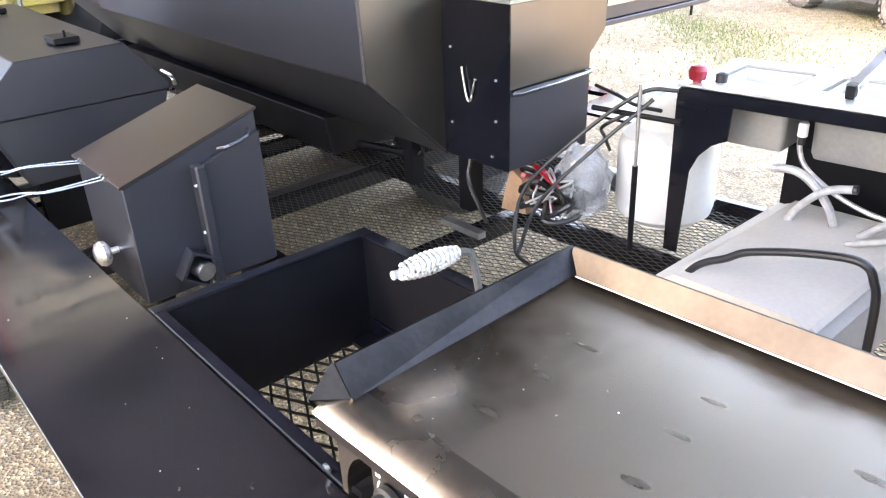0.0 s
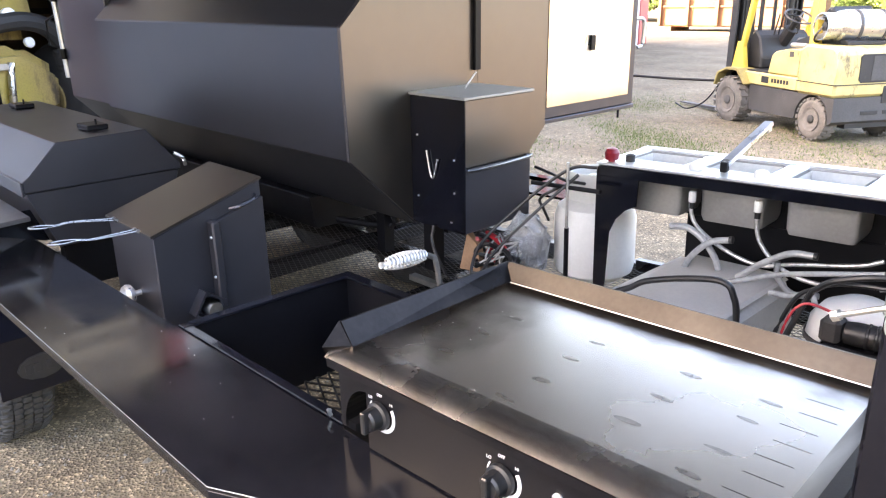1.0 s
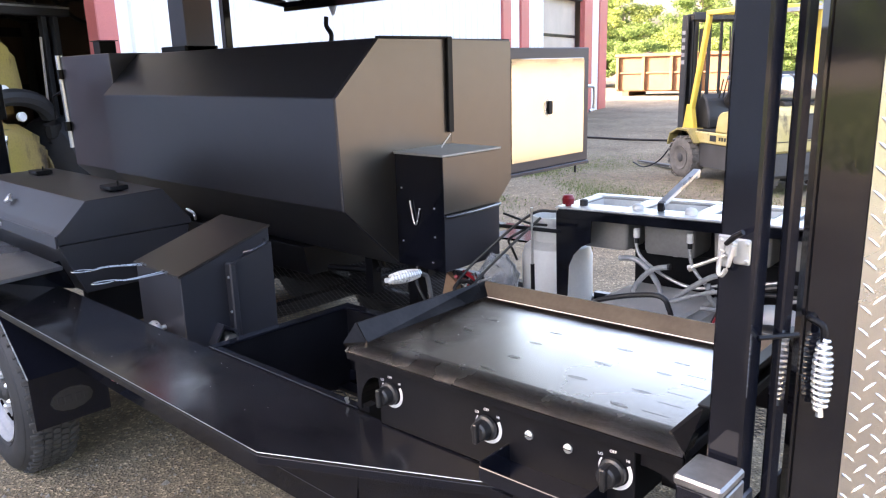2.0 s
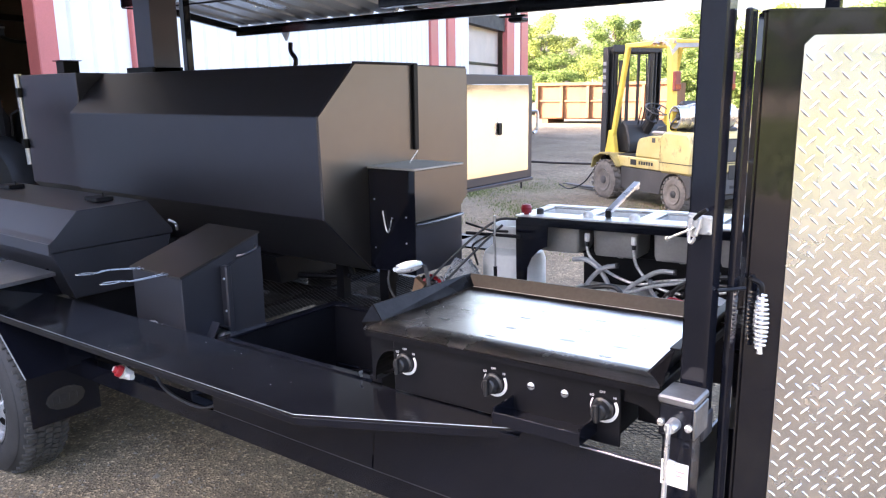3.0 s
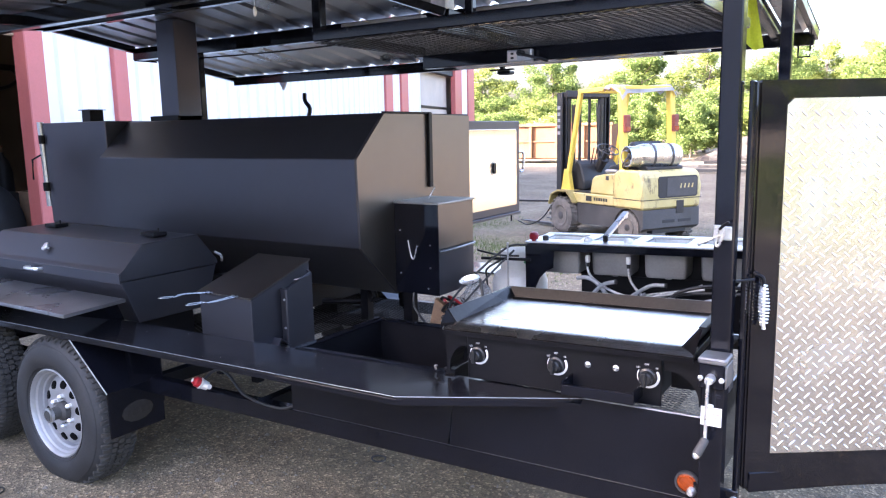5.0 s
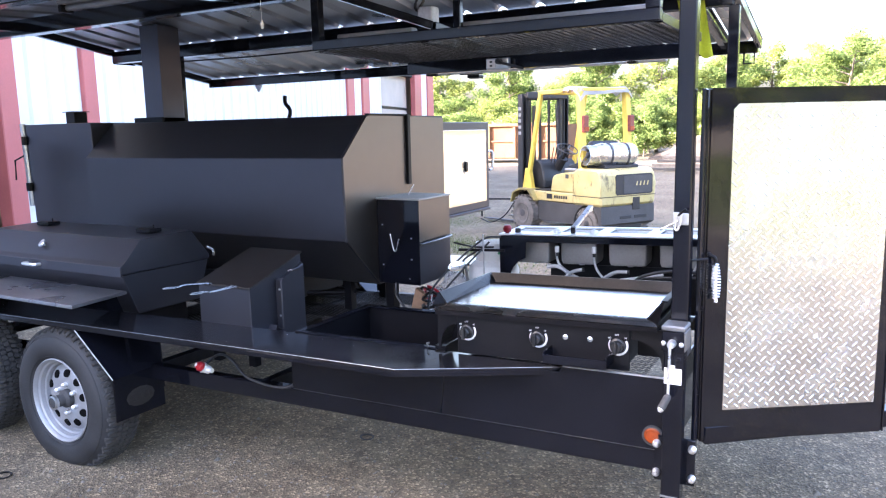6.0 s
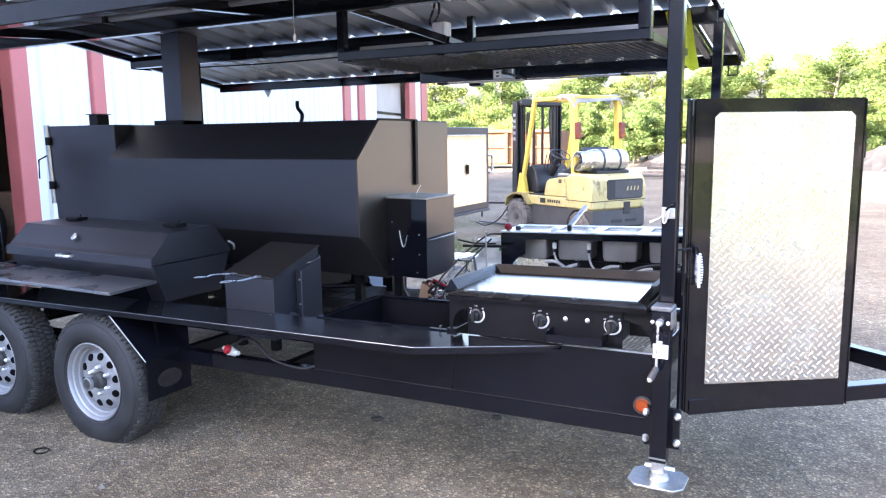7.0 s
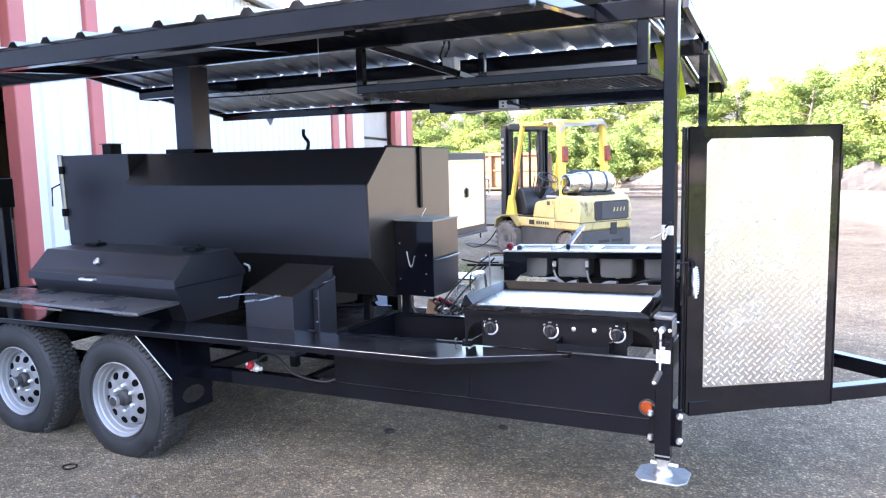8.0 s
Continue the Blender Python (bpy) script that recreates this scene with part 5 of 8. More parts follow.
def specks(parent, n, x0, x1, y0, y1, z, lo, hi, seed):
    """Pale crumbs and grit lying on a flat top, joined as one loose scatter."""
    rnd = random.Random(seed)
    bm = bmesh.new()
    for _ in range(n):
        x, y, q = rnd.uniform(x0, x1), rnd.uniform(y0, y1), rnd.uniform(lo, hi)
        v = [bm.verts.new((x + q * dx * rnd.uniform(0.6, 1.2), y + q * dy * rnd.uniform(0.6, 1.2), z)) for dx, dy in ((-1, -1), (1, -1), (1, 1), (-1, 1))]
        t = bm.verts.new((x, y, z + q))
        bm.faces.new(v)
        for k in range(4):
            bm.faces.new((v[k], v[(k + 1) % 4], t))
    part("grit", bm, M_LABEL, parent, "pale specks of grit", kind="stuff")


def bench():
    r = thing("side_counter", "long gloss black steel side counter running along the trailer", "counter", at=(-2.2, 0.28, 0.74), m=NOSE_UP)
    out = [(-4.7, 0.13), (-0.70, 0.13), (-0.12, 0.405), (-0.62, 0.405), (-4.7, 0.405)]
    part("top", P(out, "z", 0.757, 0.766, 0.0015), M_COUNTER, r)
    part("front_lip", P([(-4.7, 0.13), (-0.70, 0.13), (-0.12, 0.405), (-0.127, 0.411), (-0.703, 0.137), (-4.7, 0.137)], "z", 0.738, 0.758, 0.001), M_GLOSS, r)
    part("worn_edge", rod([(-4.7, 0.1295, 0.7665), (-0.70, 0.1295, 0.7665), (-0.12, 0.4045, 0.7665)], 0.0009, 6), M_ZINC, r, "edge with bare rubbed metal")
    specks(r, 34, -4.5, -0.75, 0.16, 0.38, 0.7661, 0.0004, 0.0011, 33)
    return r


bench()


def fire_box():
    r = thing("charcoal_box", "open black steel charcoal box with a mesh floor and angle rim", "fire box", at=(-1.0, 0.68, 0.47), m=NOSE_UP)
    x0, x1, y0, y1, zb, zt = -1.385, -0.69, 0.412, 0.945, 0.47, 0.768
    t = 0.006
    part("wall", B(x0, x0 + t, y0, y1, zb, zt - 0.005), M_FLAT, r)
    part("wall", B(x1 - t, x1, y0, y1, zb, zt - 0.005), M_FLAT, r)
    part("wall", B(x0 + t, x1 - t, y0, y0 + t, zb, zt - 0.005), M_FLAT, r)
    part("wall", B(x0 + t, x1 - t, y1 - t, y1, zb, zt - 0.005), M_FLAT, r)
    part("rim", B(x0 - 0.012, x0 + 0.022, y0 - 0.004, y1 + 0.015, zt - 0.005, zt + 0.004, bev=0.002), M_GLOSS, r)
    part("rim", B(x0 + 0.023, x1, y1 - 0.02, y1 + 0.015, zt - 0.005, zt + 0.004, bev=0.002), M_GLOSS, r)
    part("rim", B(x0 + 0.023, x1, y0 - 0.004, y0 + 0.02, zt - 0.005, zt + 0.004, bev=0.002), M_GLOSS, r)
    part("ledge", B(x0 + t, x1 - t, y1 - 0.07, y1 - t, zb, zb + 0.012), M_FLAT, r)
    part("floor_mesh", expanded_mesh(x0 + 0.01, x1 - 0.01, y0 + 0.01, y1 - 0.07, zb + 0.004, 0.085, 0.042, 0.006), M_MESHSTEEL, r, "expanded steel floor mesh", kind="stuff")
    part("latch_hook", rod([(x1 - 0.04, y0 + 0.0, zt + 0.004), (x1 - 0.04, y0 - 0.006, zt + 0.018), (x1 - 0.03, y0 - 0.008, zt + 0.022)], 0.004, 6), M_ZINC, r)


fire_box()


def lifting_handle():
    r = thing("lifting_handle", "chrome spring-grip handle on a bent steel rod", "handle", at=(-0.70, 0.60, 0.95), m=NOSE_UP)
    part("rod", rod([(-0.685, 0.685, 0.93), (-0.688, 0.67, 1.035), (-0.69, 0.66, 1.05), (-0.682, 0.635, 1.062)], 0.006, 8, 4), M_GREY, r, "rusty brown rod")
    spring(r, (-0.682, 0.635, 1.062), (-0.684, 0.533, 1.067), 0.0145)


def spring(parent, p0, p1, rad, turns=12):
    p0, p1 = Vector(p0), Vector(p1)
    d = p1 - p0
    u, w = ring_frame(d)
    pts = []
    n = turns * 12
    for i in range(n + 1):
        t = i / n
        bulge = 0.45 + 0.55 * math.sin(math.pi * min(1, max(0, t * 0.92 + 0.02))) ** 0.8
        a = 6.28318 * turns * t
        pts.append(p0 + d * t + rad * bulge * (math.cos(a) * u + math.sin(a) * w))
    part("spring_grip", rod(pts, 0.0030, 6), M_CHROME, parent, "chrome coiled spring grip", smooth=True)
    part("grip_core", rod([p0, p1, p1 + d.normalized() * 0.012], [rad * 0.35, rad * 0.35, rad * 0.45], 10), M_CHROME, parent, smooth=True)


lifting_handle()


# ---- the griddle ----
def lettering(text, size, m, parent):
    """Flat printed letters, turned into a mesh under the thing that carries them."""
    cu = bpy.data.curves.new("lettering", "FONT")
    cu.body, cu.size, cu.extrude = text, size, 0.0004
    cu.align_x = "CENTER"
    ob = new("lettering_curve", cu)
    bpy.context.view_layer.update()
    me = bpy.data.meshes.new_from_object(ob.evaluated_get(bpy.context.evaluated_depsgraph_get()))
    bpy.data.objects.remove(ob)
    bm = bmesh.new()
    bm.from_mesh(me)
    bmesh.ops.transform(bm, matrix=m, verts=bm.verts)
    part("lettering", bm, M_LABEL, parent, "white printed " + text)


# the griddle stands slightly turned in its bay
_gp = Matrix.Translation((0.1, 0.39, 0))
GRIDDLE_TURN = Matrix.Translation((0, 0.037, 0)) @ _gp @ pose(0, 0, 0, 0, 0, 1.6) @ _gp.inverted()


def griddle():
    r = thing("gas_griddle", "flat-top steel gas griddle with black control panel and three knobs", "griddle", at=(-0.25, 0.62, 0.79), m=NOSE_UP @ GRIDDLE_TURN)
    x0, x1, y0, y1, z = -0.672, 0.165, 0.352, 0.872, 0.952
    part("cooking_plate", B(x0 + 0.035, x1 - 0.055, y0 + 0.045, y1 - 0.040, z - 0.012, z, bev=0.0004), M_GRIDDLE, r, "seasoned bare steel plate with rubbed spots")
    part("front_lip", P([(y0 + 0.062, z + 0.0003), (y0 + 0.045, z), (y0 + 0.03, z - 0.002), (y0 + 0.012, z - 0.008), (y0, z - 0.016), (y0 + 0.003, z - 0.02), (y0 + 0.046, z - 0.014)], "x", x0 + 0.001, x1 - 0.014), M_LIPF, r, "rolled front lip", smooth=True)
    part("front_skirt", P([(y0 + 0.006, z - 0.0205), (y0 + 0.002, z - 0.0205), (y0 + 0.003, z - 0.036), (y0 + 0.008, z - 0.036)], "x", x0 + 0.003, x1 - 0.014), M_FLAT, r)
    bm = bmesh.new()
    prism(bm, [(x0 + 0.036, z - 0.01), (x0 + 0.036, z), (x0 + 0.006, z + 0.042), (x0 + 0.002, z + 0.042), (x0 + 0.022, z - 0.01)], "y", y0 + 0.04, y1)
    for v in bm.verts:
        if v.co.y > y1 - 0.01 and v.co.z > z + 0.02:
            v.co.z -= 0.010
    part("side_splash", bm, M_BLUED, r)
    part("side_splash", P([(x1 - 0.056, z - 0.01), (x1 - 0.056, z), (x1 - 0.008, z + 0.058), (x1, z + 0.058), (x1 - 0.030, z - 0.01)], "y", y0 + 0.04, y1), M_FLAT, r, "tall black side splash")
    part("splash_flange", B(x1 - 0.010, x1 + 0.012, y0 + 0.042, y1 - 0.01, z + 0.0585, z + 0.0625, bev=0.001), M_FLAT, r)
    part("grease_trough", B(x0 + 0.03, x1 - 0.03, y1 - 0.04, y1 - 0.02, z - 0.03, z - 0.022), M_FLAT, r)
    part("back_splash", P([(y1 - 0.032, z - 0.03), (y1 - 0.031, z - 0.004), (y1 - 0.006, z + 0.033), (y1 - 0.002, z + 0.033), (y1 - 0.026, z - 0.006), (y1 - 0.027, z - 0.03)], "x", x0 + 0.012, x1 - 0.01), M_FLANGE, r, "pale heat-tinted back splash")
    part("splash_rim", rod([(x0 + 0.014, y1 - 0.0315, z - 0.003), (x1 - 0.012, y1 - 0.0315, z - 0.003)], 0.0012, 6), M_ZINC, r, "thin bright rim")
    for s, xa, xb in ((0, x0, x0 + 0.036), (1, x1 - 0.056, x1 + 0.002)):
        bm = bmesh.new()
        lo, hi = (xa, xb) if not s else (xb, xa)
        v = [bm.verts.new(p) for p in ((lo, y0 + 0.04, z + (0.058 if s else 0.042)), (lo + (-0.004 if not s else -0.012), y0, z + (0.001 if not s else -0.008)), (hi, y0 + 0.045, z), (lo + (-0.004 if not s else -0.012), y0 + 0.006, z - (0.014 if not s else 0.022)), (hi, y0 + 0.045, z - 0.01))]
        for f in ((0, 1, 2), (1, 3, 4, 2), (0, 2, 4, 3, 1)):
            try:
                bm.faces.new([v[i] for i in f])
            except ValueError:
                pass
        part("corner_gusset", bm, M_FLAT if s else M_BLUED, r)
    part("lower_skirt", B(x0 + 0.02, x1 - 0.015, y0 + 0.012, y1 - 0.02, z - 0.035, z - 0.0125, bev=0.002), M_FLAT, r)
    # control box
    cx0, cx1, cy = -0.588, 0.057, 0.375
    # black sheet added behind the end bracket so that its cut-out stays dark
    part("dark_backing", B(0.062, 0.186, 0.47, 0.476, 0.80, 0.912), M_FLAT, r)
    part("control_panel", B(cx0, cx1, cy, cy + 0.006, 0.769, 0.917, bev=0.002), M_PANEL, r, "black control panel")
    part("burner_case", B(cx0 + 0.004, cx1 - 0.004, cy + 0.006, y1 - 0.05, 0.795, 0.915), M_FLAT, r)
    for i, x in enumerate((-0.545, -0.267, 0.018)):
        zk = 0.856
        k = part("knob", L([(0, 0.006), (0.004, 0.026), (0.012, 0.026), (0.015, 0.021), (0.032, 0.0195), (0.036, 0.016), (0.036, 0.002)], (x, cy, zk), (0, -1, 0), 28), M_KNOB, r, "black control knob", smooth=True)
        part("knob_grip", B(x - 0.0055, x + 0.0055, cy - 0.046, cy - 0.012, zk - 0.021, zk + 0.021, bev=0.002), M_KNOB, k)
        for a0, a1, ri, ro in ((-112, 36, 0.0285, 0.0355), (146, 232, 0.0295, 0.0322)):
            bm = bmesh.new()
            arc = range(a0, a1 + 1, 6)
            ring = [(x + ro * math.cos(radians(a)), zk + ro * math.sin(radians(a))) for a in arc] + [(x + ri * math.cos(radians(a)), zk + ri * math.sin(radians(a))) for a in reversed(arc)]
            prism(bm, ring, "y", cy - 0.0012, cy - 0.0002)
            part("dial_mark", bm, M_LABEL, r, "white printed arc")
        lettering("LO", 0.0078, pose(x - 0.028, cy - 0.0006, zk + 0.0225, 90, 0, 0), r)
        lettering("OFF", 0.0078, pose(x - 0.003, cy - 0.0006, zk + 0.0335, 90, 0, 0), r)
        lettering("HI", 0.0078, pose(x + 0.0265, cy - 0.0006, zk + 0.0245, 90, 0, 0), r)
    for x in (-0.166, -0.078):
        bt = part("panel_screw", L([(0, 0.0095), (0.003, 0.0092), (0.005, 0.006), (0.0055, 0.0005)], (x, cy, 0.868), (0, -1, 0), 18), M_CHROME, r, "bright round screw head", smooth=True)
        part("screw_slot", B(x - 0.0085, x + 0.0085, cy - 0.0058, cy - 0.0045, 0.8672, 0.8688), M_FLAT, bt)
    # grease drawer
    d = part("grease_tray", B(-0.215, 0.0, 0.285, 0.375, 0.795, 0.799), M_GLOSS, r, "black slide-out grease tray")
    part("tray_front", B(-0.218, 0.003, 0.281, 0.286, 0.795, 0.826, bev=0.0015), M_GLOSS, d)
    part("tray_side", B(-0.218, -0.214, 0.286, 0.375, 0.795, 0.834), M_GLOSS, d)
    part("tray_side", B(-0.001, 0.003, 0.286, 0.375, 0.795, 0.834), M_GLOSS, d)
    # bracket plates with a curved cut-out at both ends
    for xa, xb, yy in ((-0.676, -0.591, 0.385), (0.060, 0.172, 0.39)):
        w = xb - xa
        arc = [(xa + 0.012 + (w - 0.02) * (1 - math.cos(radians(a))), 0.79 + 0.085 * math.sin(radians(a))) for a in range(0, 91, 10)] if xa < 0 else \
              [(xb - 0.012 - (w - 0.02) * (1 - math.cos(radians(a))), 0.79 + 0.085 * math.sin(radians(a))) for a in range(0, 91, 10)]
        if xa < 0:
            out = [(xb, 0.875), (xb, 0.915), (xa, 0.915), (xa, 0.78)] + [(xa + 0.012, 0.78)] + arc
        else:
            out = [(xa, 0.875), (xa, 0.915), (xb, 0.915), (xb, 0.78), (xb - 0.012, 0.78)] + arc
        part("end_bracket", P(out, "y", yy, yy + 0.006), M_PANEL, r, "black bracket with a curved cut-out")
        bm = bmesh.new()
        front, back = ([bm.verts.new((a, yb, b)) for a, b in arc] for yb in (yy, yy + 0.09))
        for k in range(len(arc) - 1):
            bm.faces.new((front[k], back[k], back[k + 1], front[k + 1]))
        bmesh.ops.solidify(bm, geom=bm.faces[:], thickness=0.004)
        part("arc_flange", bm, M_PANEL, r)
    part("bolt_arm", B(-0.70, -0.655, 0.40, 0.43, 0.765, 0.78), M_FLAT, r)
    # faint marks over the welded studs, in rows, and scrapes towards the far end
    rnd = random.Random(12)
    for xs, depth in ((-0.50, 0), (-0.309, 1), (-0.128, 0), (-0.002, 1)):
        for ys in (0.412, 0.495, 0.592, 0.690):
            px, py = xs + rnd.uniform(-0.006, 0.006), ys + 0.05 * (depth and ys < 0.6) * 0.4 + rnd.uniform(-0.006, 0.006)
            l, wdt, a = rnd.uniform(0.034, 0.046), rnd.uniform(0.007, 0.013), radians(rnd.uniform(-8, 8))
            bm = bmesh.new()
            vs = [bm.verts.new((px + l / 2 * math.cos(k * 0.5236) * math.cos(a) - wdt / 2 * math.sin(k * 0.5236) * math.sin(a), py + l / 2 * math.cos(k * 0.5236) * math.sin(a) + wdt / 2 * math.sin(k * 0.5236) * math.cos(a), z + 0.0004)) for k in range(12)]
            bm.faces.new(vs)
            part("rubbed_spot", bm, M_SPOT, r, "dark oval burn mark")
    specks(r, 20, -0.62, -0.36, 0.41, 0.70, z, 0.0004, 0.0012, 31)
    for k in range(7):
        px, py = 0.062 + rnd.uniform(-0.006, 0.006), 0.44 + 0.049 * k
        part("scratch", B(px - 0.026, px + 0.026, py - 0.0008, py + 0.0008, z - 0.001, z + 0.00012), M_BLUED, r, "fine dark scrape")
    return r


griddle()


# ---- corner post, jack and lamp ----


def corner_post():
    r = thing("roof_post", "gloss black square roof post at the trailer corner", "post", "roof posts", at=(0.22, 0.39, 0.85))
    part("tube", B(0.194, 0.246, 0.365, 0.417, 0.87, 2.22, bev=0.004), M_GLOSS, r)
    part("foot_cap", B(0.191, 0.249, 0.362, 0.42, 0.865, 0.92, bev=0.003), M_SATIN, r)
    part("latch_plate", B(0.2165, 0.2405, 0.3605, 0.3655, 1.285, 1.322, bev=0.002), M_LATCH, r, "zinc toggle latch plate")
    part("latch_plate", B(0.1935, 0.2125, 0.3605, 0.3655, 1.279, 1.325, bev=0.002), M_LATCH, r, "zinc toggle latch plate")
    part("latch_body", B(0.207, 0.2235, 0.350, 0.361, 1.296, 1.320, bev=0.003), M_LATCH, r)
    part("latch_yoke", rod([(0.223, 0.347, 1.314), (0.217, 0.344, 1.285), (0.209, 0.344, 1.271), (0.2035, 0.346, 1.279), (0.207, 0.348, 1.306)], 0.0036, 8, 4), M_LATCH, r, smooth=True)
    part("latch_screw", rod([(0.214, 0.346, 1.300), (0.157, 0.354, 1.270)], 0.0028, 8), M_ZINC, r, "threaded rod with a nut")
    part("screw_nut", rod([(0.163, 0.3532, 1.2732), (0.157, 0.354, 1.270)], 0.0055, 6), M_LATCH, r)
    part("latch_lever", rod([(0.212, 0.346, 1.316), (0.224, 0.342, 1.328), (0.237, 0.340, 1.337)], [0.0035, 0.0045, 0.004], 8), M_FLAT, r, "small black lever", smooth=True)
    for x, z in ((0.2355, 1.316), (0.2355, 1.291), (0.1985, 1.317), (0.1985, 1.286)):
        part("rivet", L([(0, 0.0035), (0.0018, 0.0024), (0.002, 0.0002)], (x, 0.3606, z), (0, -1, 0), 10), M_ZINC, r, smooth=True)
    part("roof_brace", rod([(0.193, 0.391, 2.05), (0.081, 0.391, 2.173)], 0.009, 12), M_ZINC, r, "bright diagonal brace tube", smooth=True)
    part("door_stop", rod([(0.246, 0.40, 1.17), (0.285, 0.45, 1.17)], 0.004, 6), M_FLAT, r)
    part("hinge_strip", B(0.255, 0.268, 0.43, 0.47, 0.5, 1.7, bev=0.003), M_GLOSS, r)


corner_post()


def jack():
    r = thing("drop_leg_jack", "black square trailer jack with zinc crank handle and foot plate", "jack", at=(0.217, 0.31, 0.335))
    part("outer_tube", B(0.193, 0.252, 0.286, 0.341, 0.405, 0.95, bev=0.004), M_GLOSS, r)
    part("gear_cap", B(0.185, 0.2585, 0.273, 0.356, 0.968, 0.984, bev=0.004), M_GEAR, r, "dull zinc gear cap")
    part("gear_side", B(0.2545, 0.2595, 0.276, 0.352, 0.905, 0.967, bev=0.002), M_GEAR, r)
    part("gear_case", B(0.188, 0.254, 0.278, 0.347, 0.90, 0.967, bev=0.003), M_GLOSS, r)
    for x in (0.194, 0.2475):
        part("bolt_head", L([(0, 0.0075), (0.006, 0.007), (0.008, 0.003)], (x, 0.278, 0.928), (0, -1, 0), 10), M_CHROME, r)
    part("crank_boss", L([(0, 0.013), (0.02, 0.012), (0.03, 0.01)], (0.220, 0.278, 0.93), (0, -1, 0), 16), M_CHROME, r, smooth=True)
    part("crank_arm", tube_box((0.2195, 0.247, 0.942), (0.218, 0.244, 0.768), 0.0135, 0.007, 0.002), M_CHROME, r, "bright zinc crank arm")
    part("arm_bolt", L([(0, 0.006), (0.012, 0.005)], (0.224, 0.245, 0.866), (1, 0, 0), 8), M_CHROME, r)
    part("crank_grip", L([(0, 0.008), (0.006, 0.011), (0.042, 0.012), (0.047, 0.012), (0.049, 0.010)], (0.2205, 0.244, 0.776), (-0.34, -0.5, -0.79), 16), M_GREY, r, "dark steel grip sleeve", smooth=True)
    part("grip_bolt", L([(0.049, 0.010), (0.053, 0.0095), (0.06, 0.005)], (0.2205, 0.244, 0.776), (-0.34, -0.5, -0.79), 12), M_CHROME, r, smooth=True)
    part("label", B(0.196, 0.249, 0.2835, 0.2858, 0.797, 0.848), M_LABEL, r, "white sticker with small red print")
    for k in range(2):
        part("print_bar", B(0.226, 0.244 - 0.006 * k, 0.2826, 0.2834, 0.829 - 0.009 * k, 0.832 - 0.009 * k), M_PRINT, r)
    part("mount_plate", B(0.158, 0.286, 0.342, 0.354, 0.445, 0.60, bev=0.003), M_GLOSS, r)
    for x in (0.166, 0.278):
        for z in (0.473, 0.572):
            part("mount_bolt", L([(0, 0.0135), (0.012, 0.0125), (0.019, 0.007)], (x, 0.342, z), (0, -1, 0), 12), M_CHROME, r, "bright bolt head", smooth=True)
    part("pin_row", B(0.193, 0.252, 0.282, 0.286, 0.42, 0.425), M_ZINC, r)
    part("inner_tube", B(0.199, 0.246, 0.292, 0.335, 0.355, 0.405, bev=0.003), M_ZINC, r)
    part("pull_pin", rod([(0.175, 0.313, 0.382), (0.28, 0.313, 0.382)], 0.008, 8), M_CHROME, r)
    plate = [(0.155, 0.225), (0.292, 0.225), (0.322, 0.262), (0.322, 0.365), (0.292, 0.40), (0.155, 0.40), (0.122, 0.365), (0.122, 0.262)]
    part("foot_plate", P(plate, "z", 0.332, 0.340, 0.002), M_ZINC, r, "flat zinc foot plate")
    part("foot_socket", L([(0, 0.04), (0.015, 0.034), (0.03, 0.032)], (0.221, 0.313, 0.339), (0, 0, 1), 20), M_ZINC, r, smooth=True)


jack()


# ---- the nose cabinet with its diamond-plate door ----
A, Bc = Vector((0.255, 0.55)), Vector((0.803, 0.925))
UD = (Bc - A).normalized()
ND = Vector((UD.y, -UD.x))


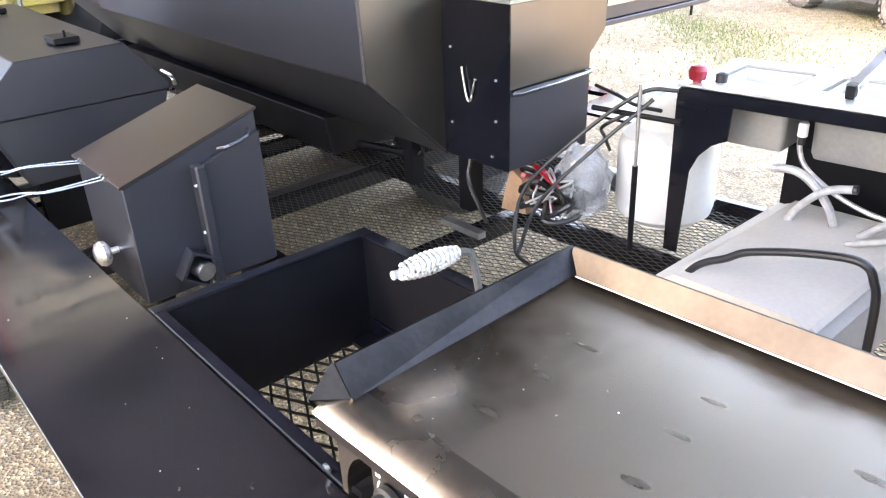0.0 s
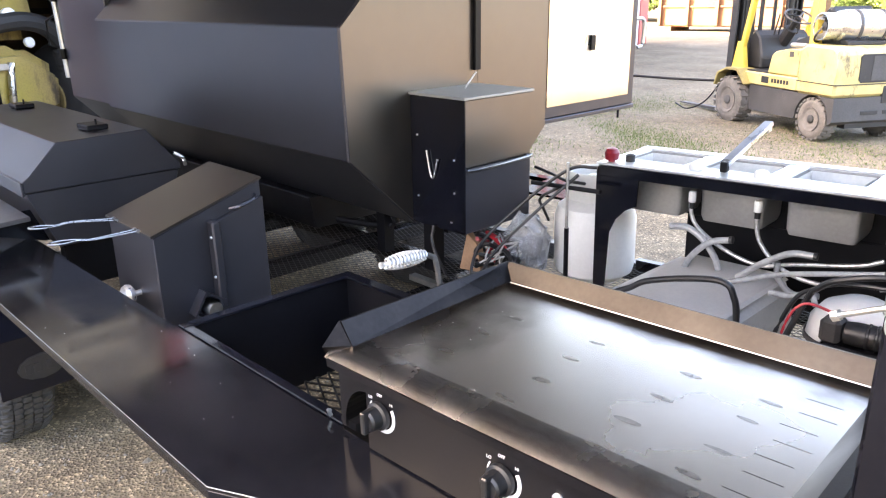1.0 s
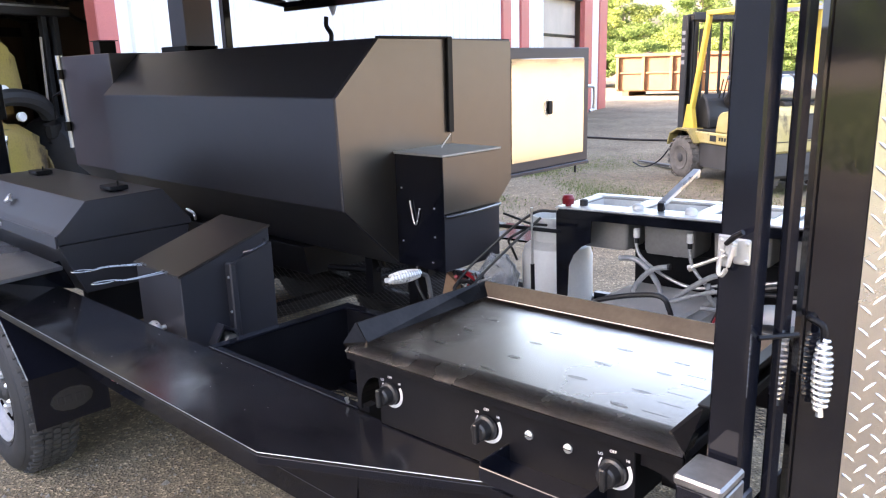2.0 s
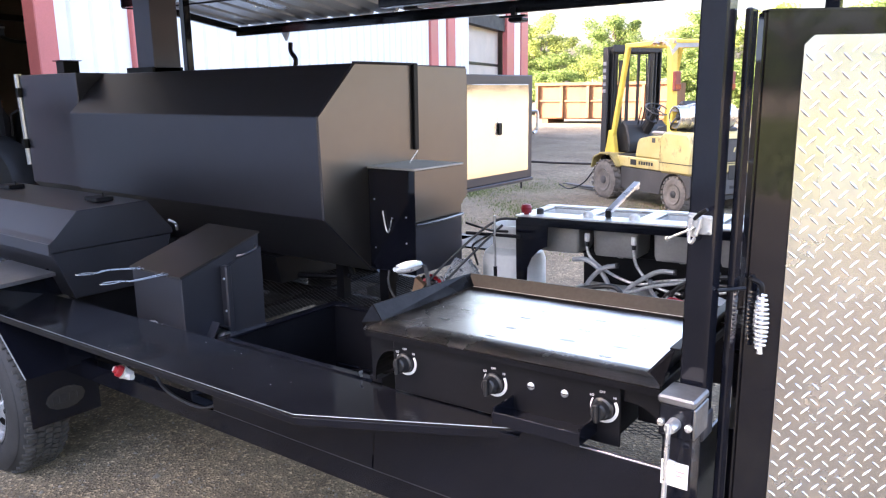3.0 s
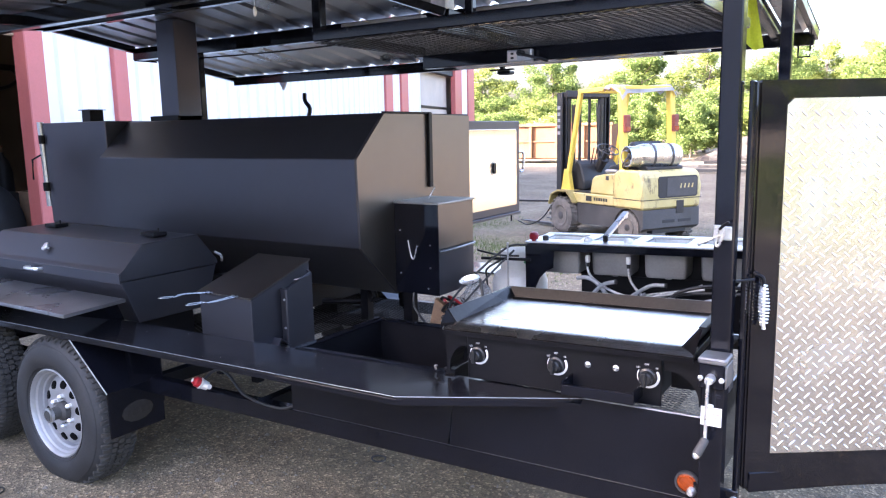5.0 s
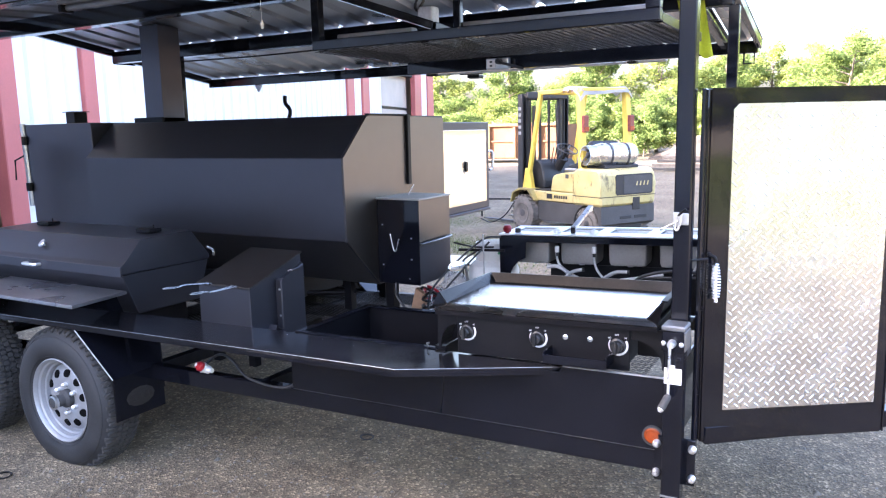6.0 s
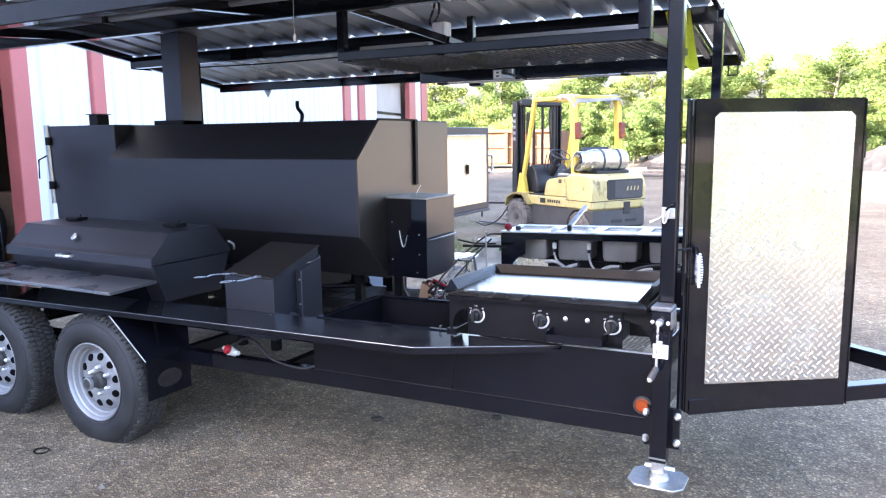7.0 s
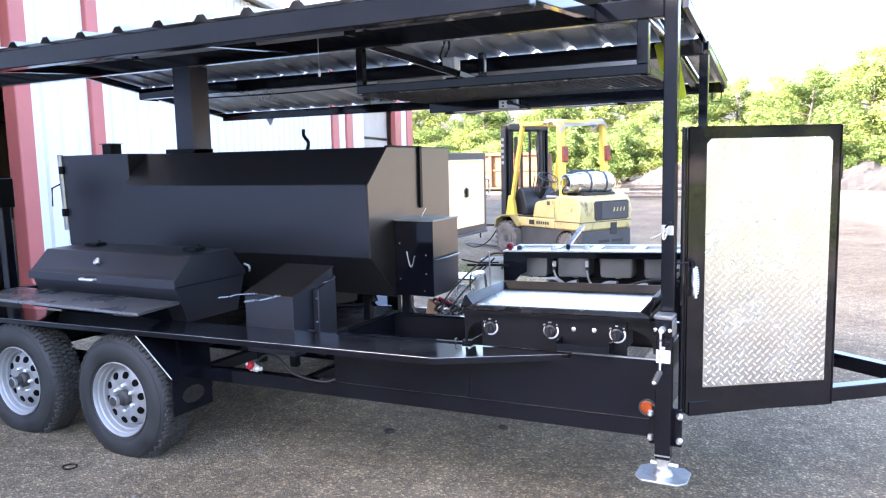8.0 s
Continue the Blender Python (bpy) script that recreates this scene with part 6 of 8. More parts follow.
def cabinet():
    r = thing("nose_cabinet", "gloss black nose cabinet with a bright diamond-plate door", "cabinet", at=(0.5, 1.2, 0.5))
    Z0, Z1 = 0.515, 1.705

    def slab(u0, u1, z0, z1, d0, d1, bev=0.0):
        bm = bmesh.new()
        pts = [A + UD * u + ND * d for u, d in ((u0, d0), (u1, d0), (u1, d1), (u0, d1))]
        prism(bm, [(p.x, p.y) for p in pts], "z", z0, z1)
        if bev:
            bmesh.ops.bevel(bm, geom=bm.edges[:], offset=bev, segments=2, affect="EDGES")
        return bm
    W = (Bc - A).length
    body = [(0.283, 0.605), (0.80, 0.96), (0.80, 1.7), (0.298, 2.12)]
    part("body", P(body, "z", Z0 + 0.02, Z1 - 0.02), M_GLOSS, r)
    d = part("door", slab(0, W, Z0, Z1, -0.03, 0.012, 0.006), M_DOOR, r, "gloss black door frame")
    c = 0.018
    rim = [(0.078 + 0.002, 0.628), (0.622 - 0.002, 0.628), (0.622, 0.628 + 0.002), (0.622, 1.655 - c), (0.622 - c, 1.655), (0.078 + c, 1.655), (0.078, 1.655 - c), (0.078, 0.628 + 0.002)]
    bm = bmesh.new()
    lo, hi = ([bm.verts.new((*(A + UD * u + ND * dd), zz)) for u, zz in rim] for dd in (0.0122, 0.0145))
    bm.faces.new(lo)
    bm.faces.new(hi[::-1])
    for i in range(8):
        bm.faces.new((lo[i], hi[i], hi[(i + 1) % 8], lo[(i + 1) % 8]))
    part("plate", bm, M_ALU, d, "bright aluminium diamond plate")
    part("door_edge", slab(W - 0.006, W, Z0 + 0.004, Z1 - 0.004, 0.012, 0.0165, 0.001), M_DOOR, d)
    part("door_edge", slab(0.004, W - 0.007, Z1 - 0.006, Z1, 0.012, 0.0165, 0.001), M_DOOR, d)
    # raised treads, two directions alternating
    verts, faces = [], []
    s = 0.036
    sites = [(i + o, j + o, o) for i in range(16) for j in range(30) for o in (0, 0.5)]
    for i, j, o in sites:
        u, z = 0.090 + i * s, 0.641 + j * s
        if u > 0.612 or z > 1.645:
            continue
        a = radians(42 if o else -42)
        k = len(verts)
        lx, wd = 0.0132, 0.0027
        prof = [(-lx, 0), (-lx * 0.45, -wd), (lx * 0.45, -wd), (lx, 0), (lx * 0.45, wd), (-lx * 0.45, wd)]
        for px, py in prof:
            uu, zz = u + px * math.cos(a) - py * math.sin(a), z + px * math.sin(a) + py * math.cos(a)
            q = A + UD * uu + ND * 0.0144
            verts.append((q.x, q.y, zz))
        for px in (-lx * 0.45, lx * 0.45):
            uu, zz = u + px * math.cos(a), z + px * math.sin(a)
            q = A + UD * uu + ND * 0.0161
            verts.append((q.x, q.y, zz))
        for f in ((0, 1, 6), (1, 2, 7, 6), (2, 3, 7), (3, 4, 7), (4, 5, 6, 7), (5, 0, 6)):
            faces.append(tuple(k + x for x in f))
    me = bpy.data.meshes.new("tread")
    me.from_pydata(verts, [], faces)
    me.materials.append(M_TREADALU)
    t = new("tread", me)
    t.parent = d
    t["kind"] = "stuff"
    p = A + UD * 0.024
    q = p + ND * 0.032
    h = part("latch_handle", rod([(p.x + 0.0, p.y, 1.17), (q.x - 0.02, q.y, 1.17), (q.x, q.y, 1.16), (q.x + 0.004, q.y, 1.135)], 0.006, 8, 4), M_FLAT, d)
    spring(h, (q.x + 0.004, q.y, 1.14), (q.x + 0.008, q.y - 0.004, 1.025), 0.0135)
    q2 = A + UD * (W + 0.002)
    part("side_latch", B(q2.x, q2.x + 0.012, q2.y - 0.01, q2.y + 0.02, 1.48, 1.58, bev=0.003), M_FLAT, d)


cabinet()

# ---- the large smoker ----
def smoker():
    r = thing("barrel_smoker", "large satin black steel smoker with chamfered top and square chimney", "smoker", at=(-3.0, 1.85, 0.54))
    sec = [(1.435, 1.684), (1.20, 1.457), (1.212, 1.006), (1.52, 0.715), (2.0, 0.715), (2.30, 1.0), (2.30, 1.684)]
    part("barrel", P(sec, "x", -3.83, -1.71, 0.004), M_SATIN, r, "satin black chamfered body")
    box_sec = [(1.262, 1.692), (1.272, 1.0), (1.545, 0.71), (2.0, 0.71), (2.30, 0.99), (2.30, 1.69)]
    part("rear_box", P(box_sec, "x", -4.56, -3.831, 0.004), M_SATIN, r)
    part("end_plate", P([(y, z) for y, z in ((1.44, 1.68), (1.205, 1.455), (1.217, 1.008), (1.522, 0.719), (1.86, 0.719), (1.86, 1.68))], "x", -1.709, -1.703), M_WARMSTEEL, r)
    part("end_plate", P([(1.864, 0.719), (1.998, 0.719), (2.297, 1.003), (2.297, 1.672), (1.864, 1.68)], "x", -1.712, -1.7045), M_WARMSTEEL, r)
    part("end_bar", B(-1.703, -1.685, 1.83, 1.862, 1.275, 1.69, bev=0.002), M_FLAT, r, "black angle bar")
    part("weld_seam", rod([(-1.704, 1.202, 1.455), (-1.704, 1.214, 1.006)], 0.003, 6), M_SATIN, r)
    part("top_lip", B(-1.72, -1.69, 1.44, 1.86, 1.684, 1.692), M_FLAT, r)
    part("hinge_rod", rod([(-4.585, 1.262, 1.70), (-4.585, 1.277, 1.11)], 0.022, 10), M_ZINC, r, "steel hinge rod", smooth=True)
    for z in (1.58, 1.25):
        part("hinge_barrel", rod([(-4.568, 1.255, z - 0.03), (-4.568, 1.255, z + 0.03)], 0.024, 8), M_FLAT, r)
    part("rear_handle", rod([(-4.58, 1.257, 1.48), (-4.65, 1.217, 1.44), (-4.66, 1.217, 1.3)], 0.007, 6), M_FLAT, r)
    part("vent_box", B(-4.17, -4.075, 1.32, 1.42, 1.69, 1.768, bev=0.003), M_FLAT, r)
    part("vent_flap", B(-4.19, -4.06, 1.31, 1.43, 1.769, 1.774), M_FLAT, r)
    part("chimney", B(-3.635, -3.455, 1.555, 1.735, 1.684, 2.33, bev=0.004), M_SATIN, r, "square satin black chimney")
    part("chimney_collar", B(-3.74, -3.455, 1.54, 1.75, 1.685, 1.72, bev=0.003), M_FLAT, r)
    part("chain", rod([(-2.80, 2.06, 1.68), (-2.79, 2.07, 1.75), (-2.83, 2.07, 1.80), (-2.84, 2.08, 1.85)], 0.014, 6, 3), M_FLAT, r, "dark draped chain")
    for x in (-4.1, -3.0, -2.0):
        part("leg", B(x, x + 0.05, 1.56, 1.61, 0.53, 0.72), M_FLAT, r)
        part("leg", B(x, x + 0.05, 1.93, 1.98, 0.53, 0.72), M_FLAT, r)
    # black block added to hide bright ground and keep the underside dark
    part("dark_filler", P([(1.47, 0.712), (1.50, 0.56), (2.02, 0.56), (2.05, 0.712)], "x", -4.40, -2.36, 0.004), M_FLAT, r, "flat black filler added to darken the space under the body")
    part("drain_pipe", rod([(-1.95, 1.6, 0.72), (-1.95, 1.6, 0.64), (-2.3, 1.58, 0.60)], 0.016, 8, 3), M_FLAT, r)
    for x in (-2.62, -2.5):
        part("leg_bolt", L([(0, 0.012), (0.01, 0.01)], (x, 1.555, 0.655), (0, -1, 0), 8), M_CHROME, r)
    return r


smoker()


def open_door():
    r = thing("smoker_door", "open smoker end door with polished steel inner face", "door", at=(-1.77, 2.7, 1.02))
    x0, x1, y0, y1, z0, z1 = -1.80, -1.755, 2.305, 3.075, 1.015, 1.645
    part("frame", B(x0, x1, y0, y1, z0, z1, bev=0.004), M_SATIN, r)
    part("liner", B(x1, x1 + 0.006, y0 + 0.055, y1 - 0.055, z0 + 0.05, z1 - 0.055, bev=0.002), M_MIRROR, r, "polished stainless liner")
    part("latch_slot", P([(2.68 + 0.045 * math.cos(a * 0.7854), 1.335 + 0.05 * math.sin(a * 0.7854)) for a in range(8)], "x", x1 + 0.006, x1 + 0.008), M_STAIN, r)
    part("latch", B(x1 + 0.008, x1 + 0.02, 2.665, 2.70, 1.30, 1.37, bev=0.003), M_FLAT, r)
    part("handle", rod([(x1 - 0.02, y1 + 0.002, 1.43), (x1, y1 + 0.06, 1.42), (x1, y1 + 0.06, 1.31), (x1 - 0.01, y1 + 0.03, 1.29)], 0.01, 8, 4), M_ZINC, r, "bent latch handle")
    part("bottom_lip", B(x0, x1 + 0.01, y0, y1, z0 - 0.02, z0 - 0.001, bev=0.003), M_SATIN, r)
    part("catch_pin", rod([(x1, 2.95, z0 - 0.02), (x1, 2.95, z0 - 0.06)], 0.006, 6), M_FLAT, r)


open_door()


def hopper():
    r = thing("feed_hopper", "black steel feed box with a grey lid beside the smoker", "hopper", at=(-1.56, 1.68, 0.73))
    x0, x1, y0, y1, z0, z1 = -1.70, -1.425, 1.505, 1.86, 0.735, 1.212
    part("body", B(x0, x1, y0, y1, z0, 0.972, bev=0.003), M_SATIN, r)
    part("upper_body", B(x0, x1 - 0.001, y0, y1 - 0.001, 0.976, z1, bev=0.003), M_WARMSTEEL, r)
    part("cover", B(x0, x1 + 0.001, y0 - 0.0045, y0 - 0.0005, z0, z1), M_GLOSS, r)
    part("lid", B(x0 - 0.005, x1 + 0.008, y0 - 0.01, y1 + 0.006, z1, z1 + 0.010, bev=0.002), M_DULL, r, "bare grey lid")
    part("pull_handle", rod([(x1, y0 + 0.02, 0.968), (x1 + 0.024, y0 + 0.024, 0.971), (x1 + 0.024, y1 - 0.03, 0.976), (x1, y1 - 0.026, 0.976)], 0.0062, 10, 2), M_HANDLE, r, "dull steel rod handle", smooth=True)
    pts = []
    for i in range(13):
        t = i / 12
        pts.append((-1.61 + 0.06 * t, y0 - 0.012, 1.02 - 0.085 * math.sin(math.pi * min(1, t * 1.1)) - 0.03 * t))
    part("chain_loop", rod(pts, 0.0036, 6), M_ZINC, r, "hanging steel chain")
    for x, z in ((-1.665, 1.07), (-1.665, 0.84), (-1.475, 1.0), (-1.475, 0.88), (-1.49, 0.77)):
        part("screw_head", L([(0, 0.0045), (0.004, 0.0035)], (x, y0 - 0.005, z), (0, -1, 0), 8), M_CHROME, r, "bright screw head")
    part("leg", B(x0 + 0.02, x0 + 0.075, y0 + 0.03, y0 + 0.085, 0.535, z0), M_FLAT, r)
    part("wire", rod([(-1.58, y0 - 0.01, 0.74), (-1.57, y0 - 0.03, 0.68), (-1.52, y0 - 0.04, 0.62), (-1.46, y0 - 0.06, 0.58)], 0.007, 6, 5), M_BLKHOSE, r)
    part("white_cord", rod([(-1.60, y0 + 0.24, 1.28), (-1.605, y0 + 0.2, 1.24), (-1.60, y0 + 0.18, 1.226)], 0.003, 6, 3), M_LABEL, r)


hopper()


# ---- the second grill ----
def lidded_grill():
    r = thing("charcoal_grill", "satin black charcoal grill with a faceted closed lid and front shelf", "grill", at=(-3.05, 0.66, 0.72))
    x0, x1 = -3.74, -2.465
    lid = [(0.376, 0.955), (0.40, 0.972), (0.505, 1.078), (0.83, 1.085), (0.95, 0.935), (0.95, 0.915), (0.376, 0.915)]
    l = part("lid", P(lid, "x", x0, x1, 0.003), M_SATIN, r, "faceted lid")
    part("lid_lip", B(x0 - 0.004, x1 + 0.004, 0.368, 0.376, 0.905, 0.955, bev=0.002), M_SATIN, l)
    pan = [(0.385, 0.912), (0.945, 0.912), (0.87, 0.70), (0.465, 0.70)]
    part("pan", P(pan, "x", x0 + 0.01, x1 - 0.008, 0.003), M_SATIN, r)
    part("corner_bead", rod([(x1 - 0.006, 0.384, 0.912), (x1 - 0.006, 0.464, 0.70)], 0.003, 6), M_SATIN, r)
    for x in (-3.52, -2.64):
        part("vent_slide", B(x - 0.055, x + 0.055, 0.66, 0.74, 1.085, 1.104, bev=0.003), M_FLAT, l)
        part("vent_pin", rod([(x + 0.04, 0.70, 1.10), (x + 0.04, 0.70, 1.125)], 0.004, 6), M_FLAT, l)
    part("thermometer", L([(0, 0.006), (0.014, 0.006), (0.015, 0.022), (0.022, 0.024), (0.026, 0.022), (0.027, 0.004)], (-3.17, 0.446, 1.018), (-0.15, -0.75, 0.65), 20), M_CHROME, l, "round chrome thermometer", smooth=True)
    part("lid_handle", rod([(-3.22, 0.37, 0.93), (-3.21, 0.335, 0.932), (-3.12, 0.335, 0.932), (-3.11, 0.37, 0.93)], 0.009, 8, 3), M_CHROME, l, "bright lid handle")
    part("lid_hook", rod([(x1 + 0.004, 0.93, 0.98), (x1 + 0.03, 0.95, 0.96), (x1 + 0.02, 0.96, 0.93)], 0.007, 6, 3), M_ZINC, l)
    sh = [(-3.85, 0.045), (-2.385, 0.045), (-2.43, 0.372), (-3.85, 0.372)]
    part("front_shelf", P(sh, "z", 0.826, 0.842, 0.002), M_SHELF, r, "steel front shelf, its sheen put into the grey")
    for x in (-3.6, -2.6):
        part("shelf_bracket", P([(0.06, 0.826), (0.42, 0.826), (0.47, 0.70), (0.45, 0.70)], "x", x, x + 0.006), M_GLOSS, r)
    for x in (x0 + 0.1, x1 - 0.15):
        part("stand", B(x, x + 0.05, 0.5, 0.85, 0.50, 0.71), M_FLAT, r)


lidded_grill()


# ---- the side fire box with the sloped lid ----
def side_box():
    r = thing("side_firebox", "satin black firebox with a sloped lid, damper knob and side door", "fire box", at=(-1.92, 0.7, 0.54))
    x0, x1, y0, y1 = -2.085, -1.752, 0.514, 0.885
    body = [(y0, 0.56), (y0, 0.878), (y1, 0.996), (y1, 0.56)]
    part("body", P(body, "x", x0, x1, 0.003), M_SATIN, r)
    part("lid", P([(y0 - 0.008, 0.880), (y0 - 0.008, 0.888), (y1 + 0.004, 1.006), (y1 + 0.004, 0.998)], "x", x0 - 0.006, x1 + 0.006, 0.001), M_LIDTOP, r, "sloped sheet lid")
    dr = part("side_door", P([(0.715, 0.575), (0.715, 0.895), (y1 - 0.005, 0.945), (y1 - 0.005, 0.575)], "x", x1 + 0.002, x1 + 0.02, 0.002), M_SATIN, r)
    part("hinge_bar", B(x1 + 0.002, x1 + 0.042, 0.685, 0.713, 0.57, 0.90, bev=0.005), M_SATIN, dr)
    for z in (0.62, 0.72, 0.85):
        part("rivet", L([(0, 0.006), (0.005, 0.004)], (x1 + 0.03, 0.684, z), (0, -1, 0), 8), M_ZINC, dr)
    part("door_catch", rod([(x1 + 0.02, 0.76, 0.925), (x1 + 0.05, 0.78, 0.935), (x1 + 0.05, 0.83, 0.95), (x1 + 0.02, 0.85, 0.955)], 0.006, 6, 3), M_SATIN, dr)
    k = part("damper_knob", L([(0, 0.009), (0.025, 0.009), (0.022, 0.02), (0.030, 0.032), (0.042, 0.035), (0.053, 0.030), (0.060, 0.018), (0.062, 0.003)], (-1.905, y0, 0.668), (0, -1, 0), 24), M_CHROME, r, "round chrome damper knob", smooth=True)
    # square port with a pale pipe stub
    bm = bmesh.new()
    for a in ((0.562, 0.569, 0.63, 0.712), (0.639, 0.646, 0.63, 0.712), (0.569, 0.639, 0.63, 0.637), (0.569, 0.639, 0.705, 0.712)):
        box(bm, x1, x1 + 0.045, *a)
    turn = Matrix.Translation((0, 0.651, 0.628)) @ Matrix.Rotation(radians(-32), 4, "X") @ Matrix.Translation((0, -0.604, -0.671))
    bmesh.ops.transform(bm, matrix=turn, verts=bm.verts)
    part("port", bm, M_SATIN, r, "square steel port")
    part("pipe_stub", rod([(x1 + 0.004, 0.653, 0.626), (x1 + 0.052, 0.661, 0.62)], 0.026, 14), M_ZINC, r, "pale pipe stub", smooth=True)
    for x, y in ((x0 + 0.03, y0 + 0.04), (x1 - 0.07, y0 + 0.04), (x0 + 0.03, y1 - 0.08), (x1 - 0.07, y1 - 0.08)):
        part("foot", B(x, x + 0.04, y, y + 0.04, 0.49, 0.56), M_FLAT, r)
    # two bent wire loop handles reaching out over the counter
    for xa, ya, za, xb, yb, zb, dip in ((-2.005, 0.505, 0.890, -2.03, 0.262, 0.909, 0.006), (-1.842, 0.505, 0.889, -1.855, 0.26, 0.899, -0.006)):
        pa, pb = Vector((xa, ya, za)), Vector((xb, yb, zb))
        d = (pb - pa).normalized()
        s = d.cross(Vector((0, 0, 1))).normalized()
        mid = (pa + pb) / 2 + Vector((0, 0, dip))
        pts = [pa - s * 0.012, mid - s * 0.006, pb - d * 0.075 - s * 0.007, pb - d * 0.04 - s * 0.017, pb - d * 0.008 - s * 0.011, pb, pb - d * 0.008 + s * 0.011, pb - d * 0.04 + s * 0.017, pb - d * 0.075 + s * 0.007, mid + s * 0.006, pa + s * 0.012]
        part("wire_loop", rod(pts, 0.0026, 8, 4), M_WIRE, r, "bent steel wire loop handle", smooth=True)
        for q in (pa - s * 0.012, pa + s * 0.012):
            part("wire_eye", L([(-0.006, 0.006), (0.006, 0.006)], q, s, 10), M_WIRE, r)


side_box()


# ---- sinks, water and gas ----
# the sink unit stands slightly askew on the deck
_sp = Matrix.Translation((-1.065, 1.765, 0))
SINK_TURN = _sp @ pose(0, 0, 0, 0, 0, 3.65) @ _sp.inverted()


def on_sink(pts):
    return [SINK_TURN.inverted() @ Vector(q) for q in pts]


def sink_unit():
    r = thing("sink_unit", "four-bowl stainless sink in a black steel frame with a faucet", "sink", at=(-0.5, 2.0, 0.53), m=NOSE_UP @ Matrix.Translation((0.02, 0, 0)) @ SINK_TURN)
    x0, x1, y0, y1, zt = -1.065, 0.13, 1.765, 2.105, 1.018
    part("front_rail", B(x0, x1, y0, y0 + 0.012, zt - 0.035, zt, bev=0.002), M_GLOSS, r)
    part("front_panel", B(x0 + 0.06, x1, y1 - 0.05, y1 - 0.045, zt - 0.20, zt - 0.03), M_FLAT, r)
    part("back_panel", B(x0 + 0.20, x1, y1 - 0.056, y1 - 0.05, 0.56, zt - 0.2), M_FLAT, r)
    leg = [(x0, 0.54), (x0, zt - 0.035), (x0 + 0.15, zt - 0.035), (x0 + 0.145, 0.895), (x0 + 0.105, 0.875), (x0 + 0.07, 0.838), (x0 + 0.048, 0.79), (x0 + 0.035, 0.54)]
    part("front_leg", P(leg, "y", y0, y0 + 0.006), M_GLOSS, r, "black leg with a curved gusset")
    part("side_panel", P([(y0, 0.54), (y0, zt - 0.005), (y1, zt - 0.005), (y1, 0.92), (y0 + 0.06, 0.86), (y0 + 0.05, 0.54)], "x", x0 - 0.006, x0), M_GLOSS, r)
    part("rear_panel", B(x0 + 0.20, x1, y1, y1 + 0.006, 0.60, zt), M_GLOSS, r)
    part("lower_rail", B(x0, x1, y0 + 0.3, y0 + 0.33, 0.56, 0.60), M_GLOSS, r)
    t = part("sink_top", B(x0 - 0.01, x1, y1 - 0.03, y1 + 0.02, zt + 0.002, zt + 0.012, bev=0.002), M_LINING, r, "bright stainless rim")
    part("top_edge", B(x0 - 0.01, x1, y0 + 0.002, y0 + 0.116, zt + 0.002, zt + 0.01, bev=0.002), M_LINING, t)
    part("rim_strip", B(x0 - 0.008, -1.027, y0 + 0.117, y1 - 0.03, zt + 0.002, zt + 0.01, bev=0.002), M_LINING, r)
    bx = (-1.026, -0.757, -0.488, -0.219)
    for i, x in enumerate(bx):
        w = 0.207
        bm = bmesh.new()
        prev = None
        for z, inset in ((zt + 0.006, -0.008), (zt + 0.004, 0.0), (zt - 0.15, 0.004), (zt - 0.168, 0.010), (zt - 0.172, 0.025)):
            c = []
            xa, xb, ya, yb = x + inset, x + w - inset, y0 + 0.118 + inset, y1 - 0.04 - inset
            cr = 0.014
            for cx, cy, a0 in ((xb - cr, yb - cr, 0), (xa + cr, yb - cr, 90), (xa + cr, ya + cr, 180), (xb - cr, ya + cr, 270)):
                for k in range(4):
                    a = radians(a0 + 30 * k)
                    c.append(bm.verts.new((cx + cr * math.cos(a), cy + cr * math.sin(a), z)))
            if prev:
                for k in range(16):
                    bm.faces.new((prev[k], prev[(k + 1) % 16], c[(k + 1) % 16], c[k]))
            prev = c
        bm.faces.new(prev)
        bowl = part("bowl", bm, M_DULL, r, "stainless sink bowl", smooth=True)
        bm = bmesh.new()
        xa, xb, ya, yb = x + 0.013, x + w - 0.013, y0 + 0.131, y1 - 0.053
        for f in (((xa, ya), (xb, ya)), ((xb, ya), (xb, yb)), ((xb, yb), (xa, yb)), ((xa, yb), (xa, ya))):
            bm.faces.new([bm.verts.new((*p, q)) for p, q in ((f[0], zt + 0.003), (f[1], zt + 0.003), (f[1], zt - 0.150), (f[0], zt - 0.150))])
        bm.faces.new([bm.verts.new((px, py, zt - 0.150)) for px, py in ((xa, ya), (xb, ya), (xb, yb), (xa, yb))])
        part("bowl_lining", bm, M_LINING, bowl, "bright brushed bowl lining")
        part("drain", L([(0, 0.032), (0.004, 0.03), (0.008, 0.018), (0.012, 0.016)], (x + w / 2, (y0 + y1) / 2 + 0.03, zt - 0.172), (0, 0, -1), 16), M_CHROME, r, smooth=True)
        part("rim_strip", B(x + w + 0.001, x + 0.2685, y0 + 0.117, y1 - 0.03, zt + 0.002, zt + 0.01, bev=0.002), M_LINING, r)
    fa, fb = on_sink([(-0.676, 1.872, zt + 0.035), (-0.66, 2.13, 1.15)])
    f = part("faucet", tube_box(fa, fb, 0.030, 0.016, 0.002), M_STAIN, r, "flat slanting faucet spout")
    part("faucet_end", tube_box(fb, fb + Vector((0, 0.003, -0.03)), 0.030, 0.012, 0.002), M_STAIN, f)
    part("faucet_base", tube_box((fa.x, fa.y, zt + 0.0105), (fa.x, fa.y, zt + 0.042), 0.024, 0.022, 0.003), M_FLAT, f)
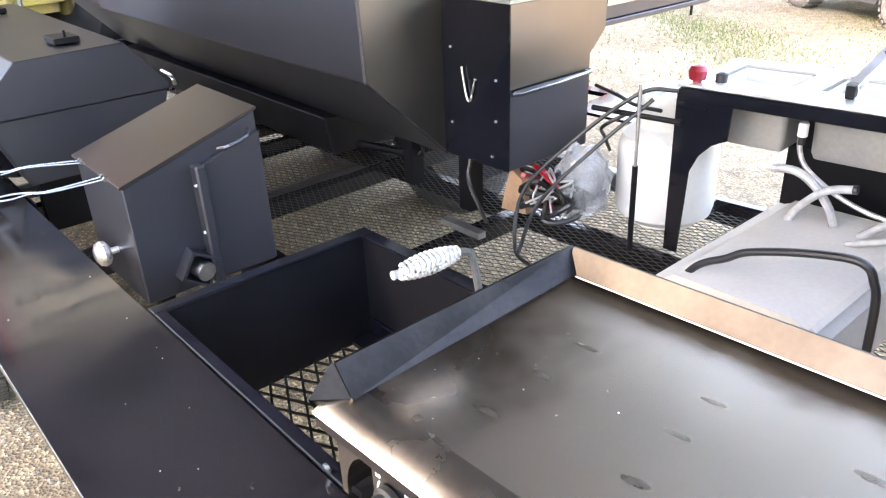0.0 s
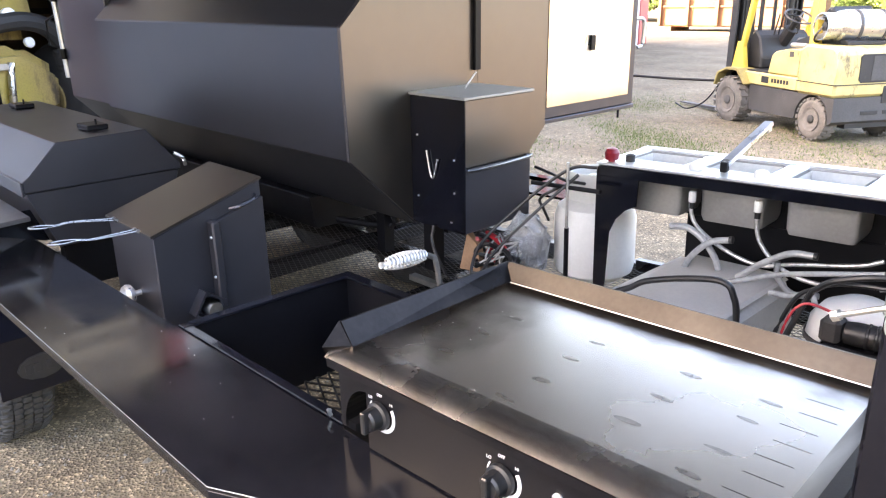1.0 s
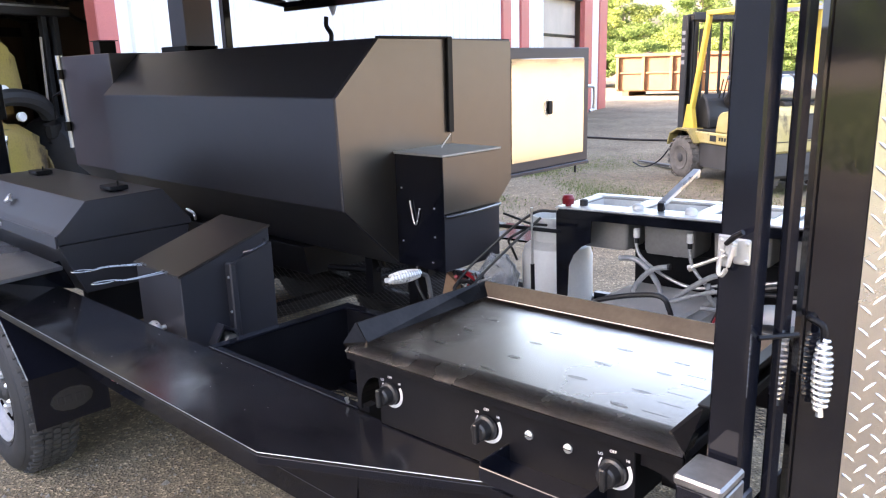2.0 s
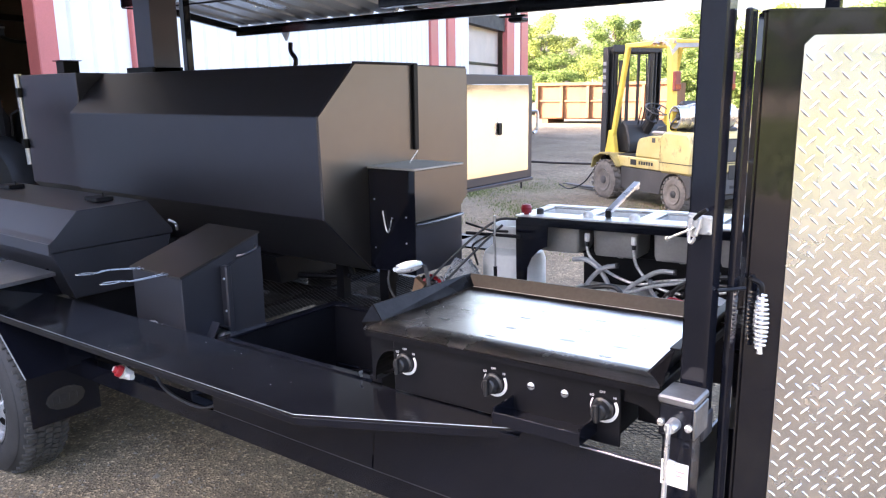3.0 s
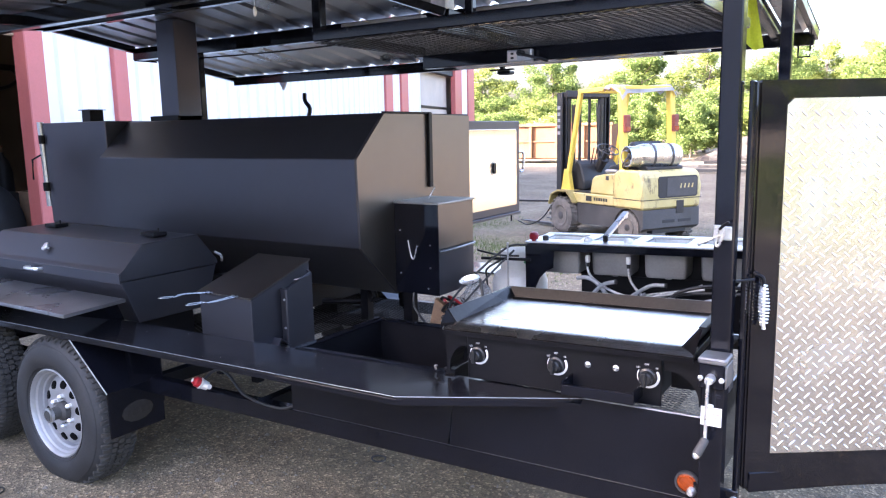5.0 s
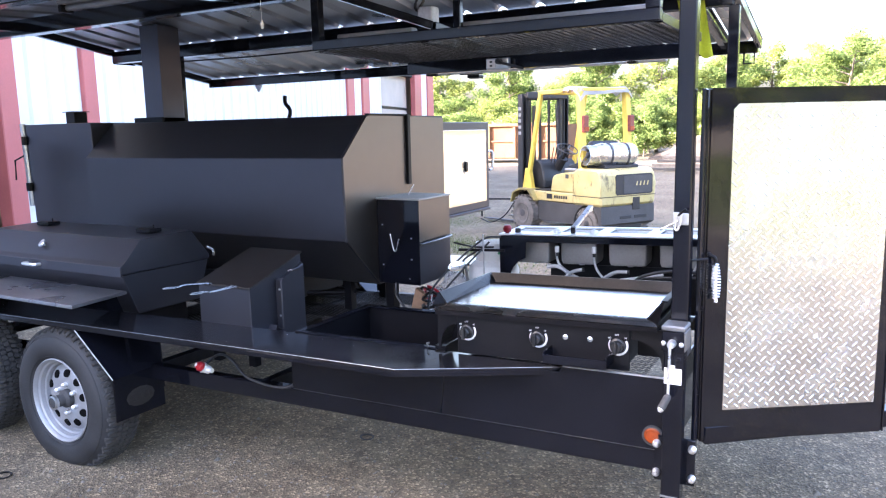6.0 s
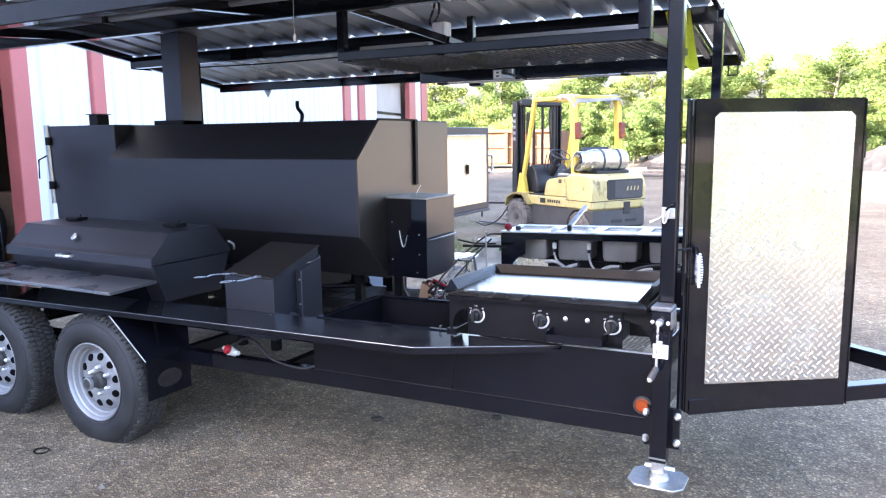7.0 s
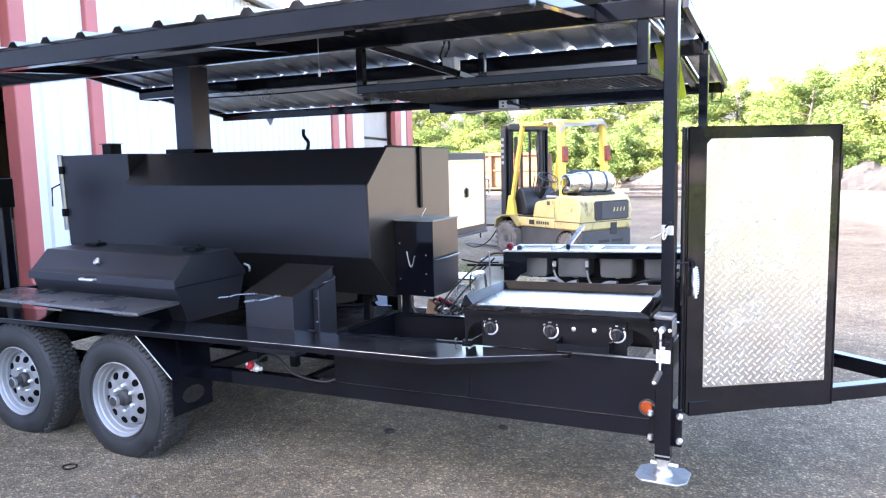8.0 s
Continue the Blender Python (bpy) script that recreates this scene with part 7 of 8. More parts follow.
    for q in on_sink([(-0.764, 1.862, zt + 0.010), (-0.557, 1.868, zt + 0.010)]):
        part("faucet_handle", L([(0, 0.022), (0.012, 0.022), (0.020, 0.017), (0.025, 0.004)], q, (0, 0, 1), 16), M_WHITE, r, "small white domed tap handle", smooth=True)
    part("fill_cap", L([(0, 0.012), (0.02, 0.012), (0.022, 0.022), (0.045, 0.025), (0.058, 0.018), (0.062, 0.004)], (-1.035, 1.80, zt - 0.004), (0, 0, 1), 18), M_CAPRED, r, "red filler cap", smooth=True)
    part("black_cap", L([(0, 0.016), (0.022, 0.016), (0.026, 0.008)], (-0.985, 1.835, zt + 0.01), (0, 0, 1), 14), M_KNOB, r, smooth=True)
    # braided drain hoses with white nuts, and clear hoses tangled over the tank
    for pts in ([(-0.764, 1.854, 0.935), (-0.767, 1.854, 0.898), (-0.744, 1.855, 0.846), (-0.672, 1.86, 0.796), (-0.585, 1.865, 0.763), (-0.516, 1.87, 0.757), (-0.441, 1.875, 0.778), (-0.272, 1.885, 0.81), (-0.205, 1.89, 0.837)],
                [(-0.557, 1.867, 0.935), (-0.556, 1.867, 0.883), (-0.54, 1.868, 0.827), (-0.484, 1.872, 0.766), (-0.416, 1.876, 0.739), (-0.352, 1.88, 0.733)],
                [(-0.02, 1.90, 0.935), (-0.025, 1.90, 0.88), (-0.08, 1.89, 0.80), (-0.20, 1.87, 0.76)]):
        pts = on_sink(pts)
        part("drain_hose", rod(pts, 0.0065, 10, 5), M_BRAID, r, "braided metal drain hose", smooth=True)
        part("hose_nut", L([(0, 0.011), (0.004, 0.0125), (0.034, 0.0125), (0.036, 0.009)], pts[0] + Vector((0, 0, 0.022)), (0, 0, -1), 12), M_WHITE, r, "white hose nut", smooth=True)
        part("hose_ferrule", L([(0, 0.009), (0.02, 0.0085)], pts[0] + Vector((0, 0, -0.014)), (0, 0, -1), 10), M_KNOB, r)
    for pts, rr in (([(-0.795, 1.782, 0.852), (-0.738, 1.786, 0.856), (-0.687, 1.789, 0.828), (-0.647, 1.791, 0.781), (-0.629, 1.793, 0.738)], 0.0105),
                    ([(-0.59, 1.775, 0.848), (-0.653, 1.771, 0.829), (-0.709, 1.768, 0.773), (-0.736, 1.766, 0.715)], 0.010),
                    ([(-0.351, 1.79, 0.844), (-0.421, 1.786, 0.838), (-0.501, 1.781, 0.788), (-0.562, 1.777, 0.735)], 0.010),
                    ([(-0.566, 1.717, 0.735), (-0.493, 1.721, 0.764), (-0.392, 1.728, 0.799), (-0.16, 1.743, 0.849)], 0.0075),
                    ([(-0.469, 1.833, 0.791), (-0.463, 1.833, 0.742), (-0.417, 1.836, 0.702), (-0.345, 1.841, 0.711)], 0.009),
                    ([(-0.43, 1.70, 0.742), (-0.37, 1.69, 0.75), (-0.32, 1.69, 0.77), (-0.295, 1.675, 0.745)], 0.008)):
        part("clear_hose", rod(on_sink(pts), rr, 10, 6), M_HOSE, r, "clear ribbed plastic hose", smooth=True)
    for q, d in (((-0.59, 1.775, 0.848), (1, 0, 0.1)), ((-0.351, 1.79, 0.844), (1, 0, 0)), ((-0.352, 1.88, 0.733), (1, 0, 0))):
        part("hose_clamp", L([(-0.004, 0.0115), (0.006, 0.0115)], on_sink([q])[0], d, 12), M_KNOB, r)


sink_unit()


def water_tank():
    r = thing("water_tank", "milky grey plastic water tank with rounded corners under the sinks", "tank", at=(-0.6, 1.65, 0.54), m=NOSE_UP)
    bm = P([(-0.86, 0.536), (-0.81, 0.70), (-0.775, 0.735), (-0.455, 0.735), (-0.425, 0.715), (-0.405, 0.536)], "y", 1.30, 1.92)
    bmesh.ops.bevel(bm, geom=bm.edges[:], offset=0.025, segments=3, affect="EDGES")
    part("shell", bm, M_PLASTIC, r, smooth=True)
    part("supply_hose", rod([(-0.78, 1.355, 0.66), (-0.72, 1.363, 0.75), (-0.657, 1.371, 0.789), (-0.613, 1.374, 0.817), (-0.519, 1.38, 0.846), (-0.431, 1.385, 0.863), (-0.392, 1.388, 0.857), (-0.376, 1.389, 0.831), (-0.365, 1.39, 0.783), (-0.36, 1.39, 0.62)], 0.0085, 10, 8), M_BLKHOSE, r, "black hose looped over the tank", smooth=True)


water_tank()


def pump():
    r = thing("water_pump", "water pump with black motor, white domed vessel and wires", "pump", at=(-0.15, 1.58, 0.535), m=NOSE_UP)
    part("filter_bowl", L([(0, 0.10), (0.0, 0.118), (0.15, 0.124), (0.20, 0.116), (0.235, 0.09), (0.255, 0.05), (0.262, 0.004)], (-0.165, 1.675, 0.535), (0, 0, 1), 32), M_WHITE, r, "white domed pressure vessel", smooth=True)
    part("vessel_band", L([(0.142, 0.126), (0.145, 0.129), (0.158, 0.129), (0.161, 0.126)], (-0.165, 1.675, 0.535), (0, 0, 1), 32, True), M_GREY, r, smooth=True)
    part("motor", L([(0, 0.012), (0.004, 0.027), (0.03, 0.030), (0.12, 0.030), (0.142, 0.026), (0.146, 0.012)], (-0.155, 1.525, 0.757), (1, 0.1, 0), 20), M_KNOB, r, "black pump motor", smooth=True)
    for k in range(4):
        part("cooling_rib", L([(0, 0.030), (0.002, 0.0325), (0.006, 0.0325), (0.008, 0.030)], (-0.105 + 0.02 * k, 1.530 + 0.002 * k, 0.757), (1, 0.1, 0), 20, True), M_KNOB, r)
    part("pump_head", B(-0.205, -0.156, 1.495, 1.555, 0.725, 0.790, bev=0.01), M_GREY, r)
    part("mount", B(-0.20, 0.0, 1.49, 1.56, 0.535, 0.728, bev=0.006), M_FLAT, r)
    part("wire", rod([(-0.275, 1.43, 0.62), (-0.27, 1.45, 0.76), (-0.235, 1.47, 0.825), (-0.16, 1.49, 0.81)], 0.0035, 6, 6), M_RED, r, "red wire")
    part("wire", rod([(-0.32, 1.50, 0.60), (-0.261, 1.55, 0.80), (-0.235, 1.55, 0.842), (-0.188, 1.55, 0.875), (-0.08, 1.57, 0.90), (0.06, 1.62, 0.89)], 0.008, 8, 6), M_BLKHOSE, r)
    part("wire", rod([(-0.36, 1.56, 0.60), (-0.30, 1.57, 0.78), (-0.25, 1.575, 0.83), (-0.17, 1.585, 0.858), (0.05, 1.60, 0.87)], 0.006, 8, 6), M_BLKHOSE, r)


pump()


def gas_cylinder():
    r = thing("propane_cylinder", "white upright propane cylinder standing on the mesh deck", "gas cylinder", at=(-1.19, 1.97, 0.535), m=NOSE_UP)
    c = (-1.19, 1.97, 0.537)
    part("body", L([(0, 0.10), (0.0, 0.105), (0.015, 0.12), (0.03, 0.145), (0.06, 0.152), (0.24, 0.152), (0.28, 0.14), (0.31, 0.10), (0.325, 0.03)], c, (0, 0, 1), 36), M_WHITE, r, smooth=True)
    part("foot_ring", L([(0, 0.10), (0, 0.108), (0.03, 0.108), (0.03, 0.10)], (c[0], c[1], 0.5355), (0, 0, 1), 24, True), M_WHITE, r, smooth=True)
    ring = [(c[0] + q * math.cos(radians(t)), c[1] + q * math.sin(radians(t))) for q, ts in ((0.098, range(40, 330, 11)), (0.103, range(326, 36, -11))) for t in ts]
    bm = prism(bmesh.new(), ring, "z", 0.84, 0.95)
    part("collar", bm, M_WHITE, r)
    part("valve", L([(0, 0.02), (0.05, 0.02), (0.055, 0.03), (0.075, 0.03)], (c[0], c[1], 0.855), (0, 0, 1), 14), M_ZINC, r)
    part("valve_wheel", L([(0, 0.028), (0.015, 0.03), (0.02, 0.02)], (c[0] + 0.05, c[1] - 0.06, 0.905), (0.3, -1, 0.2), 14), material("green_plastic", (0.02, 0.2, 0.08), 0.4), r)


gas_cylinder()


def tee_bar():
    r = thing("burner_wand", "thin steel rod with a black T-handle leaning by the cylinder", "tool", at=(-1.12, 1.70, 0.54), m=NOSE_UP)
    part("shaft", rod([(-1.115, 1.69, 0.54), (-1.115, 1.69, 0.80)], 0.0085, 10), M_FLAT, r)
    part("rod", rod([(-1.115, 1.69, 0.80), (-1.115, 1.69, 1.03)], 0.005, 8), M_ZINC, r)
    part("cross_handle", rod([(-1.27, 1.69, 0.94), (-0.99, 1.70, 0.945)], 0.008, 8), M_FLAT, r)


tee_bar()


def gas_hoses():
    for pts in (((-1.04, 1.74, 1.0), (-1.13, 1.70, 0.985), (-1.27, 1.62, 0.85), (-1.36, 1.50, 0.70), (-1.30, 1.40, 0.57), (-1.2, 1.36, 0.56)),
                ((-1.10, 1.72, 0.97), (-1.20, 1.62, 0.84), (-1.30, 1.50, 0.68), (-1.27, 1.38, 0.57)),
                ((-1.40, 1.86, 0.93), (-1.30, 1.84, 0.92), (-1.18, 1.76, 0.93), (-1.08, 1.73, 0.94)),
                ((-1.36, 1.90, 0.72), (-1.31, 1.80, 0.80), (-1.26, 1.72, 0.86), (-1.19, 1.74, 0.91))):
        single("gas_hose", rod(pts, 0.0058, 8, 8), M_BLKHOSE, "thin black rubber gas hose draped behind the griddle", "hose", "gas hoses", smooth=True)


gas_hoses()


def clutter():
    rnd = random.Random(4)
    single("cardboard_piece", P([(-1.57, 0.54), (-1.53, 0.69), (-1.48, 0.66), (-1.46, 0.55)], "y", 1.62, 1.65), M_CARD, "torn piece of brown cardboard on the deck", "cardboard")
    def tangle(cx, cy, cz, spread, n, seed):
        g = random.Random(seed)
        return [(cx + spread * g.uniform(-1, 1), cy + spread * 0.8 * g.uniform(-1, 1), cz + 0.15 * g.random() ** 1.1) for _ in range(n)]
    single("red_cable", rod(tangle(-1.42, 1.66, 0.565, 0.085, 9, 3), 0.0085, 6, 6), M_RED, "tangled red jumper cable heaped on the deck", "cable", smooth=True)
    single("black_cable", rod(tangle(-1.41, 1.69, 0.545, 0.115, 24, 8), 0.0085, 6, 6), M_BLKHOSE, "tangled black cable heaped on the deck", "cable", smooth=True)
    single("coiled_wire", rod(tangle(-1.40, 1.66, 0.55, 0.09, 14, 15), 0.004, 6, 6), M_HOSE, "thin pale wire tangled among the cables", "wire", smooth=True)

    def crumple(name, mat, label, category, at, radius, squash, seed):
        bm = bmesh.new()
        bmesh.ops.create_icosphere(bm, subdivisions=3, radius=radius)
        off = Vector((seed, seed * 2.3, 0))
        for v in bm.verts:
            q = v.co.normalized()
            ridged = 1 - abs(noise.noise(q * 2.6 + off)) * 2
            fold = 1 - abs(noise.noise(q * 6.5 + off)) * 2
            v.co = q * radius * (0.70 + 0.30 * ridged + 0.22 * fold)
            v.co.z *= squash
            v.co += Vector(at)
        single(name, bm, mat, label, category)
    crumple("plastic_bag", M_BAG, "crumpled clear plastic bag of parts on the deck", "bag", (-1.33, 1.74, 0.665), 0.085, 1.4, 1.7)
    single("flat_bar", B(-1.62, -1.45, 1.40, 1.43, 0.54, 0.56), M_ZINC, "loose bright steel bar on the deck", "bar")


clutter()


# ---- under the counter ----
def drain_valve():
    r = thing("drain_valve", "white and red plastic hose valve hanging under the counter", "valve", at=(-1.9, 0.33, 0.55))
    f = Vector((-0.35, -0.75, 0.55)).normalized()
    c = Vector((-1.878, 0.318, 0.545))
    part("cap", L([(0, 0.016), (0.004, 0.022), (0.02, 0.022), (0.023, 0.018), (0.023, 0.015), (0.033, 0.013), (0.035, 0.003)], c, f, 20), M_RED, r, "red ribbed cap", smooth=True)
    part("cap_face", L([(0.0, 0.009), (0.0025, 0.009), (0.003, 0.002)], c + f * 0.0345, f, 16), M_WHITE, r, smooth=True)
    part("body", L([(-0.04, 0.011), (-0.036, 0.018), (-0.011, 0.021), (-0.0005, 0.025), (-0.0002, 0.016)], c, f, 18), M_WHITE, r, "white plastic body", smooth=True)
    part("outlet", rod([(-1.865, 0.325, 0.535), (-1.825, 0.325, 0.535)], 0.011, 10), M_WHITE, r)
    part("hose", rod([(-1.90, 0.34, 0.54), (-1.82, 0.36, 0.60), (-1.72, 0.34, 0.60), (-1.62, 0.335, 0.53), (-1.45, 0.35, 0.505), (-1.36, 0.38, 0.53)], 0.0062, 8, 8), M_BLKHOSE, r, "black hose", smooth=True)


drain_valve()

# ---- the trailer roof ----
def sheet(x0, x1, ya, za, yb, zb):
    """Ribbed roof sheet between two lines along x; ribs run across the trailer."""
    bm = bmesh.new()
    prof = []
    x = x0
    while x < x1 - 1e-6:
        for dx, h in ((0, 0), (0.085, 0), (0.105, 0.022), (0.135, 0.022), (0.155, 0)):
            if x + dx < x1:
                prof.append((x + dx, h))
        x += 0.23
    prof.append((x1, 0))
    lo = [bm.verts.new((px, ya, za + h)) for px, h in prof]
    hi = [bm.verts.new((px, yb, zb + h)) for px, h in prof]
    lo2 = [bm.verts.new((px, ya, za + h + 0.003)) for px, h in prof]
    hi2 = [bm.verts.new((px, yb, zb + h + 0.003)) for px, h in prof]
    for i in range(len(prof) - 1):
        bm.faces.new((lo[i], lo[i + 1], hi[i + 1], hi[i]))
        bm.faces.new((lo2[i], hi2[i], hi2[i + 1], lo2[i + 1]))
        bm.faces.new((lo[i], lo2[i], lo2[i + 1], lo[i + 1]))
        bm.faces.new((hi[i], hi[i + 1], hi2[i + 1], hi2[i]))
    return bm


def roof():
    r = thing("trailer_roof", "black tube roof frame with side awnings under bare ribbed metal sheet", "roof", at=(-2.2, 1.3, 2.1))
    XL, XR = -4.5, -0.06
    # the section: near awning, low-pitched main roof, far awning
    N0, N1 = (-0.40, 2.145), (0.425, 2.195)
    M0, RD, M1 = (0.40, 2.305), (1.32, 2.375), (2.06, 2.262)
    F0, F1 = (2.07, 2.245), (3.03, 2.095)
    for a, b in ((N0, N1), (M0, RD), ((RD[0] + 0.002, RD[1]), M1), (F0, F1)):
        part("roof_sheet", sheet(XL, XR, *a, *b), M_ROOF, r, "bare ribbed roof sheet")
    part("roof_sheet", sheet(-0.05, 0.12, RD[0] + 0.01, RD[1], *M1), M_ROOF, r, "bare ribbed roof sheet")
    part("roof_sheet", sheet(-0.05, 0.12, *F0, F1[0] + 0.02, F1[1]), M_ROOF, r, "bare ribbed roof sheet")
    part("eave_beam", B(XL, XR, -0.39, -0.33, 2.055, 2.137, bev=0.004), M_GLOSS, r)
    part("eave_beam", B(XL, 0.1, 2.97, 3.02, 2.015, 2.087, bev=0.004), M_GLOSS, r)
    part("long_beam", B(XL, 0.193, 0.365, 0.415, 2.112, 2.188, bev=0.004), M_GLOSS, r)
    part("long_beam", B(XL, XR, 0.385, 0.435, 2.225, 2.30, bev=0.004), M_GLOSS, r)
    part("long_beam", B(XL, 0.1, 1.985, 2.055, 2.165, 2.252, bev=0.004), M_GLOSS, r)
    part("ridge_beam", B(XL, XR, 1.295, 1.345, 2.31, 2.368, bev=0.004), M_GLOSS, r)
    for x in (XL + 0.025, -3.05, -1.6, XR - 0.03):
        part("rafter", tube_box((x, -0.325, 2.105), (x, 0.36, 2.150), 0.04, 0.045), M_GLOSS, r)
        part("rafter", tube_box((x, 0.44, 2.272), (x, 1.29, 2.338), 0.04, 0.05), M_GLOSS, r)
        if x < -4 or x > -1:
            part("rafter", tube_box((x, 1.35, 2.338), (x, 1.98, 2.24), 0.04, 0.05), M_GLOSS, r)
            part("rafter", tube_box((x, 2.06, 2.212), (x, 2.965, 2.07), 0.04, 0.05), M_GLOSS, r)
    part("end_rafter", tube_box((0.105, 1.36, 2.34), (0.105, 2.0, 2.25), 0.03, 0.05), M_GLOSS, r)
    part("end_rafter", tube_box((0.105, 2.06, 2.22), (0.105, 3.0, 2.065), 0.03, 0.05), M_GLOSS, r)
    part("end_plate", B(XL - 0.008, XL - 0.001, 2.0, 2.2, 2.16, 2.25), M_GLOSS, r)
    part("hinge_pipe", rod([(XL, 2.068, 2.20), (XR, 2.068, 2.20)], 0.012, 8), M_FLAT, r, smooth=True)
    part("end_hook", rod([(0.02, 3.0, 2.015), (0.02, 3.0, 1.955), (0.08, 3.0, 1.955), (0.08, 3.0, 2.015)], 0.006, 6), M_FLAT, r)
    part("gutter_cap", P([(-4.0, 2.02), (-3.92, 2.02), (-3.96, 1.955)], "y", 3.021, 3.04), M_ROOF, r, "bent sheet corner")
    part("cable", rod([(-4.2, 2.075, 2.15), (-3.0, 2.075, 2.135), (-1.8, 2.075, 2.15), (-0.8, 2.075, 2.14)], 0.006, 6, 5), M_BLKHOSE, r, "black cable along the beam")
    return r


roof()


def far_posts():
    for x, y, z0, z1 in ((-3.80, 1.985, 0.53, 2.165), (0.08, 1.99, 0.53, 2.165), (-4.5, 0.365, 0.53, 2.11)):
        r = thing("roof_post", "slim gloss black square roof post", "post", "roof posts", at=(x, y, z0))
        part("tube", B(x, x + 0.05, y, y + 0.05, z0, z1, bev=0.004), M_GLOSS, r)
        part("foot", B(x - 0.02, x + 0.07, y - 0.02, y + 0.07, z0, z0 + 0.008), M_GLOSS, r)


far_posts()


def overhead_rack():
    r = thing("overhead_rack", "black tube storage rack with mesh floor hung under the roof", "rack", at=(-0.55, 0.7, 1.9))
    x0, x1, y0, y1, z = -1.205, 0.135, 0.375, 1.04, 1.907
    part("rail", B(x0, x1, y0, y0 + 0.038, z, z + 0.038, bev=0.003), M_GLOSS, r)
    part("rail", B(x0 + 0.05, x1 - 0.02, y1 - 0.045, y1, z - 0.062, z - 0.008, bev=0.003), M_GLOSS, r)
    for a in ((x0, x0 + 0.038), (-0.735, -0.70), (x1 - 0.038, x1)):
        part("cross_rail", B(*a, y0 + 0.039, y1, z - 0.004, z + 0.03, bev=0.003), M_GLOSS, r)
    part("mesh_floor", expanded_mesh(x0 + 0.01, x1 - 0.01, y0 + 0.005, y1 - 0.01, z - 0.0075, 0.056, 0.030, 0.0026), M_MESHRACK, r, "expanded steel mesh", kind="stuff")
    part("hanger", B(x0, x0 + 0.038, y0, y0 + 0.036, z + 0.038, 2.113, bev=0.003), M_GLOSS, r)
    part("hanger", B(x1 - 0.045, x1, y0, y0 + 0.036, z + 0.038, 2.113, bev=0.003), M_GLOSS, r)
    part("hanger", B(-0.60, -0.57, y0 + 0.04, y0 + 0.065, z + 0.03, 2.05, bev=0.003), M_GLOSS, r)
    part("brace", tube_box((x0 + 0.02, y0 + 0.02, 2.14), (-0.80, 0.62, 1.995), 0.03, 0.03), M_GLOSS, r)
    part("brace", tube_box((-0.80, 0.62, 1.995), (-0.72, 0.98, 1.94), 0.03, 0.03), M_GLOSS, r)
    for xa, xb in ((-0.60, 0.07), (-1.15, -0.80)):
        part("light_strip", B(xa, xb, y0 + 0.09, y0 + 0.13, z + 0.04, z + 0.066, bev=0.004), M_STRIP, r, "slim grey light strip, switched off")
    for xa, xb in ((-1.04, -0.165), (-0.115, -0.005)):
        part("light_strip", B(xa, xb, y1 + 0.03, y1 + 0.07, 1.842, 1.863, bev=0.004), M_STRIPLIGHT, r, "slim pale light strip, switched off")
    part("strip_clip", B(-0.16, -0.12, y1 + 0.025, y1 + 0.075, 1.84, 1.872, bev=0.004), M_FLAT, r)
    part("strip_clip", B(-1.10, -1.045, y1 + 0.025, y1 + 0.075, 1.84, 1.872, bev=0.004), M_FLAT, r)


overhead_rack()


def outlet():
    r = thing("outlet_box", "grey metal outlet box with a plugged black cord", "outlet", at=(-0.67, 0.95, 1.86))
    part("box", B(-0.735, -0.632, 0.955, 0.985, 1.842, 1.888, bev=0.003), M_ZINC, r)
    part("face", B(-0.728, -0.69, 0.951, 0.955, 1.848, 1.882, bev=0.001), M_LABEL, r)
    for z in (1.857, 1.873):
        part("socket", B(-0.715, -0.703, 0.9495, 0.951, z - 0.004, z + 0.004), M_KNOB, r)
    part("plug", rod([(-0.667, 0.955, 1.872), (-0.667, 0.925, 1.872)], 0.012, 8), M_KNOB, r)
    part("cord", rod([(-0.667, 0.925, 1.872), (-0.64, 0.915, 1.862), (-0.60, 0.95, 1.85), (-0.58, 0.99, 1.842)], 0.006, 6, 5), M_BLKHOSE, r)


outlet()


def junction():
    r = thing("junction_box", "grey conduit box with a loose looped black wire under the roof", "junction box", at=(-0.95, 0.85, 2.05))
    part("box", B(-0.93, -0.86, 0.72, 0.78, 2.02, 2.09, bev=0.004), M_ZINC, r)
    part("wire", rod([(-0.94, 0.75, 2.23), (-0.93, 0.75, 2.17), (-0.95, 0.74, 2.10), (-0.93, 0.73, 2.08), (-0.90, 0.74, 2.14), (-0.92, 0.75, 2.23)], 0.006, 6, 6), M_BLKHOSE, r)


junction()


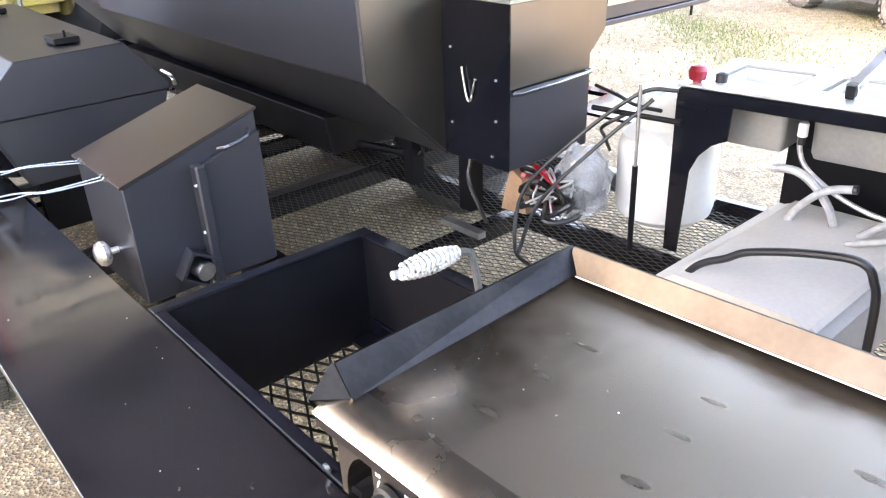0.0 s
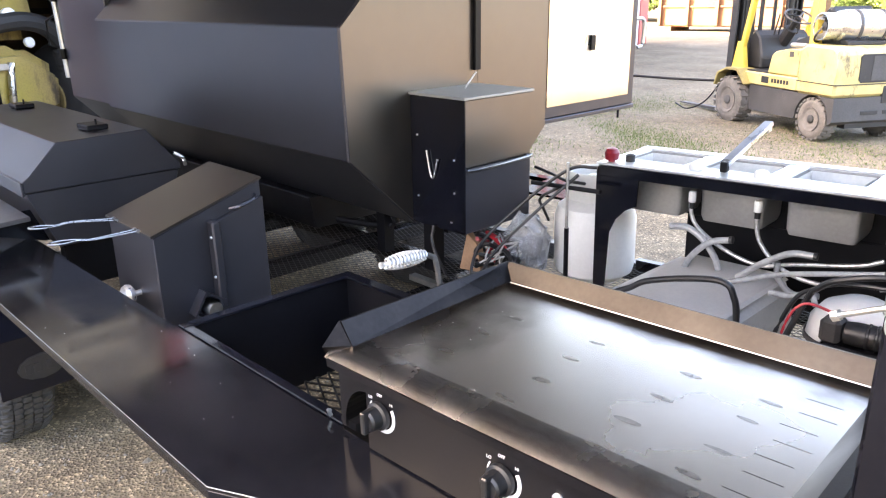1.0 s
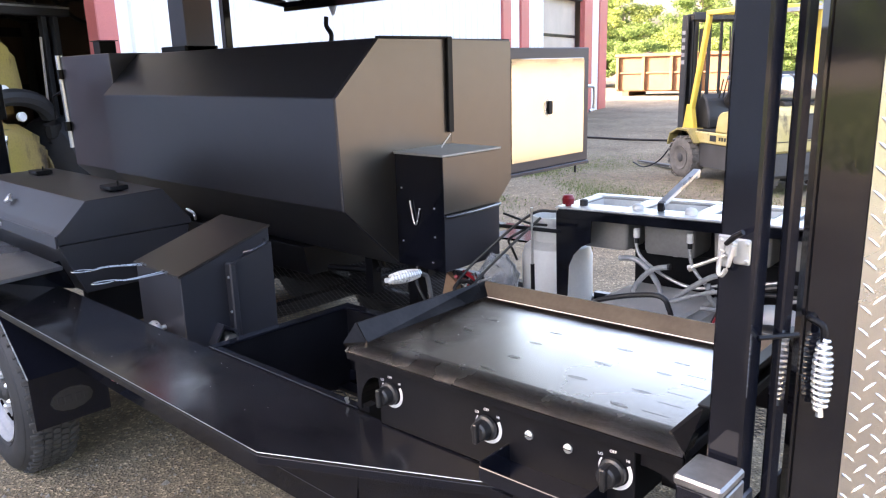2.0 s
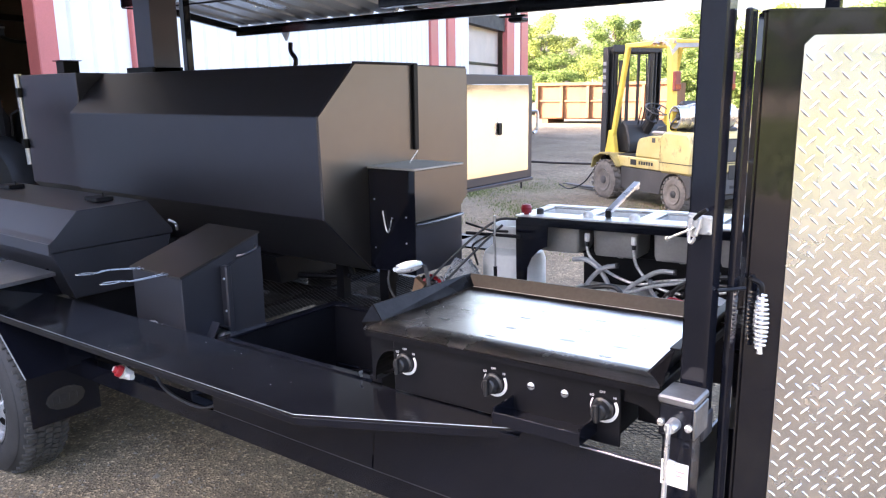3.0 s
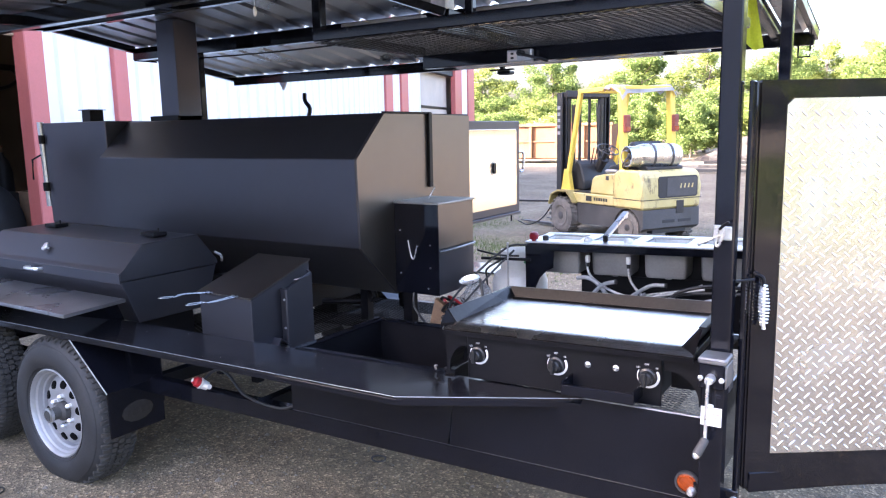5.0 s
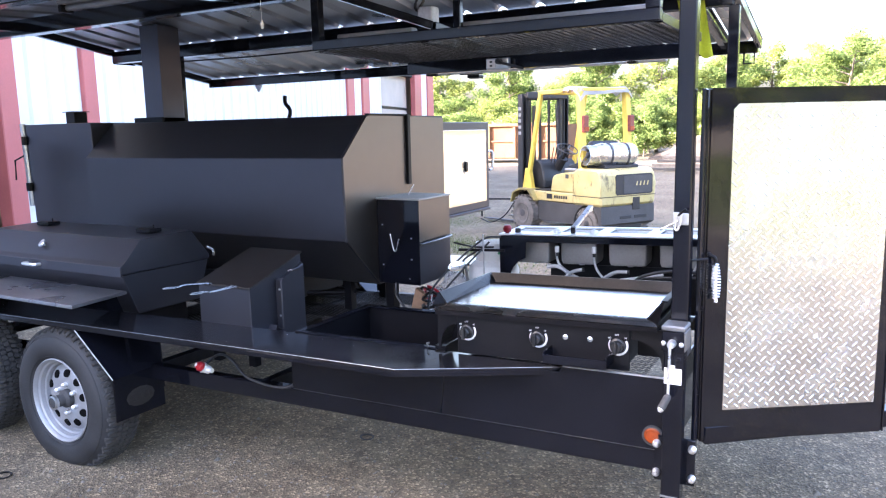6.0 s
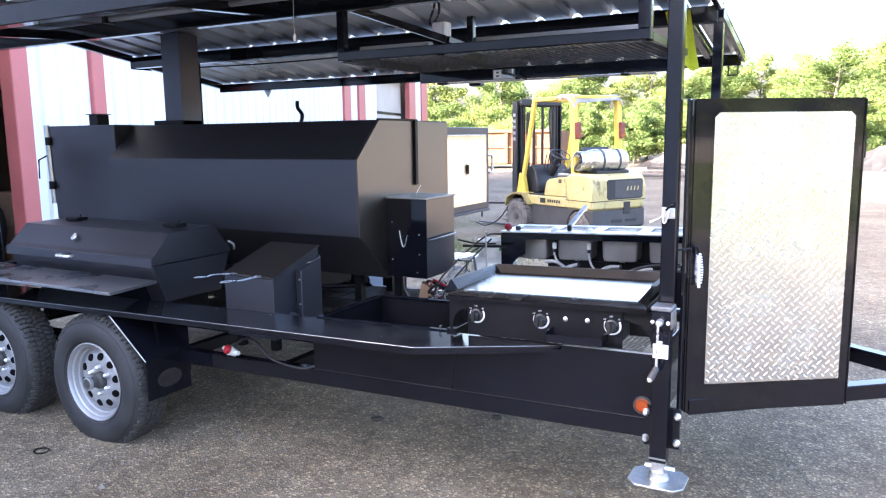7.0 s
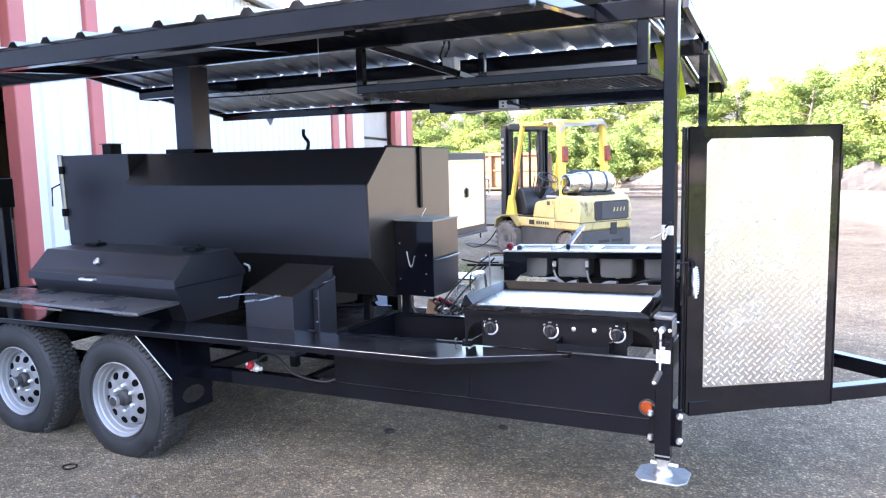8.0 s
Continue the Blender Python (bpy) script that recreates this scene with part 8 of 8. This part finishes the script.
def camera_lamp():
    r = thing("work_lamp", "small black work lamp clipped under the awning's eave, switched off", "lamp", at=(-0.91, 1.0, 1.84), m=pose(-0.905, 1.99, 0.138))
    part("housing", B(-0.975, -0.875, 0.99, 1.07, 1.828, 1.85, bev=0.005), M_FLAT, r)
    part("lens", B(-0.965, -0.885, 1.0, 1.06, 1.824, 1.8279), M_STRIP, r)
    part("arm", B(-1.02, -0.84, 0.966, 1.0, 1.8505, 1.862), M_FLAT, r)
    part("clip", B(-0.94, -0.91, 0.966, 0.995, 1.8625, 1.906), M_FLAT, r)


def strip_light():
    r = thing("strip_light", "slim grey strip light with a pull cord, switched off", "light", at=(-1.75, 0.14, 2.16))
    part("housing", B(-2.37, -1.06, 0.105, 0.175, 2.16, 2.188, bev=0.004), M_STRIP, r)
    part("tube", rod([(-2.35, 0.14, 2.147), (-1.08, 0.14, 2.147)], 0.013, 10), M_STRIP, r, "unlit white tube", smooth=True)
    for x in (-2.37, -1.085):
        part("end_cap", B(x, x + 0.025, 0.11, 0.17, 2.128, 2.159, bev=0.003), M_FLAT, r)
    for x in (-2.2, -1.35):
        part("bracket", B(x, x + 0.02, 0.13, 0.15, 2.188, 2.234), M_FLAT, r)
    part("pull_cord", rod([(-1.24, 0.14, 2.16), (-1.242, 0.14, 2.05), (-1.24, 0.14, 2.0)], 0.001, 5), M_LABEL, r)
    part("cord_tag", L([(0, 0.003), (0.012, 0.007), (0.03, 0.004)], (-1.24, 0.14, 2.0), (0, 0, -1), 10), M_LABEL, r, smooth=True)


strip_light()
camera_lamp()


def cloth():
    bm = bmesh.new()
    g = []
    for i in range(9):
        row = []
        for j in range(11):
            u, v = i / 8, j / 10
            row.append(bm.verts.new((-0.17 + 0.13 * u + 0.06 * v, 1.965 + 0.012 * math.sin(9 * u + 3 * v), 2.235 - 0.27 * v - 0.05 * u * v + 0.015 * math.sin(7 * u))))
        g.append(row)
    for i in range(8):
        for j in range(10):
            bm.faces.new((g[i][j], g[i + 1][j], g[i + 1][j + 1], g[i][j + 1]))
    bmesh.ops.solidify(bm, geom=bm.faces[:], thickness=0.004)
    single("safety_vest", bm, M_HIVIS, "bright yellow-green cloth hung from the roof frame", "cloth", smooth=True)


cloth()
